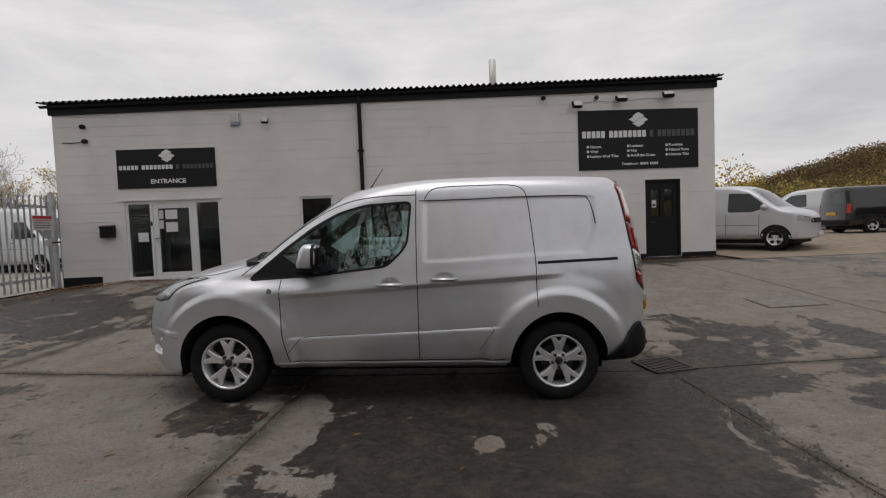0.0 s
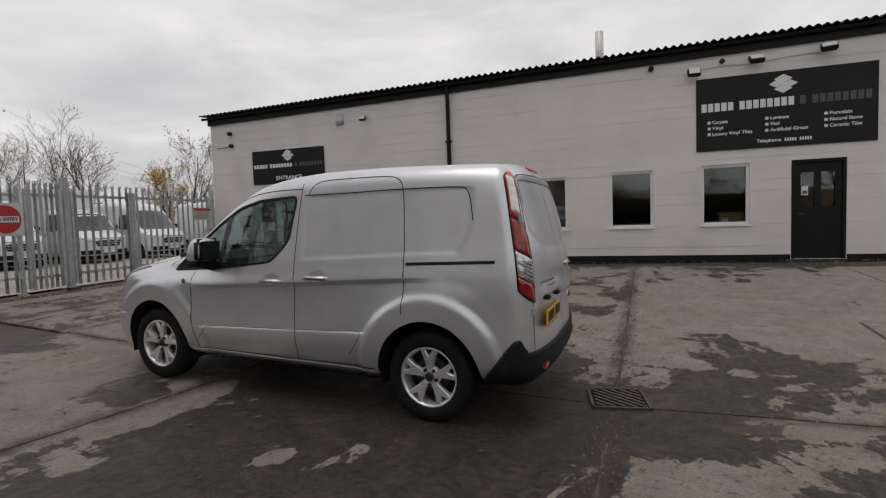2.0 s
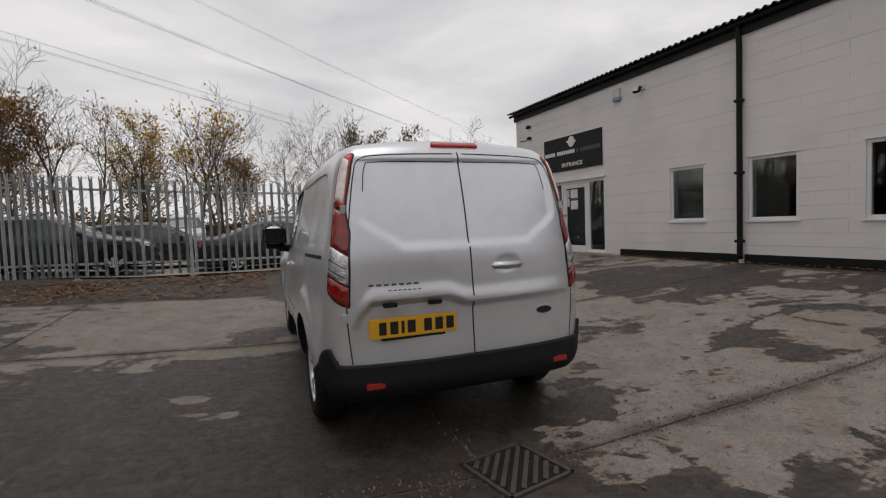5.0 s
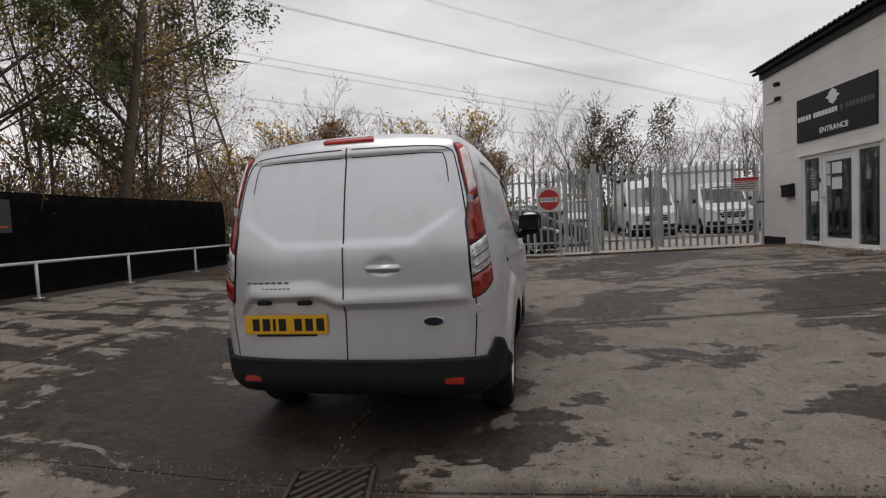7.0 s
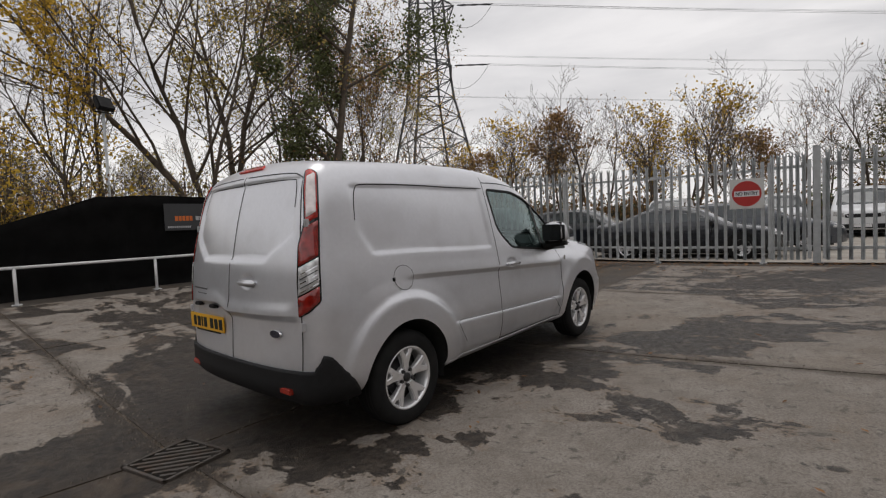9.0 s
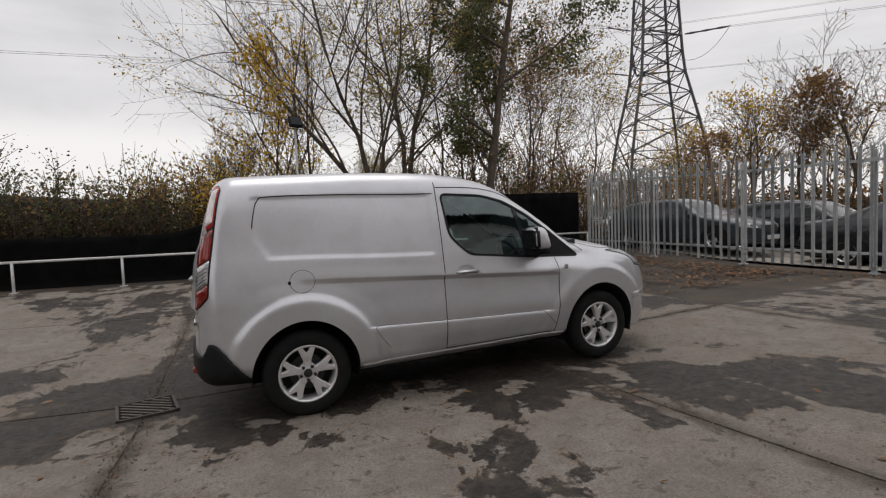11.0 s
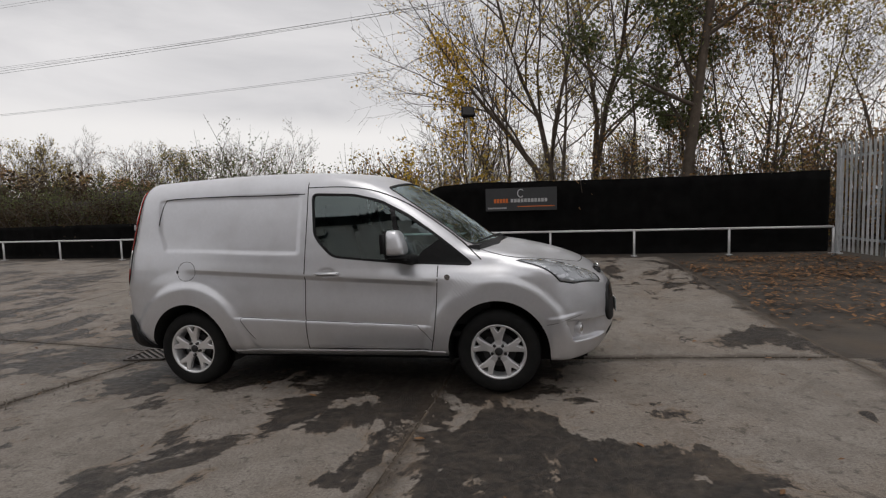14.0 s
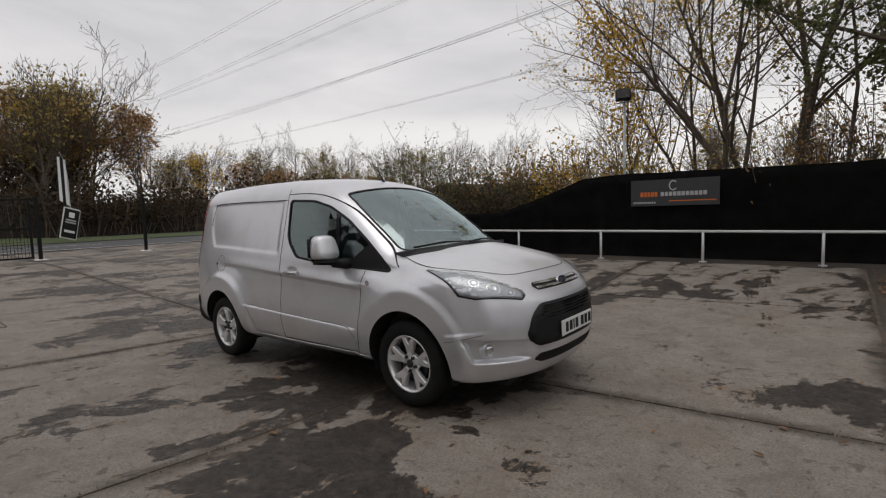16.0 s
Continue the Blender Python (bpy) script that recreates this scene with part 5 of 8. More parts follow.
def mirror(s):
    bm = bmesh.new()
    bmesh.ops.create_cube(bm, size=1)
    bmesh.ops.subdivide_edges(bm, edges=bm.edges[:], cuts=5, use_grid_fill=True)
    for v in bm.verts:
        c = v.co * 2
        d = Vector((c.x, c.y, c.z))
        n = (abs(d.x) ** 4 + abs(d.y) ** 4 + abs(d.z) ** 4) ** 0.25
        d = d / n
        up = (d.z + 1) / 2
        v.co = Vector((-0.615 + d.x * (0.085 - 0.020 * up) + 0.03 * up, s * (1.0 + d.y * (0.120 - 0.03 * up)), 1.182 + d.z * 0.097))
    cap = part("mirror", bm, M_PAINT, van, "silver door mirror on a black foot", smooth=True)
    bm = box(-0.69, -0.545, -0.115, 0.115, -0.022, 0.022, 0.018)
    part("mirror_foot", moved(bm, Matrix.Translation((0, s * 0.985, 1.066)) @ pose(0, 0, 0, 5 * s)), M_BLACKTRIM, cap, smooth=True)
    part("mirror_arm", tube([(-0.70, s * 0.80, 1.035), (-0.63, s * 0.95, 1.055)], [0.05, 0.034], 8), M_BLACKTRIM, cap, smooth=True)
    part("mirror_back", moved(box(-0.045, 0.03, -0.114, 0.114, -0.098, 0.098, 0.028), Matrix.Translation((-0.545, s * 1.0, 1.178))), M_BLACKTRIM, cap, "black mirror housing", smooth=True)
    # mirror glass coloured black, so its dark reflection is mostly painted in
    part("mirror_glass", moved(box(-0.004, 0.004, -0.09, 0.09, -0.075, 0.075, 0.003), Matrix.Translation((-0.513, s * 1.0, 1.18))), M_BLACKGLOSS, cap)


mirror(-1)
mirror(1)

def lathe(profile, seg=40, bm=None):
    """Turned about the y axis from (radius, y) points."""
    bm = bm or bmesh.new()
    rings = [[bm.verts.new((r * math.cos(2 * math.pi * k / seg), y, r * math.sin(2 * math.pi * k / seg))) for k in range(seg)] for r, y in profile]
    for a, b in zip(rings, rings[1:]):
        for k in range(seg):
            bm.faces.new((a[k], a[(k + 1) % seg], b[(k + 1) % seg], b[k]))
    bmesh.ops.recalc_face_normals(bm, faces=bm.faces)
    return bm


# tail
M_RED = mat("red_lens", (0.50, 0.022, 0.012), 0.12, var=0.45, scale=18, coat=0.6)
M_PINK = mat("pale_red_lens", (0.90, 0.82, 0.81), 0.12, var=0.2, scale=25, coat=0.6)
M_RED_DEEP = mat("deep_red_lens", (0.26, 0.012, 0.008), 0.10, var=0.5, scale=22, coat=0.7)
M_CLEAR = mat("clear_lens", (0.62, 0.62, 0.62), 0.10, 0.35, var=0.45, scale=30, coat=0.8)
M_YPLATE = mat("yellow_plate", (0.78, 0.42, 0.02), 0.4, var=0.04, scale=5)
M_REFL = mat("red_reflector", (0.35, 0.03, 0.015), 0.2, var=0.2, scale=60, coat=0.4)


def on_corner(s):
    d, e = Vector((-0.6, -0.8 * s, 0)), Vector((0.8, -0.6 * s, 0))

    def f(u, v):
        p, nrm, *_ = SKIN.ray_cast(Vector((1.85, 0.75 * s, v)) + e * u - d * 3, d)
        return (p, nrm) if p else (Vector((1.85, 0.75 * s, v)) + e * u, -d)
    return f


LAMP = [(0.008, 1.695), (0.045, 1.728), (0.082, 1.72), (0.10, 1.6), (0.106, 1.42), (0.112, 1.385), (0.15, 1.27), (0.168, 1.06), (0.172, 0.85), (0.10, 0.885), (0.035, 0.94), (0.028, 1.2), (0.016, 1.44)]


def band(poly, lo, hi):
    """The slice of an outline between two heights."""
    out = []
    for (x0, z0), (x1, z1) in zip(poly, poly[1:] + poly[:1]):
        pts = [(x0, z0)] if lo <= z0 <= hi else []
        for lim in sorted((lo, hi), key=lambda q: abs(q - z0)):
            if (z0 - lim) * (z1 - lim) < 0:
                t = (lim - z0) / (z1 - z0)
                pts.append((x0 + t * (x1 - x0), lim))
        out += pts
    return out


def slant(poly, lo, hi):
    """A slice whose cuts fall towards the rear doors."""
    return [(x, z - 0.5 * x) for x, z in band([(x, z + 0.5 * x) for x, z in poly], lo, hi)]


for s in (-1, 1):
    f = on_corner(s)
    lamp = part("tail_lamp", patch(rounded(LAMP, 0.02, 3), f, 0.004, 0.04, 0.012), M_BLACKGLOSS, van, "tall red and clear tail lamp", smooth=True)
    inner = offset_poly(LAMP, -0.010)
    for lo, hi, m, nm in ((1.445, 1.85, M_RED, "red_lens"), (1.225, 1.425, M_RED_DEEP, "red_lens"), (1.06, 1.215, M_CLEAR, "clear_lens"), (0.80, 1.05, M_RED_DEEP, "red_lens")):
        part(nm, patch(slant(inner, lo, hi), f, 0.010, 0.03, 0.008), m, lamp, smooth=True)
    part("light_guide", patch(offset_poly(slant(inner, 1.47, 1.72), -0.009), f, 0.0130, 0.02, 0.003), M_PINK, lamp, smooth=True)
    for z in (1.06, 1.085, 1.11, 1.135, 1.16):
        part("lens_rib", ribbon([(0.045, z - 0.012), (0.145, z - 0.062)], f, 0.005, 0.0135), M_DARKMETAL if z in (1.085, 1.135) else M_CHROME, lamp)
    part("bulb_cover", patch([(0.095 + 0.016 * math.cos(a), 1.075 + 0.02 * math.sin(a)) for a in [2 * math.pi * i / 16 for i in range(16)]], f, 0.014, 0.02), M_CLEAR, lamp)
    for z in (1.40, 0.80):
        y = s * (0.715 if z > 1 else 0.742)
        p, nrm = on_tail(y, z)
        part("door_hinge", moved(box(-0.010, 0.016, -0.014, 0.014, -0.024, 0.024, 0.003), Matrix.Translation(p + Vector((0.002, s * 0.004, 0)))), M_PAINT, van)
gap([(0.0, 1.735), (0.0, 1.2), (0.0, 0.52)], on_tail, 0.009)
for s in (-1, 1):
    gap(bend([(s * 0.03, 1.725), (s * 0.45, 1.715), (s * 0.60, 1.69), (s * 0.645, 1.60), (s * 0.69, 1.35), (s * 0.715, 1.1), (s * 0.735, 0.82), (s * 0.715, 0.54)]), on_tail, 0.007)
    gap(bend([(s * 0.03, 1.675), (s * 0.50, 1.672), (s * 0.575, 1.645), (s * 0.60, 1.5)]), on_tail, 0.006)
part("brake_light", patch(rounded([(-0.16, 1.768), (0.16, 1.768), (0.15, 1.793), (-0.15, 1.793)], 0.01), on_tail, 0.012, 0.03, 0.012), M_RED, van, "red high-level brake light", smooth=True)
hp, hn = on_tail(0.235, 1.04)
rh = part("rear_handle", moved(box(-0.014, 0.014, -0.105, 0.105, -0.02, 0.02, 0.012), Matrix.Translation(hp + hn * 0.024)), M_PAINT, van, smooth=True)
part("handle_cup", patch([(0.235 + 0.06 * math.cos(a), 1.05 + 0.035 * math.sin(a)) for a in [2 * math.pi * i / 18 for i in range(18)]], on_tail, 0.002, 0.03), M_PAINT, rh)
for y in (-0.50, -0.24):
    p, nrm = on_tail(y, 0.868)
    part("plate_lamp", moved(box(-0.02, 0.02, -0.04, 0.04, -0.012, 0.012, 0.005), Matrix.Translation(p + nrm * 0.012)), M_BLACKTRIM, van)


def number_plate(m, back, w, h):
    """A number plate whose characters are plain bars."""
    pl = part("number_plate", moved(box(-w / 2, w / 2, -0.004, 0.004, -h / 2, h / 2, 0.003), m), back, van, "number plate with black bars")
    x = -w * 0.40
    for k, cw in enumerate((0.05, 0.055, 0.02, 0.055, 0.0, 0.055, 0.055, 0.055)):
        if cw:
            part("bar", moved(box(x + cw * 0.08, x + cw * 0.92, -0.0065, -0.003, -h * 0.32, h * 0.32), m), M_GAP, pl)
            x += cw + 0.013
        else:
            x += 0.03
    return pl


p0 = on_tail(-0.37, 0.79)[0]
part("plate_holder", moved(box(-0.19, 0.19, -0.01, 0.005, -0.068, -0.03, 0.004), Matrix.Translation((p0.x + 0.012, -0.37, 0.732)) @ pose(0, 0, 0, 0, 0, 90) @ pose(0, 0, 0, 0, 0, 0)), M_BLACKTRIM, van)
number_plate(Matrix.Translation((p0.x + 0.024, -0.37, 0.735)) @ pose(0, 0, 0, 0, 0, 90), M_YPLATE, 0.52, 0.111)


def oval_badge(m, rx, rz):
    bm = bmesh.new()
    bmesh.ops.create_cone(bm, cap_ends=True, segments=32, radius1=1, radius2=0.9, depth=1)
    b = part("oval_badge", moved(bm, m @ pose(0, 0, 0, 90) @ Matrix.Diagonal((rx, rz, 0.010, 1))), M_CHROME, van, "oval chrome maker's badge, plain")
    bm = bmesh.new()
    bmesh.ops.create_cone(bm, cap_ends=True, segments=32, radius1=0.86, radius2=0.84, depth=1)
    part("badge_face", moved(bm, m @ Matrix.Translation((0, -0.003, 0)) @ pose(0, 0, 0, 90) @ Matrix.Diagonal((rx, rz, 0.010, 1))), mat("badge_navy", (0.012, 0.016, 0.035), 0.25), b)


p, nrm = on_tail(0.50, 0.74)
oval_badge(Matrix.Translation(p + nrm * 0.005) @ pose(0, 0, 0, 0, 0, 90), 0.062, 0.027)
# model script as plain bars
M_BADGE = mat("badge_grey", (0.16, 0.16, 0.165), 0.35, 0.6, var=0.1)
for i in range(7):
    y = -0.60 + i * 0.042
    p, nrm = on_tail(y, 0.975)
    part("model_badge", moved(box(-0.002, 0.003, -0.014, 0.014, -0.0055, 0.0055, 0.001), Matrix.Translation(p + nrm * 0.002)), M_BADGE, van)
for i in range(7):
    y = -0.50 + i * 0.028
    p, nrm = on_tail(y, 0.943)
    part("model_badge", moved(box(-0.002, 0.003, -0.009, 0.009, -0.003, 0.003, 0.001), Matrix.Translation(p + nrm * 0.002)), M_BADGE, van)
for s in (-1, 1):
    p, nrm = on_tail(s * 0.60, 0.415)
    part("reflector", moved(box(-0.01, 0.03, -0.055, 0.055, -0.018, 0.018, 0.005), Matrix.Translation(p + nrm * 0.004)), M_REFL, van, "red bumper reflector")

# nose
def on_front_corner(s):
    d, e, g = Vector((0.6928, -0.5196 * s, -0.5)), Vector((0.6, 0.8 * s, 0)), Vector((0.4, -0.3 * s, 0.866))

    def f(u, v):
        o = Vector((-1.95, 0.7 * s, 0.9)) + e * u + g * v
        p, nrm, *_ = SKIN.ray_cast(o - d * 3, d)
        return (p, nrm) if p else (o, -d)
    return f


HEAD = [(0.35, 0.25), (0.202, -0.03), (0.102, -0.072), (-0.232, -0.101), (-0.262, -0.07), (-0.249, -0.034), (-0.072, 0.057), (0.138, 0.165), (0.266, 0.205)]
M_LENS = glass_mat("lamp_lens", (0.95, 0.96, 0.97), 0.04, 0.02, 0.05)
M_BOWL = mat("lamp_reflector", (0.42, 0.43, 0.45), 0.28, 0.55, var=0.15, scale=30)
for s in (-1, 1):
    f = on_front_corner(s)
    hl = part("headlamp", patch(rounded(HEAD, 0.02, 3), f, 0.002, 0.04, 0.006), M_BOWL, van, "clear swept-back headlamp", smooth=True)
    part("lamp_edge", ribbon(HEAD, f, 0.010, 0.0035, True), M_BLACKGLOSS, hl)
    part("lamp_rim", patch(offset_poly([(-0.235, -0.085), (-0.235, -0.04), (-0.06, 0.04), (0.10, 0.09), (0.12, -0.02), (0.06, -0.07)], -0.004), f, 0.004, 0.03), M_BOWL, hl)
    for u, v, r in ((-0.155, -0.05, 0.032), (-0.04, -0.012, 0.052), (0.085, 0.045, 0.038)):
        for k, off, m, nm in ((1.0, 0.0050, M_CHROME, "reflector_ring"), (0.84, 0.0062, M_BOWL, "reflector_bowl"), (0.36, 0.0074, M_CHROME, "bulb_cap")):
            part(nm, patch([(u + r * k * math.cos(q), v + r * k * 0.9 * math.sin(q)) for q in [2 * math.pi * i / 20 for i in range(20)]], f, off, 0.03), m, hl, smooth=True)
    cv = part("lens", patch(rounded(HEAD, 0.02, 3), f, 0.010, 0.05, 0.01), M_LENS, hl, smooth=True)
    cv.visible_shadow = False
    p = on_nose(s * 0.715, 0.468)[0]
    aim = Vector((-0.93, s * 0.36, 0)).to_track_quat("Z", "Y").to_matrix().to_4x4()
    fog = part("fog_lamp", moved(moved(lathe([(0.0, -0.012), (0.036, -0.008), (0.040, 0.004), (0.052, 0.006), (0.060, -0.012), (0.064, -0.04)], 28), pose(0, 0, 0, 90)), Matrix.Translation(p + Vector((-0.004, 0, 0))) @ aim), M_PAINT, van, "round fog lamp in a bumper pocket", smooth=True)
    bm = bmesh.new()
    bmesh.ops.create_uvsphere(bm, u_segments=18, v_segments=8, radius=0.036)
    part("fog_lens", moved(bm, Matrix.Translation(p + Vector((-0.004, 0, 0))) @ aim @ Matrix.Diagonal((1, 1, 0.4, 1))), M_CHROME, fog, smooth=True)
GRILLE = rounded([(-0.40, 0.755), (0.40, 0.755), (0.49, 0.68), (0.545, 0.55), (0.47, 0.47), (-0.47, 0.47), (-0.545, 0.55), (-0.49, 0.68)], 0.04)
gr = part("grille", patch(GRILLE, on_nose, 0.010, 0.05, 0.02), M_BLACKTRIM, van, "black trapezoid radiator grille", smooth=True)
part("grille_opening", patch(rounded([(-0.37, 0.74), (0.37, 0.74), (0.46, 0.64), (-0.46, 0.64)], 0.02), on_nose, 0.011, 0.05), M_GAP, gr)
for z in (0.655, 0.675, 0.695, 0.715, 0.73):
    w = 0.455 - (z - 0.64) * 0.85
    part("slat", ribbon([(-w, z), (w, z)], on_nose, 0.011, 0.018), M_BLACKGLOSS, gr)
lg = part("lower_intake", patch(rounded([(-0.44, 0.415), (0.44, 0.415), (0.48, 0.375), (0.40, 0.345), (-0.40, 0.345), (-0.48, 0.375)], 0.02), on_nose, 0.004, 0.04, 0.008), M_BLACKTRIM, van, "black lower air intake")
for z in (0.365, 0.38, 0.395):
    part("slat", ribbon([(-0.38, z), (0.38, z)], on_nose, 0.008, 0.008), M_GAP, lg)
ug = part("upper_grille", patch(rounded([(-0.34, 0.885), (0.34, 0.885), (0.37, 0.86), (0.34, 0.835), (-0.34, 0.835), (-0.37, 0.86)], 0.015), on_nose, 0.003, 0.04, 0.006), M_GAP, van, "slim chrome-barred upper grille")
for z in (0.848, 0.875):
    part("chrome_bar", ribbon([(-0.345, z), (0.345, z)], on_nose, 0.014, 0.010), M_CHROME, ug)
p, nrm = on_nose(0, 0.86)
oval_badge(Matrix.Translation(p + nrm * 0.014) @ pose(0, 0, 0, -24, 0, -90), 0.075, 0.032)
M_WPLATE = mat("white_plate", (0.74, 0.74, 0.73), 0.4, var=0.03)
number_plate(Matrix.Translation((on_nose(0, 0.555)[0].x - 0.018, 0, 0.555)) @ pose(0, 0, 0, 0, 0, -90), M_WPLATE, 0.52, 0.111)
for s in (-1, 1):
    gap(bend([(-1.13, s * 0.675), (-1.34, s * 0.745), (-1.58, s * 0.745), (-1.80, s * 0.60), (-1.95, s * 0.43), (-2.0, s * 0.2), (-2.01, 0.0)]), on_top, 0.007)
# aerial
a0 = on_top(-0.30, 0.0)[0]
part("aerial", tube([a0, a0 + Vector((0.02, 0, 0.03)), a0 + Vector((0.13, 0, 0.20))], [0.018, 0.006, 0.003], 8), M_BLACKTRIM, van, "short black roof aerial")


# wheels
def wheel(h, s):
    w = new("wheel")
    w.parent = van
    w.matrix_basis = Matrix.Translation((h, s * 0.775, 0.318)) @ (pose(0, 0, 0, 0, 0, 0) if s < 0 else pose(0, 0, 0, 0, 0, 180))
    return w


def spoke_outline():
    out = []
    for r, hw in ((0.045, 0.025), (0.085, 0.029), (0.125, 0.040), (0.165, 0.055), (0.198, 0.068)):
        out.append((r, hw))
    left = [(-hw, r) for r, hw in out]
    right = [(hw, r) for r, hw in out]
    return left + [(-0.030, 0.203), (-0.016, 0.172), (0.0, 0.152), (0.016, 0.172), (0.030, 0.203)] + right[::-1]


def build_wheel(parent):
    tyre = part("tyre", lathe([(0.205, -0.085), (0.218, -0.098), (0.25, -0.105), (0.285, -0.102), (0.308, -0.088), (0.318, -0.065), (0.320, 0), (0.318, 0.065), (0.308, 0.088), (0.25, 0.1), (0.205, 0.09)], 56), M_RUBBER, parent, "black rubber tyre", smooth=True)
    for y in (-0.055, -0.02, 0.02, 0.055):
        part("tread_groove", lathe([(0.3215, y - 0.005), (0.3215, y + 0.005)], 48), M_GAP, tyre)
    part("rim", lathe([(0.213, -0.092), (0.209, -0.097), (0.200, -0.092), (0.190, -0.075), (0.186, -0.02), (0.19, 0.06)], 56), M_ALLOY, parent, "silver alloy rim", smooth=True)
    part("brake_disc", lathe([(0.0, -0.02), (0.13, -0.02), (0.13, 0.0)], 32), M_DARKMETAL, parent)
    part("barrel_shadow", lathe([(0.0, 0.02), (0.19, 0.02)], 32), M_WELL, parent)
    for k in range(5):
        bm = prism(spoke_outline(), -0.075, -0.045)
        for v in bm.verts:
            r = math.hypot(v.co.x, v.co.z)
            v.co.y += -0.012 * smooth(0.05, 0.19, r) if v.co.y < -0.06 else 0.0
        bmesh.ops.bevel(bm, geom=[e for e in bm.edges if all(v.co.y < -0.06 for v in e.verts)], offset=0.0075, segments=3, affect="EDGES")
        part("spoke", moved(bm, pose(0, 0, 0, 0, 72 * k, 0)), M_ALLOY, parent)
        a = math.radians(72 * k + 36)
        bm = bmesh.new()
        bmesh.ops.create_cone(bm, cap_ends=True, segments=8, radius1=0.0135, radius2=0.012, depth=0.03)
        part("wheel_nut", moved(bm, Matrix.Translation((0.054 * math.sin(a), -0.07, 0.054 * math.cos(a))) @ pose(0, 0, 0, 90)), M_DARKMETAL, parent)
    part("hub", lathe([(0.0, -0.072), (0.062, -0.068), (0.075, -0.055), (0.075, -0.03)], 32), M_ALLOY, parent, smooth=True)
    part("centre_cap", lathe([(0.0, -0.084), (0.024, -0.083), (0.031, -0.078), (0.031, -0.06)], 24), M_DARKMETAL, parent, "dark centre cap", smooth=True)


w0 = wheel(HUBS[0], -1)
build_wheel(w0)
for h, s in ((HUBS[1], -1), (HUBS[0], 1), (HUBS[1], 1)):
    m = wheel(h, s)
    mb = m.matrix_basis.copy()
    bpy.data.objects.remove(m)
    c = copy_thing(w0, mb)
    c.matrix_basis = mb

# cab
M_CLOTH = mat("seat_cloth", (0.022, 0.023, 0.026), 0.9, var=0.3, scale=40, bump=0.3, bscale=200)
M_DASH = mat("dash_plastic", (0.028, 0.029, 0.031), 0.65, var=0.15, scale=20)
for y in (-0.40, 0.40):
    seat = new("seat")
    seat.parent = van
    seat["label"] = "dark cloth cab seat"
    part("seat_cushion", box(-0.45, 0.05, y - 0.25, y + 0.25, 0.60, 0.78, 0.05), M_CLOTH, seat, smooth=True)
    part("seat_back", moved(box(-0.07, 0.07, -0.24, 0.24, 0, 0.58, 0.05), Matrix.Translation((0.03, y, 0.74)) @ pose(0, 0, 0, 0, 12, 0)), M_CLOTH, seat, smooth=True)
    part("headrest", moved(box(-0.05, 0.05, -0.13, 0.13, 0, 0.18, 0.04), Matrix.Translation((0.15, y, 1.34)) @ pose(0, 0, 0, 0, 10, 0)), M_CLOTH, seat, smooth=True)
part("bulkhead", box(0.235, 0.26, -0.70, 0.70, 0.4, 1.62), M_DASH, van)
part("cab_floor", box(-1.3, 0.24, -0.80, 0.80, 0.42, 0.46), M_WELL, van)
part("dashboard", prism([(-1.28, 0.5), (-1.20, 1.13), (-1.02, 1.12), (-0.86, 1.06), (-0.80, 0.95), (-0.86, 0.72), (-0.95, 0.5)], -0.72, 0.72), M_DASH, van)
bm = bmesh.new()
ringpts = [Vector((0.185 * math.cos(a), 0.185 * math.sin(a), 0)) for a in [2 * math.pi * i / 24 for i in range(25)]]
tube(ringpts, 0.016, 8, bm, caps=False)
tube([(-0.18, 0, 0), (0, 0, -0.03), (0.18, 0, 0)], 0.022, 6, bm)
part("steering_wheel", moved(bm, Matrix.Translation((-0.68, 0.40, 0.99)) @ pose(0, 0, 0, 0, -62, 0) @ pose(0, 0, 0, 0, 0, 90)), M_DASH, van, "black steering wheel", smooth=True)


# ---- the yard's edge: steel palisade, rail, netting ----
def gz(x, y):
    return ground_z(x, y)


FENCE_O, FENCE_A = Vector((-7.44, -6.9, 0)), 96.54
FD = Vector((math.cos(radians(FENCE_A)), math.sin(radians(FENCE_A)), 0))


def fence_at(s, z=None):
    p = FENCE_O + FD * s
    return p, gz(p.x, p.y)


def pale_mesh():
    """A pressed W-section pale with a splayed three-point head."""
    bm = bmesh.new()
    prof = [(-0.033, 0.0), (-0.021, -0.010), (-0.008, 0.002), (0.008, 0.002), (0.021, -0.010), (0.033, 0.0)]
    rows = []
    for z in (0.0, 2.06):
        rows.append([bm.verts.new((x, y, z)) for x, y in prof])
    tips = [2.12, 2.17, 2.10, 2.10, 2.17, 2.12]
    rows.append([bm.verts.new((x * (1.25 if abs(x) > 0.025 else 1.0), y - (0.012 if i in (0, 5) else 0.0), z)) for i, ((x, y), z) in enumerate(zip(prof, tips))])
    for a, b in zip(rows, rows[1:]):
        for i in range(5):
            bm.faces.new((a[i], a[i + 1], b[i + 1], b[i]))
    bmesh.ops.solidify(bm, geom=bm.faces[:], thickness=0.004)
    return bm


PALE = None


def pale(parent, s, z, dy=0.0, h=1.0):
    global PALE
    if PALE is None:
        ob = part("pale", pale_mesh(), M_GALV, parent)
        PALE = ob.data
    else:
        ob = new("pale", PALE)
        ob.parent = parent
    ob.matrix_basis = Matrix.Translation((s, dy, z)) @ Matrix.Diagonal((1, 1, h, 1))
    return ob


fence = thing("palisade_fence", Matrix.Translation(FENCE_O) @ pose(0, 0, 0, 0, 0, FENCE_A), "galvanised steel palisade security fence", "fence")


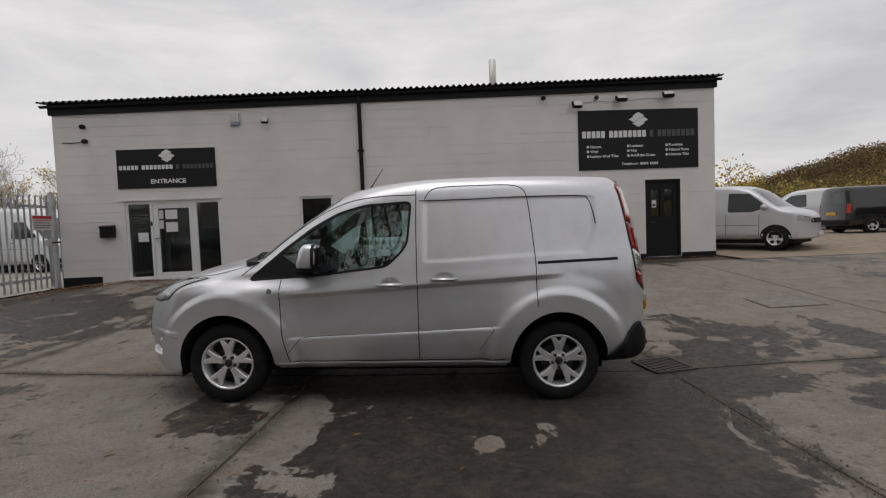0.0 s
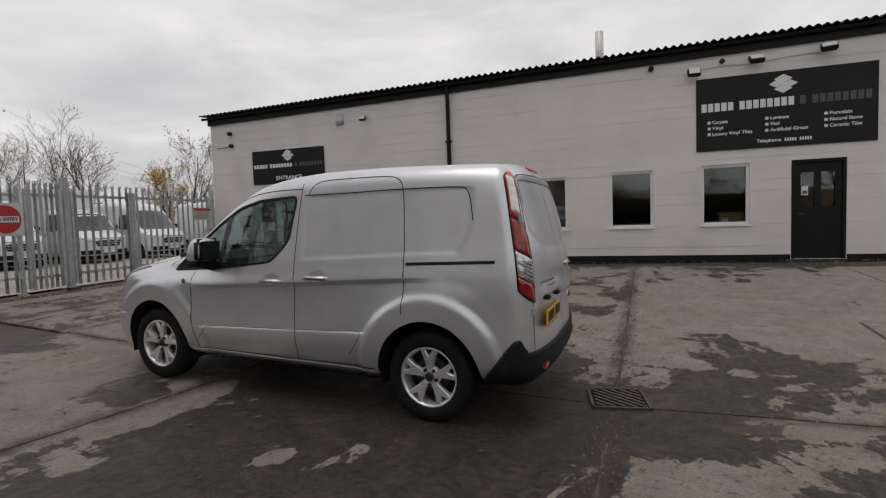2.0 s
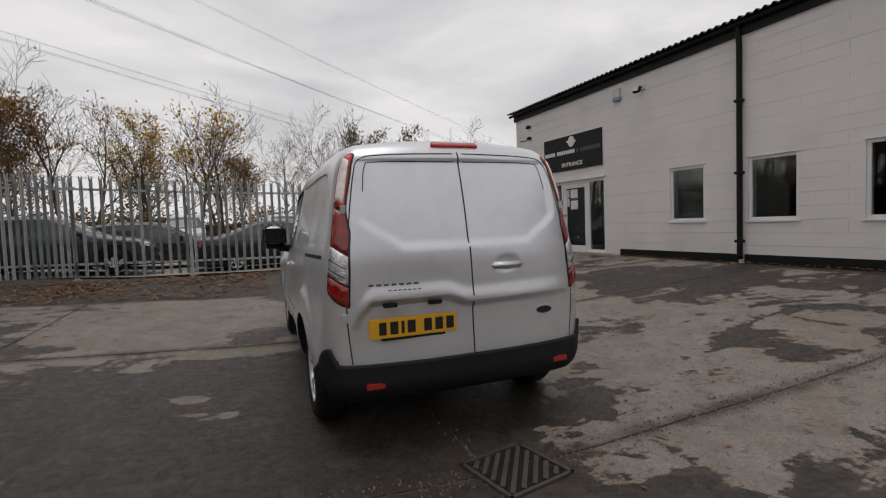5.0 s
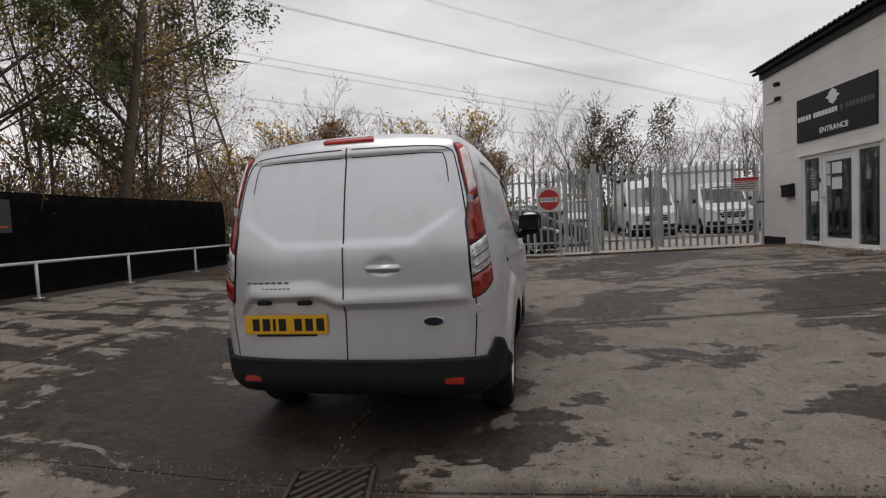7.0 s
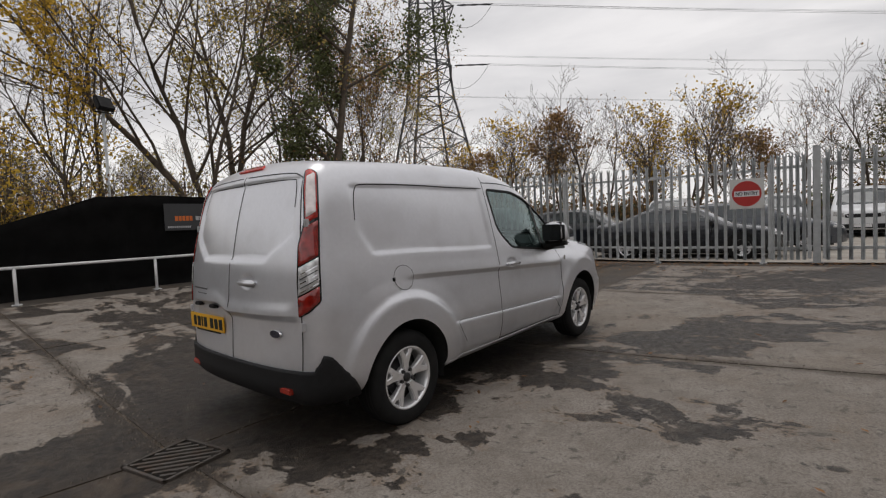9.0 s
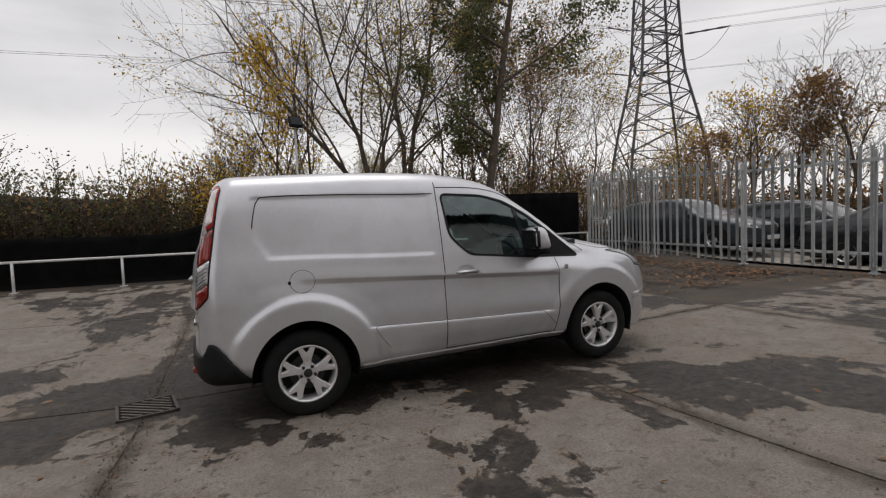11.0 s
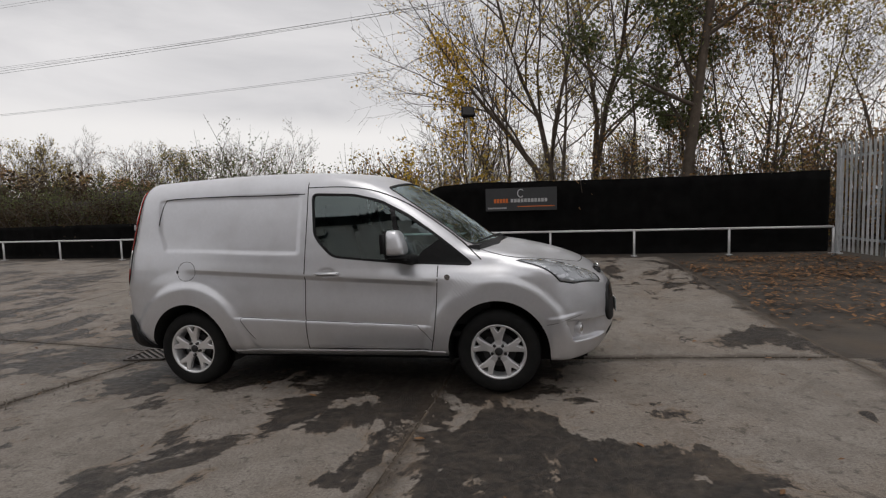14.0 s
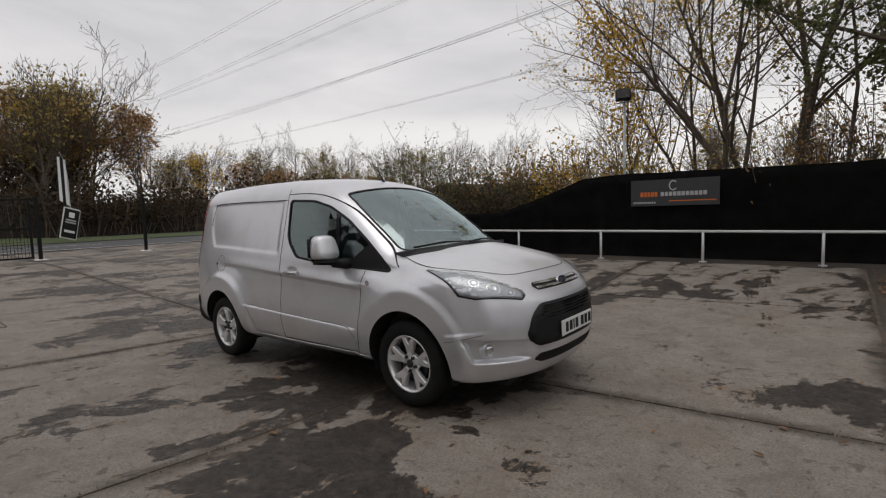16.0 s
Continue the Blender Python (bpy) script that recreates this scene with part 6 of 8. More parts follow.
def rail_bar(parent, a, b, z, dy=0.03, name="rail", t=0.045):
    za, zb = fence_at(a)[1], fence_at(b)[1]
    bm = box(a, b, dy - 0.004, dy + 0.035, 0, t)
    for v in bm.verts:
        v.co.z += z + (za if v.co.x < (a + b) / 2 else zb)
    return part(name, bm, M_GALV, parent)


def fence_post(parent, s, h, w=0.07, dy=0.08):
    z = fence_at(s)[1]
    p = part("post", box(s - w / 2, s + w / 2, dy - w / 2, dy + w / 2, z - 0.1, z + h, 0.006), M_GALV, parent)
    part("post_foot", box(s - w, s + w, dy - w, dy + w, z - 0.02, z + 0.012), M_GALV, p)
    return p


s = 0.10
while s < 8.6:
    pale(fence, s, fence_at(s)[1] + 0.07)
    s += 0.175 if s > 2.1 else 0.115
for a, b in ((0, 2.15), (2.15, 4.35), (4.35, 6.55), (6.55, 8.62)):
    rail_bar(fence, a, b, 0.32)
    rail_bar(fence, a, b, 1.92)
for q in (0.0, 2.15, 4.35, 6.55, 8.62):
    fence_post(fence, q, 2.12)
for q in (2.15, 6.55):
    part("fishplate", box(q - 0.10, q + 0.10, -0.03, -0.02, fence_at(q)[1] + 1.91, fence_at(q)[1] + 1.98), M_GALV, fence)


def gate(s0, s1, label, posts, step=0.175, dense=False):
    g = thing("palisade_gate", Matrix.Translation(FENCE_O) @ pose(0, 0, 0, 0, 0, FENCE_A), label, "gate", "palisade gates")
    s = s0 + 0.09
    while s < s1 - 0.04:
        pale(g, s, fence_at(s)[1] + 0.08, 0.0)
        s += step
    for z in (0.28, 1.93):
        rail_bar(g, s0, s1, z, 0.03, "gate_rail", 0.06)
    for q in posts:
        zq = fence_at(q)[1]
        part("gate_stile", box(q - 0.03, q + 0.03, 0.01, 0.07, zq + 0.1, zq + 2.08, 0.004), M_GALV, g)
    return g


g1 = gate(8.70, 9.44, "narrow closed palisade gate leaf", (8.74, 9.40), 0.105)
g2 = gate(9.60, 11.0, "closed palisade gate leaf", (9.64, 10.97))
g3 = gate(11.10, 13.58, "closed palisade gate leaf with slide bolt", (11.13, 13.55))
part("drop_bolt", box(11.0, 11.05, -0.05, -0.01, fence_at(11)[1] + 0.02, fence_at(11)[1] + 0.7, 0.006), M_GALV, g2)
part("lock_box", box(13.36, 13.58, -0.04, 0.04, 1.30, 1.44, 0.01), M_GALV, g3)
part("bolt_bar", box(13.50, 13.78, -0.06, -0.042, 1.35, 1.39, 0.005), M_DARKMETAL, g3)
for q, w, h in ((9.52, 0.12, 2.32), (11.05, 0.05, 2.18), (13.72, 0.11, 2.28), (14.08, 0.06, 2.2)):
    z = fence_at(q)[1]
    gp = thing("gate_post", Matrix.Translation(FENCE_O) @ pose(0, 0, 0, 0, 0, FENCE_A), "square galvanised gate post", "post", "gate posts")
    part("post_tube", box(q - w / 2, q + w / 2, 0.0, w, z - 0.1, z + h, 0.008), M_GALV, gp)
    part("post_cap", box(q - w / 2 - 0.006, q + w / 2 + 0.006, -0.006, w + 0.006, z + h, z + h + 0.02, 0.004), M_GALV, gp)
    part("base_plate", box(q - w * 0.9, q + w * 0.9, -0.08, w + 0.06, z - 0.02, z + 0.02), M_DARKMETAL, gp)
for k in range(2):
    pale(fence, 13.86 + 0.12 * k, fence_at(14)[1] + 0.07)


def on_fence(s, z, dy=-0.035):
    return Matrix.Translation(FENCE_O) @ pose(0, 0, 0, 0, 0, FENCE_A) @ Matrix.Translation((s, dy, z))


# the sign faces the yard (-y of the fence's own frame)
ne = thing("no_entry_sign", on_fence(8.34, 1.70), "square white no entry sign with red disc", "sign")
part("sign_plate", box(-0.31, 0.31, 0, 0.006, -0.315, 0.315, 0.002), M_WHITESIGN, ne)
part("disc", prism([(0.265 * math.cos(a), 0.265 * math.sin(a)) for a in [2 * math.pi * i / 40 for i in range(40)]], -0.003, -0.0005), M_REDSIGN, ne, "red disc")
part("white_bar", box(-0.225, 0.225, -0.005, -0.003, -0.058, 0.058), M_WHITE, ne)
lettering("NO ENTRY", 0.095, M_GAP, ne, Matrix.Translation((0, -0.0065, 0)), 0.40, 0.003)
nt_ = thing("notice_sign", on_fence(13.25, 1.83), "small white notice with red heading", "sign")
part("sign_plate", box(-0.31, 0.31, 0, 0.005, -0.17, 0.17, 0.002), M_WHITESIGN, nt_)
part("heading_band", box(-0.30, 0.30, -0.003, -0.0005, 0.09, 0.16), M_REDSIGN, nt_)
for k in range(4):
    part("text_bar", box(-0.27, 0.26 - 0.05 * (k % 2), -0.003, -0.0005, 0.045 - 0.055 * k, 0.065 - 0.055 * k), M_GREYPRINT if k else M_REDSIGN, nt_)

# white knee rail
POSTS = [-7.44, -5.5, -3.59, -1.78, 0.2, 2.22, 4.0, 5.75, 7.75, 9.9, 12.0, 14.05, 16.0, 17.9]
rail = thing("knee_rail", Matrix.Identity(4), "white painted steel tube rail on posts", "rail")
for x in POSTS:
    z = gz(x, -6.9)
    p = part("rail_post", tube([(x, -6.9, z - 0.05), (x, -6.9, 0.935)], 0.024, 10), M_RAIL, rail, smooth=True)
    part("foot_plate", box(x - 0.06, x + 0.06, -6.96, -6.84, z - 0.004, z + 0.010), M_RAIL, p)
for a, b in zip(POSTS, POSTS[1:]):
    part("top_rail", tube([(a, -6.9, 0.945), (b, -6.9, 0.945)], 0.025, 10), M_RAIL, rail, smooth=True)


# black mesh screen
def net_top(x):
    return float(np.interp(x, [-7.7, -3.5, 0.0, 0.9, 1.5, 2.2, 3.0, 3.6, 8.0, 17.9], [2.14, 2.12, 2.17, 2.12, 1.90, 1.66, 1.42, 1.36, 1.40, 1.35]))


bm = bmesh.new()
rows = []
n = 420
for i in range(n + 1):
    x = -7.7 + 25.6 * i / n
    t = net_top(x) + 0.012 * noise.noise((x * 1.7, 0, 5))
    b = gz(x, -7.6) - 0.03
    col = []
    for k in range(9):
        f = k / 8
        fold = 0.020 * math.sin(x * 17 + 2 * noise.noise((x * 0.8, 1, 0))) * (0.3 + f * (1 - f) * 2) + 0.05 * noise.noise((x * 0.9, f * 2, 7))
        col.append(bm.verts.new((x, -7.62 + fold, b + (t - b) * f)))
    rows.append(col)
for a, c in zip(rows, rows[1:]):
    for k in range(8):
        bm.faces.new((a[k], c[k], c[k + 1], a[k + 1]))
bmesh.ops.solidify(bm, geom=bm.faces[:], thickness=0.012)
net = thing("mesh_screen", Matrix.Identity(4), "black woven screening mesh hung along the yard edge", "screen")
part("netting", bm, M_NET, net, smooth=True)
for x in [-7.6, -5.6, -3.6, -1.6, 0.4, 2.0, 3.6, 6.0, 8.5, 11, 13.5, 16, 17.8]:
    z = gz(x, -7.72)
    part("screen_post", tube([(x, -7.74, z - 0.1), (x, -7.74, net_top(x) - 0.02)], 0.035, 8), M_BLACKPAINT, net)
cs = thing("banner_sign", Matrix.Translation((-1.095, -7.52, 1.725)) @ pose(0, 0, 0, 0, 0, 180), "dark banner with orange and grey trade name", "sign")
part("banner", box(-0.855, 0.855, 0, 0.01, -0.275, 0.275, 0.002), mat("banner_grey", (0.035, 0.036, 0.038), 0.5, var=0.1), cs)
ring = [(-0.0 + 0.085 * math.cos(a), 0.145 + 0.105 * math.sin(a)) for a in [math.radians(40 + 280 * i / 24) for i in range(25)]]
arc = bmesh.new()
inner = [(x * 0.72, 0.145 + (z - 0.145) * 0.78) for x, z in ring]
for (a, b, c, d) in zip(ring, ring[1:], inner[1:], inner):
    vs = [arc.verts.new((p[0], -0.003, p[1])) for p in (a, b, c, d)]
    arc.faces.new(vs)
part("logo_arc", arc, M_GALV, cs)
M_GREYTEXT = mat("pale_grey_print", (0.42, 0.42, 0.42), 0.5)
letter_blocks(-0.66, -0.30, -0.03, 0.10, (5,), -0.001, cs, M_ORANGE)
letter_blocks(-0.25, 0.64, -0.03, 0.085, (11,), -0.001, cs, M_GREYTEXT)
part("underline", box(-0.08, 0.80, -0.003, -0.0005, -0.185, -0.165), M_ORANGE, cs)
for k in range(11):
    part("number_bar", box(-0.80 + k * 0.042, -0.77 + k * 0.042, -0.003, -0.0005, -0.225, -0.185), M_GREYTEXT, cs)

# flood lamp on its pole
fl = thing("pole_floodlight", Matrix.Translation((0.33, -8.8, gz(0.33, -8.8) - 0.05)), "black floodlight on a slim grey pole", "floodlight")
part("pole", tube([(0, 0, 0), (0, 0, 3.65)], 0.028, 10), M_GALV, fl, smooth=True)
part("lamp_head", moved(box(-0.17, 0.17, -0.06, 0.06, -0.15, 0.15, 0.02), Matrix.Translation((0, 0.10, 3.78)) @ pose(0, 0, 0, 25, 0, 20)), M_BLACKTRIM, fl)
part("lamp_glass", moved(box(-0.145, 0.145, 0.060, 0.066, -0.12, 0.12), Matrix.Translation((0, 0.10, 3.78)) @ pose(0, 0, 0, 25, 0, 20)), M_DARKMETAL, fl)
part("yoke", tube([(-0.18, 0.10, 3.76), (-0.18, 0.02, 3.62), (0.18, 0.02, 3.62), (0.18, 0.10, 3.76)], 0.012, 6), M_BLACKTRIM, fl)

# drain
gd = thing("drain_grate", Matrix.Translation((2.52, 0.03, gz(2.5, 0) + 0.014)) @ pose(0, 0, 0, 0, 0, 12), "rusty cast iron drain grate set in the concrete", "drain")
M_IRON = mat("cast_iron", (0.10, 0.088, 0.078), 0.5, 0.4, var=0.3, scale=20, bump=0.3, bscale=90, dirt=(0.10, 0.055, 0.03), dscale=9, damt=0.6)
M_PIT = mat("pit_shade_sheet", (0.006, 0.006, 0.006), 0.9)
# thin near-black sheet stands in for the shade of the open pit
part("pit", box(-0.20, 0.20, -0.20, 0.20, -0.010, -0.006), M_PIT, gd)
for a in range(4):
    part("grate_frame", moved(box(-0.212, 0.212, -0.212, -0.190, -0.02, 0.009, 0.002), pose(0, 0, 0, 0, 0, 90 * a)), M_IRON, gd)
for k in range(9):
    x = -0.208 + k * 0.052
    half_len = 0.262 - abs(x) - 0.012
    part("grate_bar", moved(box(x - 0.013, x + 0.013, -half_len, half_len, -0.006, 0.008, 0.0015), pose(0, 0, 0, 0, 0, 45)), M_IRON, gd)


mc = thing("manhole_cover", Matrix.Translation((5.25, 2.4, gz(5.25, 2.4) + 0.002)) @ pose(0, 0, 0, math.degrees(math.atan(gz(5.25, 2.9) - gz(5.25, 1.9))), -math.degrees(math.atan(gz(5.75, 2.4) - gz(4.75, 2.4))), 0), "steel manhole cover set flush in the concrete", "manhole cover")
part("cover_frame", box(-0.40, 0.40, -0.32, 0.32, -0.02, 0.002, 0.002), M_SILT, mc)
part("cover_plate", box(-0.375, 0.375, -0.295, 0.295, -0.01, 0.006, 0.002), mat("cover_concrete", (0.20, 0.18, 0.16), 0.8, var=0.3, scale=8, bump=0.5, bscale=60), mc)

# fallen leaves and grit
def litter(name, count, region, size, material, label, seed, lift=0.004):
    rnd = random.Random(seed)
    vs, fs = [], []
    while len(fs) < count:
        x, y, w = region(rnd)
        if rnd.random() > w:
            continue
        a, s = rnd.uniform(0, 6.28), size * rnd.uniform(0.5, 1.3)
        z = gz(x, y) + lift + rnd.uniform(0, 0.012)
        k = len(vs)
        tilt = rnd.uniform(-0.3, 0.3)
        for dx, dy in ((-1, 0), (-0.2, -0.45), (1, 0), (0.2, 0.5)):
            vs.append((x + s * (dx * math.cos(a) - dy * math.sin(a)), y + s * (dx * math.sin(a) + dy * math.cos(a)), z + s * tilt * dx + 0.15 * s * abs(dy)))
        fs.append((k, k + 1, k + 2, k + 3))
    me = bpy.data.meshes.new(name)
    me.from_pydata(vs, [], fs)
    me.materials.append(material)
    return tagged(new(name, me), label, "leaves", kind="stuff")


M_LEAFLIT = mat("fallen_leaf", (0.19, 0.095, 0.038), 0.8, var=0.3, scale=3, island=0.55)


def fence_strip(r):
    s, d = r.uniform(0, 14), abs(r.gauss(0, 0.9)) + 0.05
    p = FENCE_O + FD * s + Vector((1, 0.11, 0)) * d
    return p.x, p.y, 1.0


def wall_strip(r):
    u, d = r.uniform(BL, BR), abs(r.gauss(0, 0.45)) + 0.05
    p = WALL_M @ Vector((u, -d, 0))
    return p.x, p.y, 1.0 if u < -3.5 else 0.35


def corner_patch(r):
    x, y = r.uniform(-7.3, -4.2), r.uniform(-6.6, -1.0)
    return x, y, max(0.03, 0.6 * noise.noise((x * 0.8, y * 0.8, 2)) + 0.25)


def anywhere(r):
    return r.uniform(-4, 10), r.uniform(-6.5, 7), 1.0


litter("leaf_litter", 1500, fence_strip, 0.045, M_LEAFLIT, "brown fallen leaves along the palisade fence", 1)
litter("leaf_litter", 1500, wall_strip, 0.04, M_LEAFLIT, "brown fallen leaves along the workshop wall", 2)
litter("leaf_litter", 3000, corner_patch, 0.045, M_LEAFLIT, "heaped brown leaves on the bare earth corner", 3)
litter("leaf_litter", 260, anywhere, 0.03, M_LEAFLIT, "scattered wet leaves on the concrete", 4, 0.006)

# ---- entrance side: road, verge, black mesh gate ----
M_ROAD = mat("road_asphalt", (0.060, 0.060, 0.062), 0.7, var=0.2, scale=3, bump=0.4, bscale=80)
M_GRASS = mat("verge_grass", (0.055, 0.075, 0.025), 0.9, var=0.4, scale=8, bump=0.8, bscale=40)
M_GRAVEL = mat("tan_gravel", (0.27, 0.215, 0.16), 0.85, var=0.3, scale=5, bump=0.6, bscale=70, dirt=(0.16, 0.13, 0.10), dscale=0.5, damt=0.6)


def flat_strip(name, x0, x1, y0, y1, dz, m, label, cat):
    xs, ys = spread(x0, x1, 3.0 if x1 - x0 > 15 else 0.7), spread(y0, y1, 3.0 if y1 - y0 > 25 else 0.7)
    return tagged(part(name, sheet(xs, ys, dz), m), label, cat, kind="structure")


road = flat_strip("road", 18.6, 25.5, -120, 60, 0.02, M_ROAD, "grey asphalt road beyond the yard entrance", "road")
for k in range(12):
    y = -60 + k * 8
    part("lane_marking", sheet([22.0, 22.12], spread(y, y + 4, 1.0), 0.026), M_WHITE, road)
part("edge_line", sheet([18.85, 18.97], spread(-60, 40, 3.0), 0.026), M_WHITE, road)
flat_strip("verge", 25.6, 33.0, -120, 60, 0.05, M_GRASS, "green grass verge beyond the road", "grass")
flat_strip("compound_floor", -28.0, -9.3, -7.0, 31.0, 0.012, mat("pale_compound_concrete", (0.34, 0.31, 0.27), 0.85, var=0.25, scale=2, bump=0.4, bscale=60, dirt=(0.22, 0.19, 0.16), damt=0.6), "pale concrete floor of the vehicle compound", "ground")
flat_strip("upper_yard", 7.25, 18.5, 6.77, 26.0, 0.006, M_GRAVEL, "tan gravel of the upper yard behind the workshop", "ground")
flat_strip("entrance_apron", 16.12, 18.6, -6.7, 10, 0.0, M_CONC, "pale concrete apron at the yard entrance", "pavement")
for x, y, h in ((15.0, -3.3, 2.0), (14.55, -0.3, 1.9), (16.1, -6.4, 2.0)):
    gp = thing("black_gate_post", Matrix.Translation((x, y, gz(x, y) - 0.05)), "black square steel gate post", "post", "entrance gate posts")
    part("post_tube", box(-0.045, 0.045, -0.045, 0.045, 0, h, 0.006), M_BLACKPAINT, gp)
    part("post_cap", box(-0.052, 0.052, -0.052, 0.052, h, h + 0.02, 0.004), M_BLACKPAINT, gp)
    part("concrete_foot", box(-0.16, 0.16, -0.16, 0.16, 0.0, 0.075, 0.02), M_PLASTER, gp)
eg = thing("mesh_gate", Matrix.Translation((14.55, -0.2, gz(14.5, 0) + 0.06)) @ pose(0, 0, 0, 0, 0, 88), "black welded mesh entrance gate, swung open", "gate")
for a, b, c, d in ((0.05, 0.11, 0, 1.75), (3.0, 3.06, 0, 1.75)):
    part("gate_stile", box(a, b, -0.03, 0.03, c, d, 0.004), M_BLACKPAINT, eg)
for z in (0.0, 0.85, 1.69):
    part("gate_rail", box(0.11, 3.0, -0.025, 0.025, z, z + 0.05, 0.004), M_BLACKPAINT, eg)
for k in range(36):
    x = 0.16 + k * 0.08
    part("mesh_wire", tube([(x, 0, 0.05), (x, 0, 1.69)], 0.005, 4), M_BLACKPAINT, eg)
for k in range(9):
    part("mesh_wire", tube([(0.11, 0.006, 0.15 + k * 0.17), (3.0, 0.006, 0.15 + k * 0.17)], 0.005, 4), M_BLACKPAINT, eg)
ab = thing("pavement_sign", Matrix.Translation((27.2, -4.0, gz(27, -4) + 0.05)) @ pose(0, 0, 0, 0, -14, 115), "dark roadside board with white marks, leaning", "sign")
part("board", box(-0.45, 0.45, -0.03, 0.03, 0.12, 1.75, 0.02), M_WHITESIGN, ab)
for sgn in (-1, 1):
    part("board_face", box(-0.40, 0.40, sgn * 0.032 - 0.002, sgn * 0.032 + 0.002, 0.18, 1.68), M_BLACKPAINT, ab)
    part("board_mark", box(-0.15, 0.15, sgn * 0.037 - 0.002, sgn * 0.037 + 0.002, 1.25, 1.52), M_WHITE, ab)
    for k in range(2):
        part("text_bar", box(-0.28, 0.28, sgn * 0.037 - 0.002, sgn * 0.037 + 0.002, 0.95 + 0.12 * k, 1.02 + 0.12 * k), M_GREYTEXT, ab)
    part("arrow_bar", box(-0.28, 0.28, sgn * 0.037 - 0.002, sgn * 0.037 + 0.002, 0.45, 0.58), M_WHITE, ab)
fg = thing("feather_flag", Matrix.Translation((28.6, -4.6, gz(28, -4))) @ pose(0, 0, 0, 0, 0, 115), "tall white and black feather flag on a pole", "flag")
part("flag_pole", tube([(0, 0, 0), (0, 0, 3.2), (0.1, 0, 4.3), (0.35, 0, 4.75)], 0.022, 6), M_GALV, fg)
for k, m in ((0, M_WHITE), (1, M_BLACKPAINT), (2, M_WHITE)):
    part("flag_cloth", prism([(0.03 + 0.17 * k, 1.9 + 0.1 * k), (0.2 + 0.17 * k, 2.0 + 0.1 * k), (0.17 + 0.16 * k, 4.4 + 0.05 * k), (0.06 + 0.15 * k, 4.35 + 0.08 * k)], -0.006, 0.006), m, fg)


# ---- parked vehicles round about ----
def car_skin(L, W, H, top, nose_round, tail_lean, tumble, zb):
    """A coarse body: a rounded box pushed into a side profile. The nose is at -x."""
    roof = curve_table(top)
    nx, ny, nz, hl, hw, hh, R = 64, 14, 22, L / 2, W / 2, 0.75, 0.14
    bm = bmesh.new()
    cache = {}

    def vert(i, j, k):
        if (i, j, k) in cache:
            return cache[(i, j, k)]
        p = Vector((-hl + L * i / nx, -hw + W * j / ny, -hh + 2 * hh * k / nz))
        q = Vector((max(-hl + R, min(hl - R, p.x)), max(-hw + R, min(hw - R, p.y)), max(-hh + R, min(hh - R, p.z))))
        d = p - q
        if d.length > 1e-9:
            p = q + d.normalized() * R
        a, b, c = p.x / hl, p.y / hw, p.z / hh
        y = b * hw
        f = (c + 1) / 2
        xf = -hl + nose_round * abs(b) ** 2.6
        xr = hl - 0.10 * abs(b) ** 3 - tail_lean * f
        x = xf + (xr - xf) * (a + 1) / 2
        zt = roof(x - 0.12 * y * y) - 0.04 * b * b
        z = zb + (zt - zb) * f
        y *= 1 - tumble * smooth(H * 0.5, H, z) - 0.04 * smooth(0.5, 0.2, z) - 0.10 * smooth(-hl + 0.7, -hl, x)
        cache[(i, j, k)] = bm.verts.new((x, y, z))
        return cache[(i, j, k)]

    for i in range(nx):
        for j in range(ny):
            bm.faces.new((vert(i, j, 0), vert(i, j + 1, 0), vert(i + 1, j + 1, 0), vert(i + 1, j, 0)))
            bm.faces.new((vert(i, j, nz), vert(i + 1, j, nz), vert(i + 1, j + 1, nz), vert(i, j + 1, nz)))
        for k in range(nz):
            bm.faces.new((vert(i, 0, k), vert(i + 1, 0, k), vert(i + 1, 0, k + 1), vert(i, 0, k + 1)))
            bm.faces.new((vert(i, ny, k), vert(i, ny, k + 1), vert(i + 1, ny, k + 1), vert(i + 1, ny, k)))
    for j in range(ny):
        for k in range(nz):
            bm.faces.new((vert(0, j, k), vert(0, j, k + 1), vert(0, j + 1, k + 1), vert(0, j + 1, k)))
            bm.faces.new((vert(nx, j, k), vert(nx, j + 1, k), vert(nx, j + 1, k + 1), vert(nx, j, k + 1)))
    bmesh.ops.recalc_face_normals(bm, faces=bm.faces)
    return bm


M_CARGLASS = mat("dark_car_glass", (0.05, 0.058, 0.062), 0.08, 0.25, var=0.2, scale=2, coat=0.6)


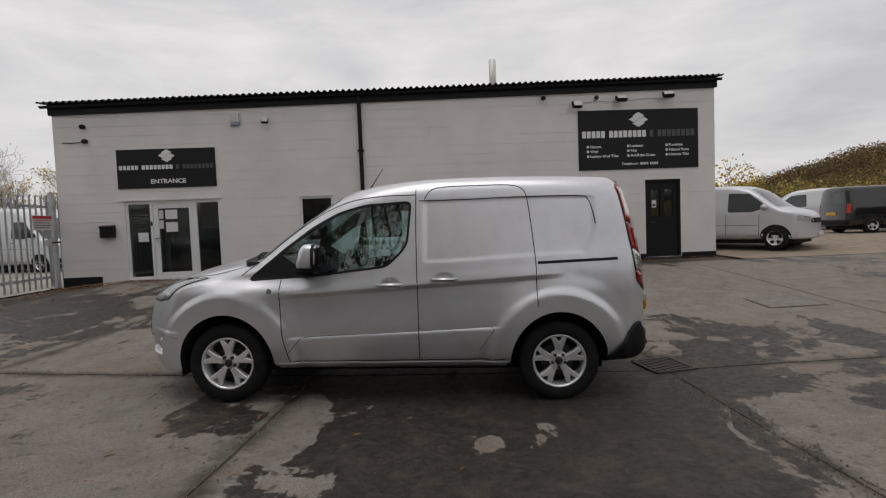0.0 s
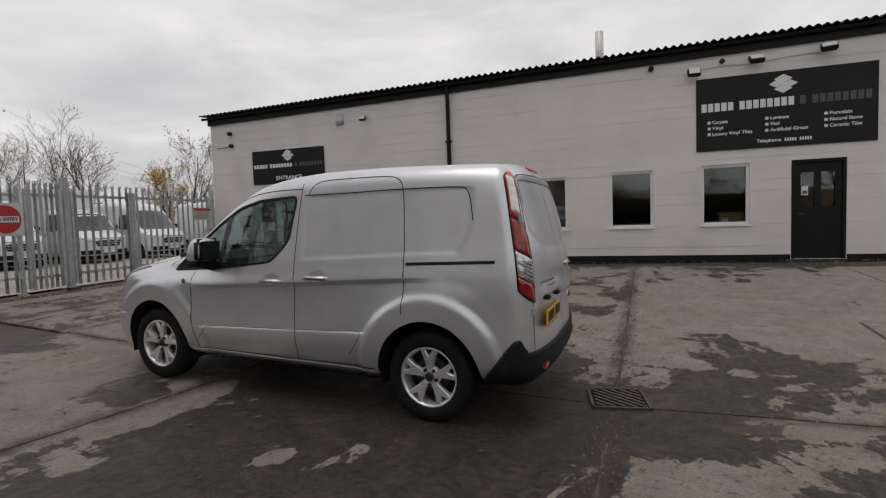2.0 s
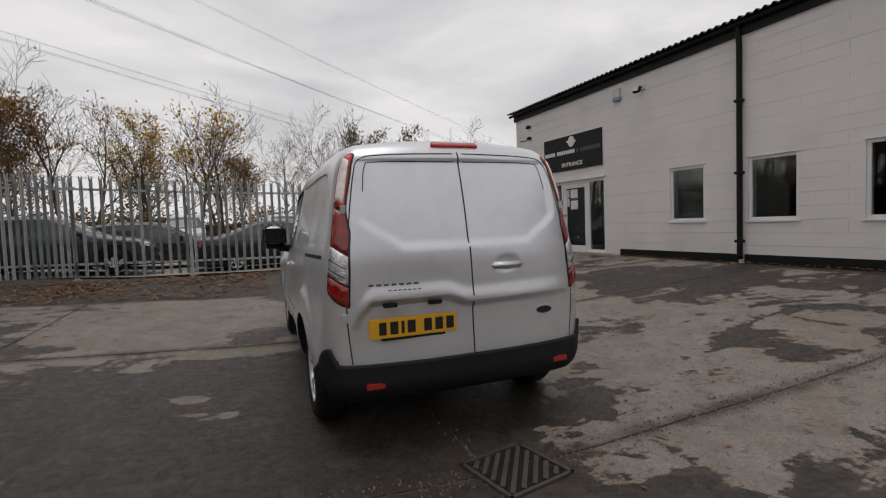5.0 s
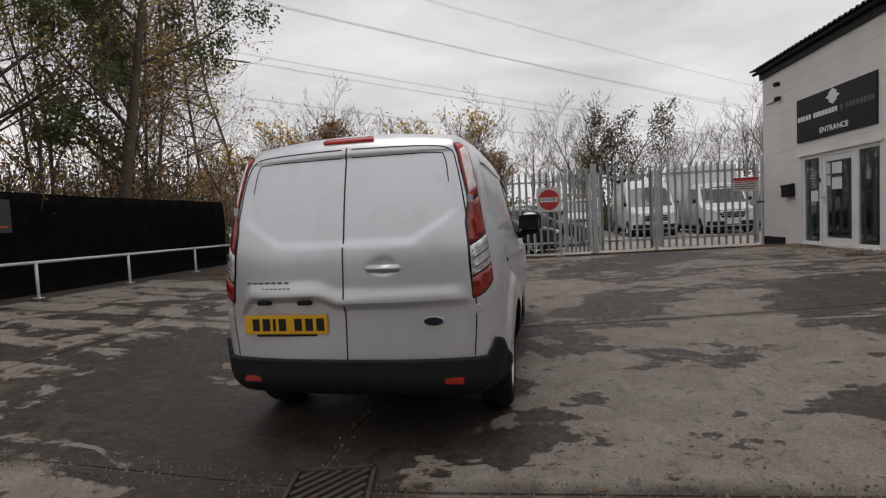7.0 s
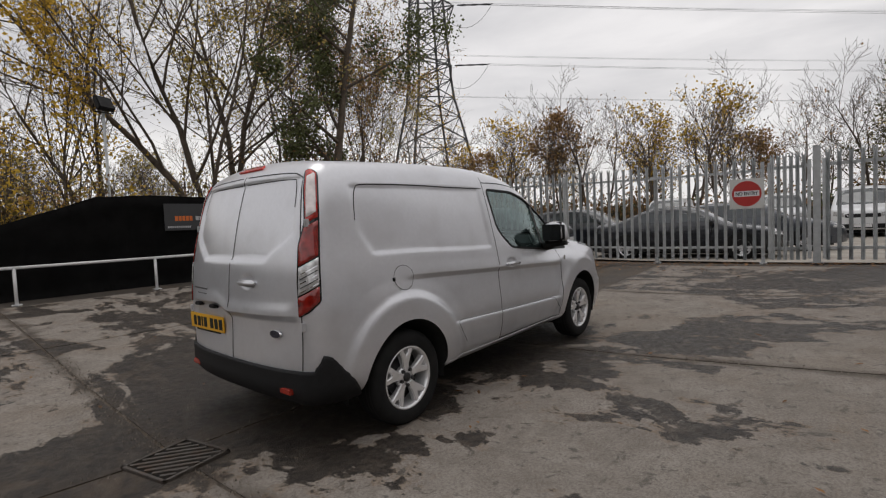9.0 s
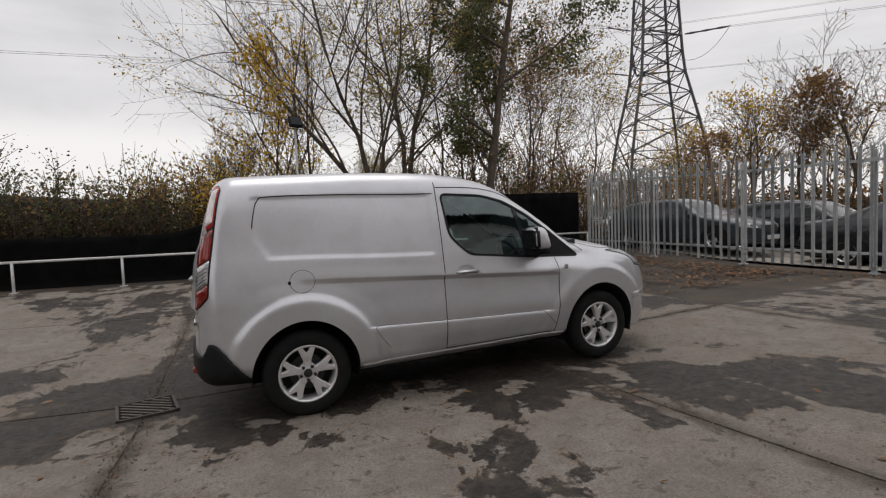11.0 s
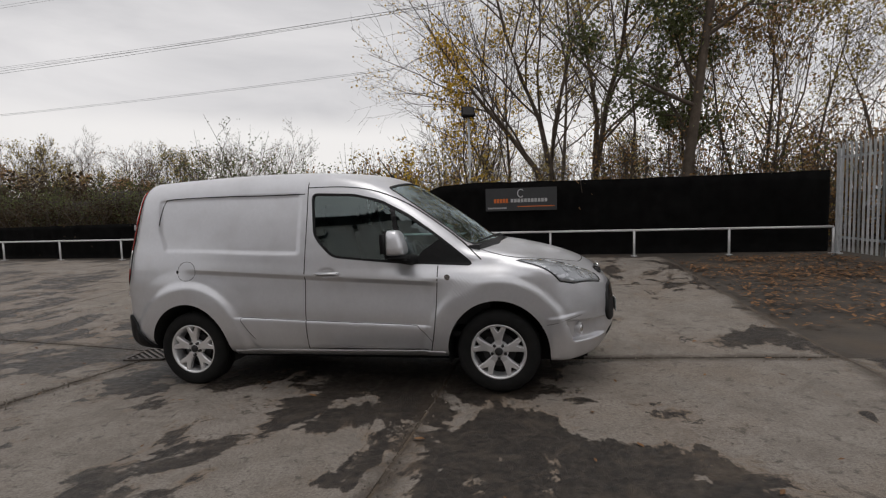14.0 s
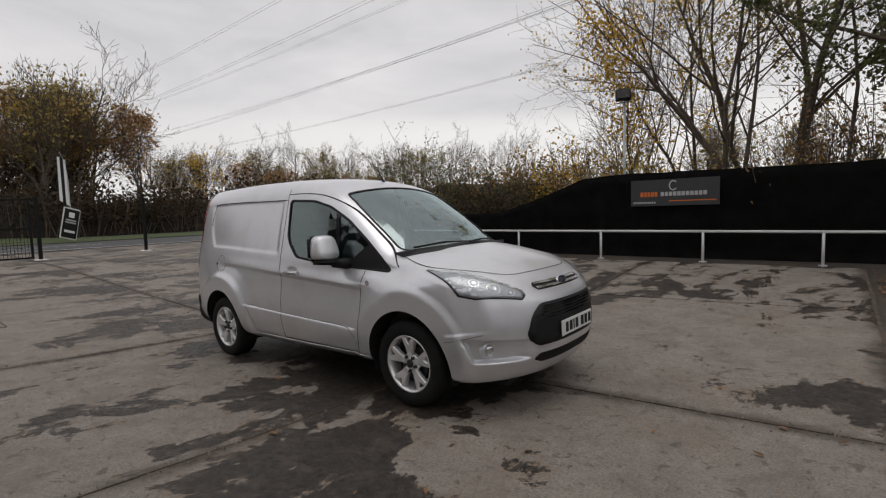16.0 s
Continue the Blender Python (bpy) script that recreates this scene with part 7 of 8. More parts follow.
def vehicle(name, m, label, category, paint, L, W, H, top, wheels, side_windows, screen, head, tail=(), rear_windows=(), nose_round=0.35, tail_lean=0.12, tumble=0.16, zb=0.28, wheel_r=0.33, grille=None, rear_lamps=True, trim=None):
    v = thing(name, m, label, category, "parked vehicles")
    bm = car_skin(L, W, H, top, nose_round, tail_lean, tumble, zb)
    skin = BVHTree.FromBMesh(bm)

    def cast(o, d):
        p, nrm, *_ = skin.ray_cast(Vector(o), Vector(d))
        return (p, nrm) if p else (Vector(o) + Vector(d) * 4.0, -Vector(d))

    side = {s: (lambda u, w, s=s: cast((u, s * 4, w), (0, -s, 0))) for s in (-1, 1)}
    front, rear = (lambda u, w: cast((-6, u, w), (1, 0, 0))), (lambda u, w: cast((6, u, w), (-1, 0, 0)))
    above = lambda u, w: cast((u, w, 5), (0, 0, -1))
    global SKIN
    keep, SKIN = SKIN, skin
    body = part("body", bm, paint, v, smooth=True)
    part("underbody", box(-L / 2 + 0.35, L / 2 - 0.3, -W / 2 + 0.22, W / 2 - 0.22, 0.16, zb + 0.1), M_WELL, v)
    for s in (-1, 1):
        for poly in side_windows:
            part("side_window", patch(rounded(poly, 0.05, 3), side[s], 0.004, 0.12), M_CARGLASS, v)
        for h in wheels:
            w = new("wheel")
            w.parent = v
            w.matrix_basis = Matrix.Translation((h, side[s](h, wheel_r + 0.12)[0].y - s * 0.088, wheel_r)) @ (pose(0, 0, 0) if s < 0 else pose(0, 0, 0, 0, 0, 180))
            part("tyre", lathe([(wheel_r * 0.62, -0.10), (wheel_r * 0.9, -0.11), (wheel_r, -0.07), (wheel_r, 0.09), (wheel_r * 0.6, 0.1)], 28), M_RUBBER, w, smooth=True)
            part("rim", lathe([(0.0, -0.085), (wheel_r * 0.2, -0.09), (wheel_r * 0.25, -0.06), (wheel_r * 0.56, -0.075), (wheel_r * 0.64, -0.105)], 28), M_ALLOY if trim != "steel" else M_WHITESIGN, w)
            for k in range(5):
                part("rim_slot", moved(prism([(-0.035, wheel_r * 0.28), (0.035, wheel_r * 0.28), (0.055, wheel_r * 0.54), (-0.055, wheel_r * 0.54)], -0.084, -0.060), pose(0, 0, 0, 0, 72 * k, 0)), M_WELL, w)
            ring = [(h + (wheel_r + 0.065) * math.cos(t), wheel_r + (wheel_r + 0.06) * math.sin(t)) for t in [math.pi * i / 16 for i in range(17)]]
            part("wheel_arch", patch(ring + [(h - wheel_r - 0.06, zb + 0.05), (h + wheel_r + 0.06, zb + 0.05)], side[s], 0.006, 0.12), M_WELL, v)
        for poly in side_windows[:2]:
            xa, xb = min(p[0] for p in poly) + 0.22, max(p[0] for p in poly) + 0.05
            for x in ((xa, xb) if poly is side_windows[0] else (xb,)):
                part("shut_line", ribbon([(x, min(p[1] for p in poly) - 0.06), (x + 0.02, zb + 0.13)], side[s], 0.012, 0.003), M_GAP, v)
            part("door_handle", ribbon([(xb - 0.22, min(p[1] for p in poly) - 0.13), (xb - 0.06, min(p[1] for p in poly) - 0.13)], side[s], 0.03, 0.02), paint if not trim else M_BLACKTRIM, v)
        # dark ribbon paints the shade of the pressed crease; the skin stays flat
        part("flank_crease_shade", ribbon([(wheels[0] + wheel_r + 0.12, H * 0.36), (L / 2 - 0.35, H * 0.38)], side[s], 0.012, 0.002), M_DARKMETAL, v)
        part("headlamp", patch([(s * a, b) for a, b in head], front, 0.008, 0.08, 0.01), M_CLEAR, v)
        if rear_lamps and tail:
            part("tail_lamp", patch([(s * a, b) for a, b in tail], rear, 0.008, 0.08, 0.01), M_RED, v)
        part("door_mirror", moved(box(-0.07, 0.07, -0.10, 0.10, -0.09, 0.09, 0.04), Matrix.Translation((screen[0][0] + 0.35, s * (W / 2 + 0.07), screen[2]))), M_BLACKTRIM if trim else paint, v, smooth=True)
        part("sill_trim", ribbon([(wheels[0] + wheel_r + 0.1, zb + 0.07), (wheels[1] - wheel_r - 0.1, zb + 0.07)], side[s], 0.10, 0.006), M_BLACKTRIM, v)
    (x0, y0), (x1, y1) = screen[0], screen[1]
    part("windscreen", patch(rounded([(x0 - 0.10, 0), (x0, y0 * 0.8), (x0 + 0.06, y0), (x1, y1), (x1 - 0.04, 0), (x1, -y1), (x0 + 0.06, -y0), (x0, -y0 * 0.8)], 0.05, 3), above, 0.004, 0.12), M_CARGLASS, v)
    for poly in rear_windows:
        part("rear_window", patch(rounded(poly, 0.04, 3), rear, 0.004, 0.1), M_CARGLASS, v)
    g = grille or [(-0.45, 0.75), (0.45, 0.75), (0.40, 0.45), (-0.40, 0.45)]
    part("grille", patch(rounded(g, 0.04, 3), front, 0.006, 0.1, 0.01), M_BLACKTRIM, v)
    part("front_bumper", patch(rounded([(-W * 0.45, zb + 0.22), (W * 0.45, zb + 0.22), (W * 0.44, zb + 0.06), (-W * 0.44, zb + 0.06)], 0.03, 3), front, 0.02, 0.12, 0.03), M_BLACKTRIM if trim else paint, v)
    part("rear_bumper", patch(rounded([(-W * 0.46, zb + 0.25), (W * 0.46, zb + 0.25), (W * 0.44, zb + 0.05), (-W * 0.44, zb + 0.05)], 0.03, 3), rear, 0.02, 0.12, 0.03), M_BLACKTRIM, v)
    p, nrm = front(0, zb + 0.16)
    part("number_plate", moved(box(-0.006, 0.006, -0.26, 0.26, -0.055, 0.055), Matrix.Translation(p + Vector((-0.03, 0, 0)))), M_WPLATE, v)
    p, nrm = rear(0, H * 0.42)
    part("number_plate", moved(box(-0.006, 0.006, -0.26, 0.26, -0.055, 0.055), Matrix.Translation(p + Vector((0.012, 0, 0)))), M_YPLATE, v)
    SKIN = keep
    return v


P_WHITE = mat("white_van_paint", (0.70, 0.71, 0.72), 0.3, 0.0, var=0.03, scale=3, coat=0.5)
P_DARK = mat("dark_blue_grey_paint", (0.016, 0.018, 0.024), 0.25, 0.1, var=0.1, scale=2, coat=0.6)
P_GREY = mat("mid_grey_paint", (0.045, 0.052, 0.065), 0.28, 0.2, var=0.08, scale=2, coat=0.7)
P_BLACK = mat("black_car_paint", (0.010, 0.010, 0.011), 0.2, 0.1, var=0.1, scale=2, coat=0.8)
P_SILVER = mat("silver_car_paint", (0.64, 0.65, 0.68), 0.3, 0.35, var=0.04, scale=2, coat=0.5)

BIG_TOP = [(-3.0, 0.70), (-2.9, 1.0), (-2.75, 1.12), (-2.25, 1.28), (-2.1, 1.38), (-1.45, 2.12), (-1.2, 2.38), (-0.7, 2.55), (0.5, 2.6), (2.9, 2.58)]


def big_van(x, y, heading, label, H=2.6):
    k = H / 2.6
    top = [(a, b if a < -1.5 else b * (k if a > -1.3 else 1)) for a, b in BIG_TOP]
    v = vehicle("large_van", Matrix.Translation((x, y, gz(x, y))) @ pose(0, 0, 0, 0, 0, heading + 180), label, "van", P_WHITE, 5.9, 2.0, H, top, (-1.95, 1.72),
                [[(-1.80, 1.42), (-1.30, 1.98), (-0.75, 2.0), (-0.72, 1.35), (-1.2, 1.32)]], ((-2.12, 0.86), (-1.36, 0.76), 1.45), [(0.62, 0.86), (0.92, 1.02), (0.90, 1.18), (0.66, 1.05)],
                [(0.82, 0.8), (0.95, 0.8), (0.93, 1.3), (0.84, 1.3)], [[(0.08, 1.35), (0.72, 1.35), (0.68, 2.0), (0.08, 2.0)], [(-0.72, 1.35), (-0.08, 1.35), (-0.08, 2.0), (-0.68, 2.0)]],
                grille=[(-0.55, 1.0), (0.55, 1.0), (0.42, 0.68), (-0.42, 0.68)], trim="plastic", zb=0.32, wheel_r=0.34, tumble=0.10)
    for z in (0.76, 0.84, 0.92):
        part("grille_bar", box(-3.0, -2.94, -0.46, 0.46, z, z + 0.018), M_CHROME, v)
    return v


big_van(-20.15, 6.0, 0, "white high-roof delivery van facing the fence")
big_van(-20.1, 11.8, 0, "white high-roof delivery van beside the box van")
for y in (17.3, 20.0, 22.8, 25.6):
    big_van(-20.1 + 0.1 * (y - 17), y, 0, "white high-roof delivery van far down the row")
big_van(-17.3, 14.9, -8, "white high-roof delivery van standing in front of the row")
lv = big_van(-20.15, 8.9, 1, "white box-bodied lorry van facing the gate", 2.3)
part("load_box", box(-0.6, 2.9, -1.05, 1.05, 0.75, 3.05, 0.03), P_WHITE, lv, "tall white load box")
MID_TOP = [(-2.45, 0.72), (-2.40, 0.96), (-2.25, 1.08), (-1.80, 1.22), (-1.68, 1.29), (-1.02, 1.80), (-0.65, 1.92), (0.1, 1.97), (2.4, 1.95)]


def mid_van(x, y, heading, paint, label, steel=None):
    return vehicle("medium_van", Matrix.Translation((x, y, gz(x, y))) @ pose(0, 0, 0, 0, 0, heading + 180), label, "van", paint, 4.9, 1.9, 1.97, MID_TOP, (-1.60, 1.45),
                   [[(-1.42, 1.24), (-0.92, 1.66), (-0.35, 1.70), (-0.35, 1.12), (-1.0, 1.10)]] if paint is P_SILVER else [[(-1.42, 1.24), (-0.92, 1.66), (-0.35, 1.70), (-0.35, 1.12), (-1.0, 1.10)]],
                   ((-1.69, 0.80), (-0.92, 0.68), 1.24), [(0.50, 0.76), (0.86, 0.82), (0.84, 0.98), (0.52, 0.90)], [(0.78, 0.75), (0.9, 0.75), (0.88, 1.3), (0.8, 1.3)],
                   [[(0.06, 1.2), (0.66, 1.2), (0.62, 1.72), (0.06, 1.72)], [(-0.66, 1.2), (-0.06, 1.2), (-0.06, 1.72), (-0.62, 1.72)]], trim=steel, grille=[(-0.5, 0.88), (0.5, 0.88), (0.5, 0.74), (-0.5, 0.74)])


mid_van(-22.4, 3.3, 0, P_WHITE, "white medium van facing the fence", "plastic")
mid_van(-24.5, -4.6, 5, P_WHITE, "white van parked at the back of the compound", "plastic")
mid_van(-25.8, 0.3, 5, P_WHITE, "white van parked at the back of the compound", "plastic")
# nose towards the south-east
hd = -48
mid_van(9.43, 11.47, hd, P_SILVER, "silver panel van beside the workshop corner")
mid_van(17.85, 19.2, 146, P_WHITE, "white van parked on the upper yard", "plastic")
SMALL_TOP = [(-2.2, 0.6), (-2.12, 0.85), (-1.9, 0.97), (-1.35, 1.10), (-1.2, 1.18), (-0.6, 1.62), (-0.25, 1.76), (0.3, 1.82), (2.15, 1.80)]
vehicle("small_van", Matrix.Translation((17.5, 14.8, gz(17.5, 14.8))) @ pose(0, 0, 0, 0, 0, -2 + 180), "black small van seen from behind on the upper yard", "van", P_BLACK, 4.4, 1.8, 1.82, SMALL_TOP, (-1.4, 1.3),
        [[(-1.0, 1.14), (-0.55, 1.52), (-0.05, 1.56), (-0.05, 1.06)]], ((-1.22, 0.72), (-0.55, 0.62), 1.12), [(0.5, 0.7), (0.8, 0.75), (0.78, 0.88), (0.52, 0.82)], [(0.70, 0.78), (0.84, 0.78), (0.84, 1.12), (0.72, 1.12)],
        [[(0.06, 1.15), (0.60, 1.15), (0.56, 1.58), (0.06, 1.58)], [(-0.60, 1.15), (-0.06, 1.15), (-0.06, 1.58), (-0.56, 1.58)]], trim="steel", wheel_r=0.31)
EST_TOP = [(-2.35, 0.52), (-2.27, 0.68), (-2.0, 0.80), (-1.3, 0.94), (-1.12, 0.99), (-0.4, 1.38), (0.1, 1.46), (0.8, 1.46), (1.4, 1.40), (2.0, 1.20), (2.35, 0.98)]
SAL_TOP = [(-2.35, 0.52), (-2.27, 0.68), (-2.0, 0.80), (-1.3, 0.93), (-1.12, 0.98), (-0.4, 1.36), (0.1, 1.43), (0.6, 1.40), (1.2, 1.18), (1.6, 1.04), (2.35, 0.98)]


def saloon(x, y, heading, paint, label, top=SAL_TOP):
    e = top is EST_TOP
    return vehicle("estate_car" if e else "saloon_car", Matrix.Translation((x, y, gz(x, y))) @ pose(0, 0, 0, 0, 0, heading + 180), label, "car", paint, 4.7, 1.82, 1.46, top, (-1.42, 1.30),
                   [[(-1.0, 1.0), (-0.42, 1.30), (0.05, 1.37), (0.05, 0.97)], [(0.12, 0.97), (0.12, 1.375), (0.62, 1.34), (0.98, 1.18 if not e else 1.30), (1.05, 1.0)]] + ([[(1.12, 1.02), (1.10, 1.30), (1.45, 1.24), (1.75, 1.06)]] if e else []),
                   ((-1.14, 0.72), (-0.42, 0.56), 0.98), [(0.45, 0.60), (0.80, 0.64), (0.76, 0.76), (0.48, 0.70)], [(0.55, 0.78), (0.84, 0.76), (0.82, 0.90), (0.56, 0.90)],
                   nose_round=0.45, tumble=0.30, zb=0.20, wheel_r=0.32, grille=[(-0.35, 0.66), (0.35, 0.66), (0.30, 0.50), (-0.30, 0.50)])


saloon(-10.9, -0.5, 96, P_DARK, "dark blue-grey saloon car behind the fence")
saloon(-10.3, -6.0, 96, P_GREY, "grey hatchback behind the fence", EST_TOP)
saloon(-12.9, -4.2, 96, P_DARK, "dark estate car in the second row", EST_TOP)
saloon(-13.6, 0.6, 98, P_GREY, "grey estate car in the second row", EST_TOP)
saloon(-10.6, -10.9, 94, P_SILVER, "silver hatchback behind the fence", EST_TOP)


# ---- trees, hedges and distance ----
M_BARK = mat("grey_bark", (0.105, 0.082, 0.062), 0.9, var=0.35, scale=6, bump=0.6, bscale=25)
M_TWIG = mat("dark_twig", (0.11, 0.088, 0.07), 0.9, var=0.3, scale=4)
M_L_YEL = leaf_mat("yellow_leaf", (0.60, 0.39, 0.05))
M_L_BRN = leaf_mat("brown_leaf", (0.33, 0.195, 0.08))
M_L_GRN = leaf_mat("green_leaf", (0.125, 0.14, 0.055))
M_L_OAK = leaf_mat("oak_leaf", (0.105, 0.10, 0.05))
M_L_OLV = leaf_mat("olive_leaf", (0.36, 0.28, 0.085))
# brown bramble leaf, its colour deepened for the shade within the hedge
M_L_DRK = leaf_mat("shaded_hedge_leaf", (0.060, 0.040, 0.020))
# earth coloured near black, standing in for the shade under dense growth
M_HEDGE_EARTH = mat("shaded_bank_earth", (0.022, 0.016, 0.011), 0.9, var=0.4, scale=2.0, bump=0.8, bscale=30)


class Plant:
    """Gathers the tubes of a tree and its leaf blades."""

    def __init__(self, seed):
        self.r = random.Random(seed)
        self.v, self.f = [], []
        self.lv, self.lf = [], []
        self.tips = []

    def limb(self, pts, rad, sides):
        base = len(self.v)
        for i, p in enumerate(pts):
            d = (pts[min(i + 1, len(pts) - 1)] - pts[max(i - 1, 0)])
            d = d.normalized() if d.length > 1e-6 else Vector((0, 0, 1))
            a = d.cross(Vector((0.3, 0.2, 1)) if abs(d.z) < 0.95 else Vector((1, 0, 0))).normalized()
            b = d.cross(a)
            for k in range(sides):
                t = 2 * math.pi * k / sides
                self.v.append(p + (a * math.cos(t) + b * math.sin(t)) * rad[i])
        for i in range(len(pts) - 1):
            for k in range(sides):
                q = base + i * sides
                self.f.append((q + k, q + (k + 1) % sides, q + sides + (k + 1) % sides, q + sides + k))

    def grow(self, p, d, length, rad, level, levels, spec):
        r = self.r
        n = (7, 6, 5, 4)[min(level, 3)]
        pts, q, dd = [p.copy()], p.copy(), d.normalized()
        for i in range(n):
            dd = (dd + Vector((r.gauss(0, 1), r.gauss(0, 1), r.gauss(0, 0.7))) * spec["wobble"] + Vector((0, 0, spec["rise"] * (0.5 if level == 0 else 1)))).normalized()
            q = q + dd * length / n
            pts.append(q.copy())
        rr = [max(spec["thin"], rad * (1 - 0.82 * i / n)) for i in range(n + 1)]
        self.limb(pts, rr, (7, 5, 4, 3)[min(level, 3)])
        if level >= levels - 1:
            self.tips.append((pts, level))
            return
        kids = spec["kids"][level]
        lo = spec["bare"] if level == 0 else 0.18
        for k in range(kids):
            t = lo + (1 - lo) * (k + r.random() * 0.8) / kids
            t = min(t, 0.98)
            i = min(int(t * n), n - 1)
            f = t * n - i
            o = pts[i].lerp(pts[i + 1], f)
            ax = (pts[i + 1] - pts[i]).normalized()
            side = ax.cross(Vector((r.gauss(0, 1), r.gauss(0, 1), r.gauss(0, 1)))).normalized()
            ang = radians(r.uniform(*spec["angle"]))
            nd = ax * math.cos(ang) + side * math.sin(ang)
            self.grow(o, nd, length * r.uniform(*spec["ratio"]) * (1.15 - 0.45 * t), rr[i] * 0.50, level + 1, levels, spec)

    def leaves(self, count, size, low=0.0, spread=0.12, keep=None, clump=-1.0):
        """Blades along the twigs, gathered into clumps with bare twigs between."""
        r = self.r
        tips = [t for t in self.tips if t[0][-1].z > low and (keep is None or keep(t[0][-1])) and noise.noise(t[0][-1] * 0.75) > clump]
        if not tips:
            return
        for _ in range(count):
            pts, _l = tips[r.randrange(len(tips))]
            i = r.randrange(len(pts) - 1)
            o = pts[i].lerp(pts[i + 1], r.random()) + Vector((r.gauss(0, spread), r.gauss(0, spread), r.gauss(0, spread)))
            self.blade(o, size * r.uniform(0.6, 1.35))

    def blade(self, o, s):
        r = self.r
        a = Vector((r.gauss(0, 1), r.gauss(0, 1), r.gauss(0, 1))).normalized()
        b = a.cross(Vector((r.gauss(0, 1), r.gauss(0, 1), r.gauss(0, 1)))).normalized()
        k = len(self.lv)
        self.lv += [o - a * s * 0.5, o + b * s * 0.32, o + a * s * 0.5, o - b * s * 0.32]
        self.lf.append((k, k + 1, k + 2, k + 3))

    def finish(self, name, m, label, category, leaf_mat, wood=M_TWIG, group="", kind=""):
        t = thing(name, m, label, category, group, kind)
        for nm, v, f, mt in (("trunk", self.v, self.f, wood), ("crown", self.lv, self.lf, leaf_mat)):
            if f:
                me = bpy.data.meshes.new(nm)
                me.from_pydata([tuple(q) for q in v], [], f)
                me.materials.append(mt)
                for pl in me.polygons:
                    pl.use_smooth = nm == "trunk"
                ob = new(nm, me)
                ob.parent = t
        return t


SPEC = dict(wobble=0.10, rise=0.05, thin=0.005, kids=(10, 6, 5), angle=(25, 55), ratio=(0.42, 0.62), bare=0.28)


def spec(**k):
    return {**SPEC, **k}


def tree(x, y, h, seed, label, leaf, count, size, r0=0.09, stems=((0, 0),), levels=4, sp=None, low=0.0, name="tree", keep=None, spread=0.12, dz=-0.1, clump=-1.0):
    p = Plant(seed)
    for lx, ly in stems:
        p.grow(Vector((lx * 0.25, ly * 0.25, 0)), Vector((lx, ly, 2.2)), h * (0.85 if (lx, ly) != (0, 0) else 0.92), r0, 0, levels, sp or SPEC)
    p.leaves(count, size, low, spread, keep, clump)
    return p.finish(name, Matrix.Translation((x, y, gz(x, y) + dz)), label, "tree", leaf, M_BARK)


# along the south edge, behind the screen
FINE = spec(kids=(10, 6, 5), thin=0.003, rise=0.045, angle=(26, 58), ratio=(0.44, 0.64), wobble=0.12)
LEAFY = spec(kids=(10, 6, 5), thin=0.004, rise=0.06)
tree(-2.75, -9.9, 10.5, 11, "tall multi-stemmed tree with thinning yellow leaves", M_L_YEL, 3200, 0.072, 0.105, ((0.0, 0.0), (0.6, 0.1), (-0.3, -0.2), (1.15, 0.3)), 4, FINE, clump=-0.05)
tree(-1.95, -9.05, 9.0, 12, "slender leaning tree with sparse olive leaves", M_L_OLV, 1400, 0.075, 0.062, ((0.45, 0.1), (-0.1, 0.0)), 4, FINE, clump=0.1)
tree(-4.95, -8.4, 11.4, 13, "tall ivy-clad tree with dark green foliage", M_L_GRN, 21000, 0.092, 0.15, ((0, 0),), 4, spec(kids=(16, 7, 4), bare=0.2, angle=(35, 75), ratio=(0.24, 0.36), wobble=0.06), 3.0, spread=0.17, clump=-0.08)
tree(-4.0, -9.4, 8.6, 14, "thin tree with olive autumn leaves", M_L_OLV, 5200, 0.088, 0.05, ((0, 0),), 4, LEAFY, clump=-0.1)
tree(0.45, -11.2, 6.0, 15, "small tree with bright yellow autumn leaves", M_L_YEL, 3400, 0.095, 0.045, ((0, 0), (0.3, 0.2)), 4, LEAFY, 2.0, clump=0.08)
tree(-7.2, -9.8, 7.8, 16, "dense tree holding brown autumn leaves", M_L_BRN, 5200, 0.088, 0.05, ((0, 0), (-0.35, 0), (0.3, 0.1)), 4, LEAFY, clump=-0.1)
tree(-8.4, -10.6, 7.2, 17, "tree with thinning olive and brown leaves", M_L_OLV, 4600, 0.09, 0.05, ((0, 0), (0.3, 0)), 4, LEAFY, clump=-0.05)
tree(-6.2, -11.5, 9.0, 18, "tree with olive-yellow leaves behind the ivy-clad trunk", M_L_OLV, 5200, 0.09, 0.065, ((0, 0), (0.25, 0.1)), 4, LEAFY, clump=-0.05)
tree(-11.5, -12.5, 7.0, 19, "bare grey tree near the fence corner", M_L_BRN, 120, 0.09, 0.07, ((0, 0), (-0.3, 0.1)), 4, FINE)
tree(-14.5, -12.0, 7.2, 20, "bare tree with a few yellow leaves", M_L_YEL, 500, 0.10, 0.06, ((0, 0),), 4, FINE, clump=0.0)
tree(-0.6, -12.8, 7.4, 21, "bare grey tree further back", M_L_YEL, 60, 0.09, 0.07, ((0, 0), (0.4, 0)), 4, FINE)
tree(1.6, -13.5, 4.2, 22, "low tree with yellow leaves", M_L_YEL, 400, 0.12, 0.05, ((0, 0), (0.4, 0.1)), 4, LEAFY, clump=-0.05)


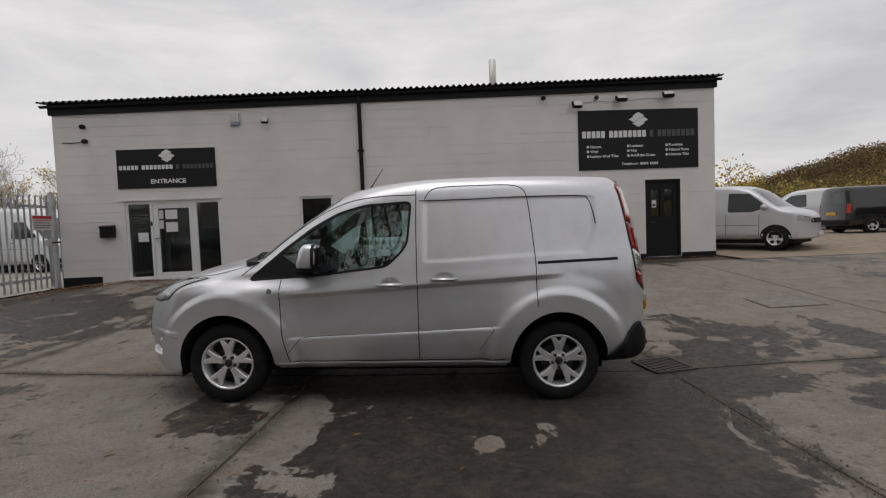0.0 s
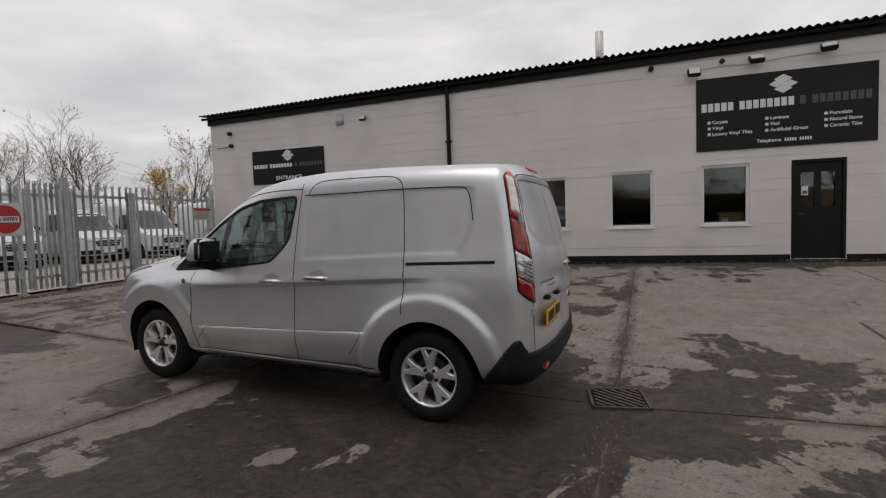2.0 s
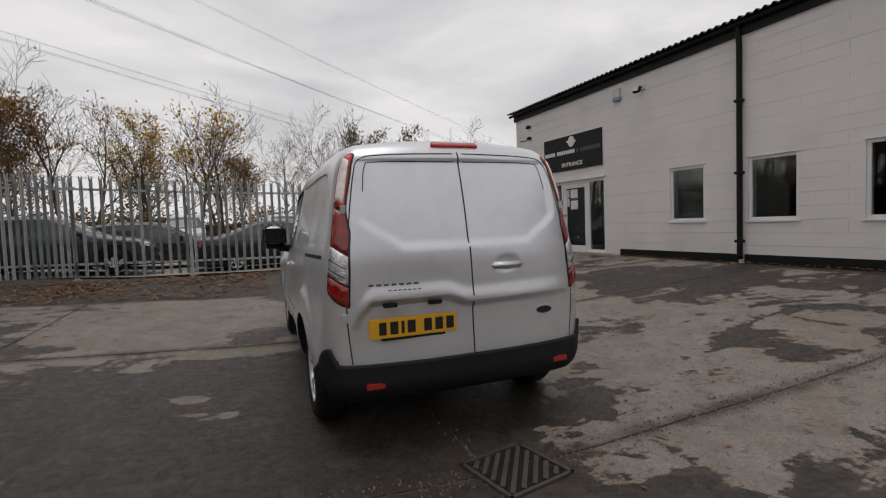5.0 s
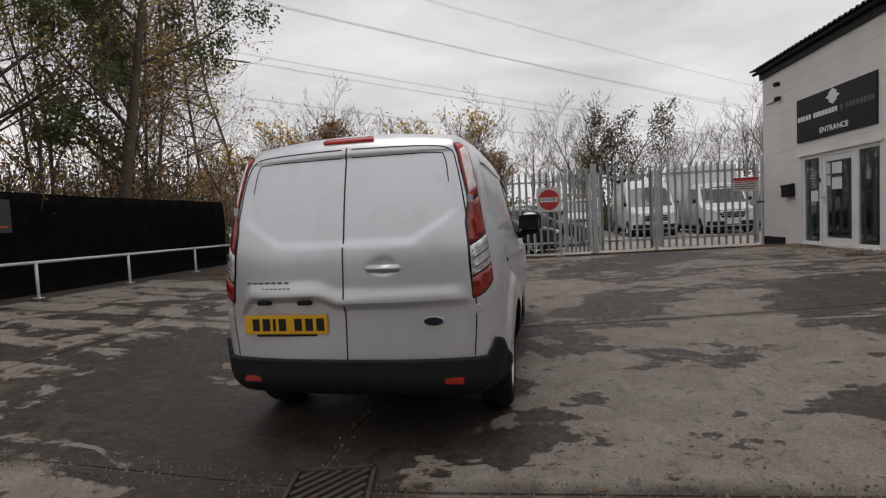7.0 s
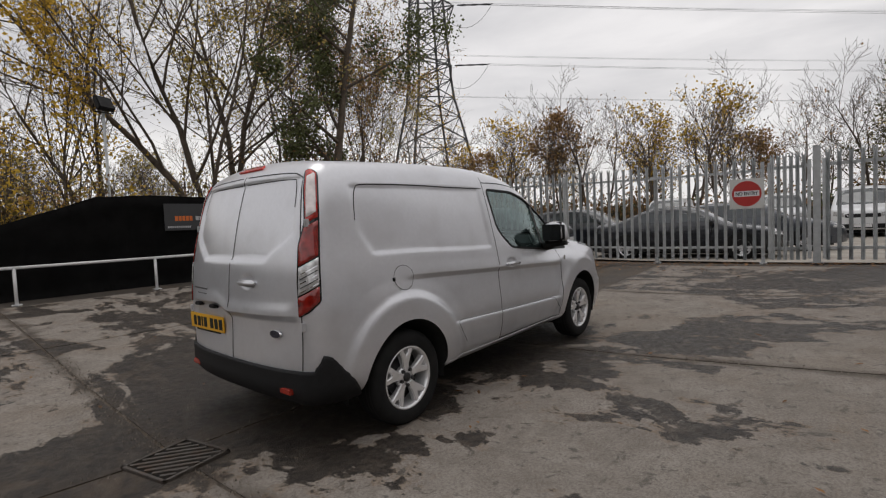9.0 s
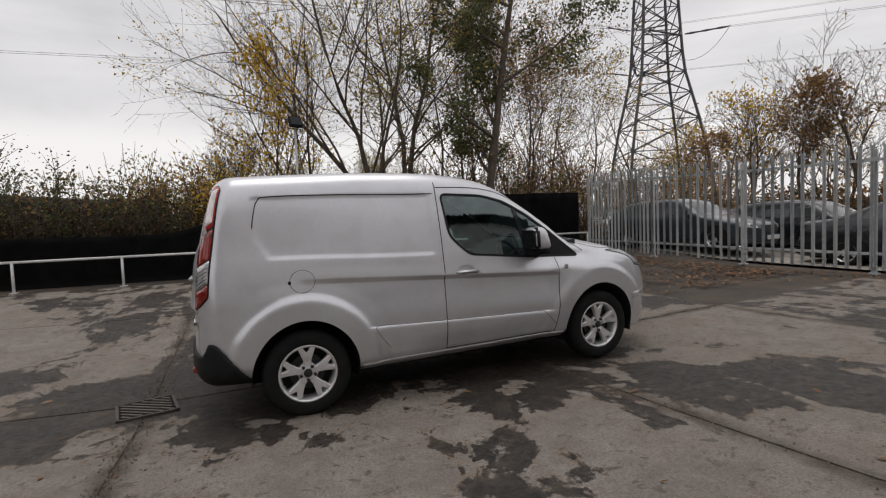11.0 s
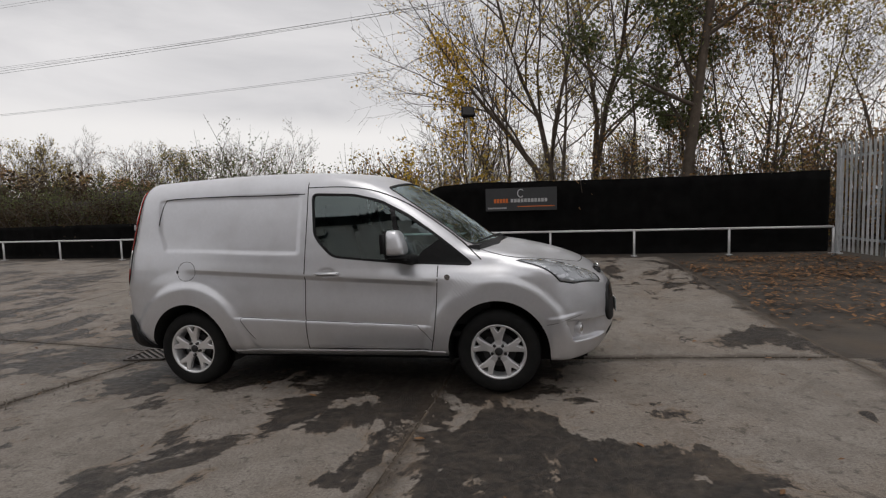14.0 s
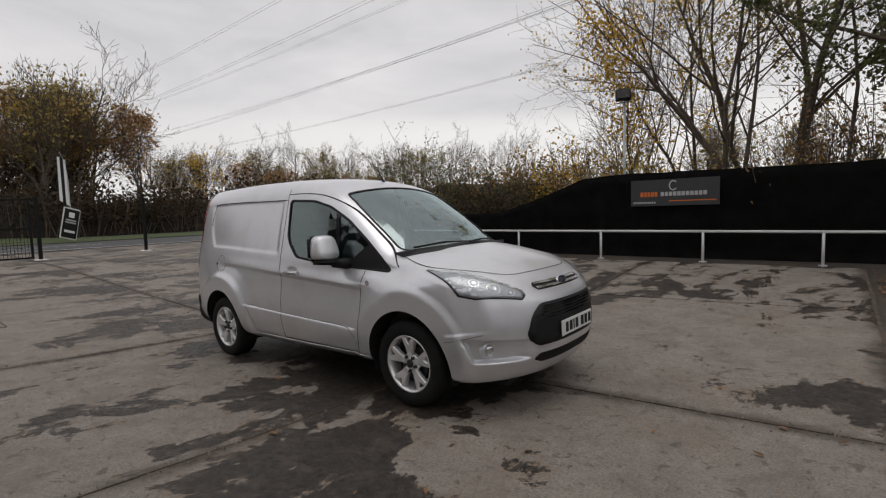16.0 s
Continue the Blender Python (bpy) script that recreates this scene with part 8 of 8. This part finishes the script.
def thicket(x0, x1, y0, y1, h, seed, count, size, leaf, label, stems=40, base=0.0, name="hedge", shape=None):
    """A tangle of upright shoots with leaves, ragged along the top."""
    p = Plant(seed)
    r = p.r
    for _ in range(stems):
        x, y = r.uniform(x0, x1), r.uniform(y0, y1)
        hh = h * r.uniform(0.55, 1.0) * (shape(x) if shape else 1.0)
        o = Vector((x, y, gz(x, y) - 0.05 + base))
        pts, d = [o], Vector((r.gauss(0, 0.18), r.gauss(0, 0.18), 1)).normalized()
        for i in range(6):
            d = (d + Vector((r.gauss(0, 0.12), r.gauss(0, 0.12), 0.05))).normalized()
            pts.append(pts[-1] + d * hh / 6)
        p.limb(pts, [0.022 * (1 - 0.8 * i / 6) for i in range(7)], 3)
        p.tips.append((pts, 1))
        for _k in range(6):
            i = r.randrange(1, 6)
            e = Vector((r.gauss(0, 1), r.gauss(0, 1), r.uniform(0.2, 1.2))).normalized()
            tw = [pts[i], pts[i] + e * hh * 0.10, pts[i] + e * hh * 0.17 + Vector((0, 0, 0.04))]
            p.limb(tw, [0.008, 0.006, 0.004], 3)
            p.tips.append((tw, 2))
    p.leaves(count, size, 0.0, 0.13)
    return p.finish(name, Matrix.Identity(4), label, "hedge", leaf, M_TWIG, kind="stuff")


def bumps(x):
    return 1.0 + 0.72 * math.exp(-((x - 8.2) / 0.8) ** 2) + 0.3 * math.exp(-((x - 6.3) / 0.5) ** 2) + 0.12 * math.exp(-((x - 3.1) / 0.6) ** 2) + 0.1 * math.sin(x * 1.9)


thicket(2.2, 18.5, -10.4, -8.6, 2.75, 31, 34000, 0.068, M_L_GRN, "overgrown green hedge behind the low screen", 300, shape=bumps)
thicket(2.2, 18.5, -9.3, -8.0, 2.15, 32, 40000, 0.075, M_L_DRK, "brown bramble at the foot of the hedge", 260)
thicket(-9.5, 2.2, -10.2, -8.3, 2.5, 33, 5200, 0.08, M_L_BRN, "brown undergrowth behind the screen", 110)
thicket(-9.5, 2.2, -10.8, -8.6, 2.9, 34, 3600, 0.08, M_L_OLV, "olive undergrowth behind the screen", 70)
thicket(-0.4, 2.6, -10.5, -8.6, 2.9, 35, 2600, 0.09, M_L_YEL, "yellow-leaved shrubs behind the screen", 36)

thicket(-9.8, -3.2, -10.8, -8.7, 4.2, 38, 6500, 0.085, M_L_BRN, "tall brown brush among the trees behind the screen", 130)
thicket(-9.8, -3.6, -11.4, -8.9, 3.6, 39, 3500, 0.08, M_L_GRN, "dark green holly and ivy scrub behind the screen", 70)
thicket(-24, -9.5, -16.0, -12.5, 4.4, 41, 11000, 0.11, M_L_BRN, "brown brush beyond the fence corner", 190)
thicket(-26, -10.0, -19.0, -15.0, 5.0, 42, 7000, 0.12, M_L_OLV, "tall olive brush towards the pylon", 120)
thicket(-3.4, 1.6, -11.0, -8.9, 3.4, 40, 2200, 0.085, M_L_OLV, "thin olive brush under the bare tree", 50)
thicket(1.8, 6.5, -11.2, -8.8, 3.0, 36, 5200, 0.10, M_L_BRN, "brown-leaved shrubs where the hedge begins", 60)
thicket(1.4, 5.2, -13.2, -10.2, 3.5, 37, 6000, 0.085, M_L_OLV, "olive and yellow shrubs above the hedge", 90)
thicket(0.6, 3.4, -12.6, -10.0, 3.5, 48, 2600, 0.09, M_L_YEL, "bright yellow shrubs beside the lamp pole", 40)

# earth banks under the hedges
def bank(pts, w, h, seed, label):
    """A long rounded mound along a line."""
    bm = bmesh.new()
    line = dense(pts, 1.0, False)
    rows = []
    for i, (x, y) in enumerate(line):
        a, b = line[max(i - 1, 0)], line[min(i + 1, len(line) - 1)]
        d = Vector((b[0] - a[0], b[1] - a[1])).normalized()
        row = []
        for k in range(9):
            t = k / 4 - 1
            px, py = x - d.y * t * w, y + d.x * t * w
            row.append(bm.verts.new((px, py, gz(px, py) - 0.15 + h * math.cos(t * math.pi / 2) ** 0.8 * (1 + 0.25 * noise.noise((px * 0.4, py * 0.4, seed))) + 0.12 * noise.noise((px * 1.7, py * 1.7, seed)))))
        rows.append(row)
    for r0, r1 in zip(rows, rows[1:]):
        for k in range(8):
            bm.faces.new((r0[k], r0[k + 1], r1[k + 1], r1[k]))
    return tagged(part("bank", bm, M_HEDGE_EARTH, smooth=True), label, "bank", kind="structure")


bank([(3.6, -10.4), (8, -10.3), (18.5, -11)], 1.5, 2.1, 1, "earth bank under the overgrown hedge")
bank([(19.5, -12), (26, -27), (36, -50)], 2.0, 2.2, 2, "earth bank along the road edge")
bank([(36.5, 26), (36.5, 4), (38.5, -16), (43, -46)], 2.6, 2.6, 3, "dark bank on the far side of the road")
bank([(-35, -34), (-34, -10), (-32, 10), (-27, 28)], 2.5, 1.8, 4, "scrubby bank behind the compound")

# west of the compound: a line of autumn trees, built once and set out again
protos = []
for k, (h, leaf, count, size, lab) in enumerate(((6.9, M_L_BRN, 160, 0.14, "bare winter tree with a few brown leaves"), (5.8, M_L_YEL, 1300, 0.15, "tree with thin yellow leaves"), (5.6, M_L_BRN, 2600, 0.15, "tree holding russet leaves"), (6.0, M_L_OLV, 1000, 0.15, "tree with sparse olive leaves"), (7.2, M_L_BRN, 60, 0.12, "tall bare grey tree"))):
    protos.append(tree(-30 - k * 2.2, -14 + k * 6.1, h, 60 + k, lab, leaf, count, size, 0.10, ((0, 0), (0.25, 0.2)) if k % 2 else ((0, 0),), 4, spec(kids=(10, 7, 5), thin=0.007, rise=0.08), spread=0.2, clump=-0.1))
tree(-25.6, 5.3, 7.4, 71, "dark evergreen oak beyond the compound", M_L_OAK, 6500, 0.13, 0.10, ((0, 0), (0.35, -0.3), (-0.3, 0.3)), 4, spec(kids=(10, 6, 4), bare=0.25, ratio=(0.27, 0.40)), 1.6, spread=0.2)
rnd = random.Random(5)
for k in range(34):
    y = -26 + k * 1.65 + rnd.uniform(-0.6, 0.6)
    src = protos[rnd.choice((0, 4, 1, 2, 3, 0, 4, 4) if y < 0 else (0, 4, 4, 0, 4, 1))]
    x = -29.5 - rnd.uniform(0, 7) + 0.12 * (y + 26)
    s = rnd.uniform(0.95, 1.35) if y < -2 else rnd.uniform(0.75, 1.02)
    copy_thing(src, Matrix.Translation((x, y, gz(x, y) - 0.1)) @ pose(0, 0, 0, 0, 0, rnd.uniform(0, 360)) @ Matrix.Diagonal((s, s, s, 1)))


def far_thicket(pts, h, seed, count, size, leaf, label, stems):
    p = Plant(seed)
    r = p.r
    seg = [(Vector(a), Vector(b)) for a, b in zip(pts, pts[1:])]
    for _ in range(stems):
        a, b = seg[r.randrange(len(seg))]
        o = a.lerp(b, r.random()) + Vector((r.uniform(-1.6, 1.6), r.uniform(-1.6, 1.6)))
        hh = h * r.uniform(0.5, 1.05)
        o = Vector((o.x, o.y, gz(o.x, o.y) - 0.1))
        t = o + Vector((r.gauss(0, 0.2), r.gauss(0, 0.2), 1)) * hh
        q = [o, o.lerp(t, 0.5) + Vector((r.gauss(0, 0.1), r.gauss(0, 0.1), 0)), t]
        p.limb(q, [0.04, 0.03, 0.012], 3)
        p.tips.append((q, 1))
        for _k in range(4):
            z = q[1].lerp(q[2], r.random())
            e = z + Vector((r.gauss(0, 0.5), r.gauss(0, 0.5), r.uniform(0.1, 0.8)))
            p.limb([z, z.lerp(e, 0.5), e], [0.018, 0.014, 0.010], 3)
            p.tips.append(([z, e], 2))
    p.leaves(count, size, 0.0, 0.3)
    return p.finish("far_hedge", Matrix.Identity(4), label, "hedge", leaf, M_TWIG, kind="stuff")


far_thicket([(-31, -30), (-30, -10), (-28, 10), (-24, 26)], 2.4, 81, 9000, 0.22, M_L_BRN, "brown scrub at the foot of the western trees", 260)
far_thicket([(-33, -30), (-32, -10), (-30, 10), (-26, 26)], 2.2, 82, 7000, 0.24, M_L_GRN, "dark green scrub at the foot of the western trees", 160)

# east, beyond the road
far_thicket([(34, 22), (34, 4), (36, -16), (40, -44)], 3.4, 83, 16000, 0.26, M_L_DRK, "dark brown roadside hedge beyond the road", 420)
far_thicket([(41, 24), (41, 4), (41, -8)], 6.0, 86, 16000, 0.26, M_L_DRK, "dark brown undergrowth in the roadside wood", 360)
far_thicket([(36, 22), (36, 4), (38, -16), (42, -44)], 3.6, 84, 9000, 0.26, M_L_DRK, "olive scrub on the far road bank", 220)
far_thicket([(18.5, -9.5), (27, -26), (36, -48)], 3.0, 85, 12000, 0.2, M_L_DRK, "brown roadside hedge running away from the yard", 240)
for k in range(34):
    src = protos[rnd.choice((0, 1, 2, 3, 4, 2, 3))]
    y = 16 - k * 1.9 + rnd.uniform(-0.8, 0.8)
    x = 38 + rnd.uniform(0, 9) + 0.05 * k
    s = rnd.uniform(1.35, 1.85) if y > -13 else rnd.uniform(0.8, 1.1)
    copy_thing(src, Matrix.Translation((x, y, gz(x, y) - 0.1)) @ pose(0, 0, 0, 0, 0, rnd.uniform(0, 360)) @ Matrix.Diagonal((s, s, s, 1)))
for k in range(44):
    src = protos[rnd.choice((2, 2, 0, 3, 2, 1))]
    x, y = 40 + rnd.uniform(0, 10), rnd.uniform(-9, 20)
    s = rnd.uniform(1.2, 1.75)
    copy_thing(src, Matrix.Translation((x, y, gz(x, y) - 0.1)) @ pose(0, 0, 0, 0, 0, rnd.uniform(0, 360)) @ Matrix.Diagonal((s, s, s, 1)))
for k in range(26):
    src = protos[rnd.choice((0, 3, 4, 4))]
    a = radians(-18 - k * 1.7 + rnd.uniform(-0.6, 0.6))
    d = rnd.uniform(80, 98)
    s = rnd.uniform(1.45, 2.1)
    copy_thing(src, Matrix.Translation((d * math.cos(a), d * math.sin(a), 0.3)) @ pose(0, 0, 0, 0, 0, rnd.uniform(0, 360)) @ Matrix.Diagonal((s, s, s, 1)))

for k in range(15):
    src = protos[(0, 4, 0, 3, 4)[k % 5]]
    x, y = -10 + k * 1.0 + rnd.uniform(-0.5, 0.5), -30 + rnd.uniform(-4, 3)
    s = rnd.uniform(0.6, 0.95)
    copy_thing(src, Matrix.Translation((x, y, gz(x, y) - 0.1)) @ pose(0, 0, 0, 0, 0, rnd.uniform(0, 360)) @ Matrix.Diagonal((s, s, s, 1)))

# wooded hill to the north-east
bm = bmesh.new()
hx, hy = spread(40, 330, 9.0), spread(60, 300, 9.0)
grid = []
for y in hy:
    row = []
    for x in hx:
        d, b = math.hypot(x, y), math.degrees(math.atan2(y, x))
        top = float(np.interp(b, [20, 34, 44, 50, 56, 61, 66, 80], [12, 15, 16.5, 15, 9, 3.5, 2, 1.5]))
        row.append(bm.verts.new((x, y, 0.2 + top * smooth(95, 190, d) + 0.8 * noise.noise((x * 0.05, y * 0.05, 1)) * smooth(95, 150, d))))
    grid.append(row)
for r0, r1 in zip(grid, grid[1:]):
    for i in range(len(hx) - 1):
        bm.faces.new((r0[i], r0[i + 1], r1[i + 1], r1[i]))
tagged(part("hill", bm, M_GRASS, smooth=True), "low green hill behind the upper yard", "hill", kind="structure")
p, p2 = Plant(91), Plant(94)
for _ in range(5200):
    b, d = radians(p.r.uniform(36, 64)), p.r.uniform(118, 200)
    x, y = d * math.cos(b), d * math.sin(b)
    top = float(np.interp(math.degrees(b), [20, 34, 44, 50, 56, 61, 66, 80], [12, 15, 16.5, 15, 9, 3.5, 2, 1.5]))
    o = Vector((x, y, 0.2 + top * smooth(95, 190, d)))
    if noise.noise((x * 0.03, y * 0.03, 4)) < -0.15 and d < 150:
        continue
    pl = p if noise.noise((x * 0.06, y * 0.06, 9)) < 0.05 else p2
    tall = p.r.uniform(2.5, 5.5)
    for _k in range(20):
        pl.blade(o + Vector((p.r.gauss(0, 1.4), p.r.gauss(0, 1.4), p.r.uniform(0.2, tall))), p.r.uniform(0.25, 0.7))
p.finish("hill_wood", Matrix.Identity(4), "brown autumn woodland on the hill", "woodland", leaf_mat("wood_leaf", (0.15, 0.095, 0.045), 0.65), kind="stuff")
p2.finish("hill_wood", Matrix.Identity(4), "olive and yellow autumn woodland on the hill", "woodland", leaf_mat("wood_leaf_olive", (0.21, 0.15, 0.05), 0.6), kind="stuff")
far_thicket([(20, 34), (34, 40), (52, 40)], 3.4, 92, 6000, 0.3, M_L_OLV, "olive hedge at the edge of the upper yard", 120)
far_thicket([(17, 30), (26, 38)], 4.4, 93, 1600, 0.25, M_L_YEL, "yellow-leaved shrubs above the parked vans", 30)

# ---- pylon and lines ----
M_STEEL = mat("pylon_steel", (0.085, 0.088, 0.09), 0.6, 0.3, var=0.15, scale=1)
PX, PY = -33.9, -29.8
pyl = thing("pylon", Matrix.Translation((PX, PY, 0.3)) @ pose(0, 0, 0, 0, 0, 63), "grey lattice steel electricity pylon", "pylon")


def half(z):
    return float(np.interp(z, [0, 8, 14, 27, 32], [3.9, 2.9, 1.75, 1.1, 0.15]))


leg = bmesh.new()
brace = bmesh.new()
LEV = [0, 3.5, 6.6, 9.3, 11.6, 13.5, 15.3, 17.2, 19.2, 21.2, 23.2, 25.2, 27.2]
for sx, sy in ((-1, -1), (1, -1), (1, 1), (-1, 1)):
    tube([(sx * half(z), sy * half(z), z) for z in LEV + [32]], 0.13, 4, leg)
for z0, z1 in zip(LEV, LEV[1:]):
    a, b = half(z0), half(z1)
    for face in range(4):
        rot = pose(0, 0, 0, 0, 0, 90 * face)
        for s in (-1, 1):
            tube([rot @ Vector((s * a, -a, z0)), rot @ Vector((-s * b, -b, z1))], 0.05, 4, brace)
        tube([rot @ Vector((-b, -b, z1)), rot @ Vector((b, -b, z1))], 0.045, 4, brace)
part("leg_frame", leg, M_STEEL, pyl)
part("bracing", brace, M_STEEL, pyl)
ARMS = [(15.3, 5.6), (20.2, 6.6), (25.2, 4.8)]
for z, w in ARMS:
    for s in (-1, 1):
        bm = bmesh.new()
        h0 = half(z)
        for t in (-1, 1):
            tube([(s * h0, t * h0, z), (s * w, 0, z)], 0.06, 4, bm)
            tube([(s * h0, t * half(z + 1.6), z + 1.6), (s * w, 0, z)], 0.06, 4, bm)
            for k in (0.3, 0.6):
                tube([(s * (h0 + (w - h0) * k), t * h0 * (1 - k), z), (s * (h0 + (w - h0) * k), t * h0 * (1 - k), z + 1.6 * (1 - k))], 0.04, 4, bm)
        part("cross_arm", bm, M_STEEL, pyl)
M_WIRE = mat("line_wire", (0.30, 0.30, 0.31), 0.6, 0.3)
MP = Matrix.Translation((PX, PY, 0.3)) @ pose(0, 0, 0, 0, 0, 63)
for z, w in ARMS:
    for s in (-1, 1):
        o = MP @ Vector((s * w, 0, z))
        for tx, ty in ((175, -30), (-205, 155)):
            e = Vector((tx, ty, 0)) + Vector((0.45, 0.89, 0)) * s * w + Vector((0, 0, z + 1))
            d = (e - o).normalized()
            st = thing("insulator_string", Matrix.Identity(4), "tension insulator string on the pylon arm", "insulator", "insulators")
            part("insulator", tube([o + d * (0.3 + 0.5 * i) for i in range(7)], [0.05, 0.09, 0.05, 0.09, 0.05, 0.09, 0.05], 8), M_STEEL, st)
            ln = thing("power_line", Matrix.Identity(4), "thin twin overhead power conductor", "cable", "power lines")
            a = o + d * 3.27
            part("yoke_plate", tube([a - Vector((0, 0.24, 0)), a + Vector((0, 0.24, 0))], 0.035, 6), M_STEEL, st)
            for off in (-0.2, 0.2):
                pts = []
                for i in range(31):
                    t = i / 30
                    q = a.lerp(e, t)
                    q = q + Vector((0, off, 0)) + Vector((0, 0, -26.0 * t * (1 - t) * 0.55))
                    pts.append(q)
                part("conductor", tube(pts, 0.012, 4), M_WIRE, ln)
        j = thing("jumper_loop", Matrix.Identity(4), "slack jumper cable below the arm", "cable", "jumper loops")
        a, b = o + (Vector((175, -30, 0)) - o).normalized() * 3.4, o + (Vector((-205, 155, 0)) - o).normalized() * 3.4
        a.z, b.z = o.z, o.z
        part("jumper", tube([a.lerp(b, t) - Vector((0, 0, 2.4 * 4 * t * (1 - t))) for t in [i / 12 for i in range(13)]], 0.02, 4), M_WIRE, j)
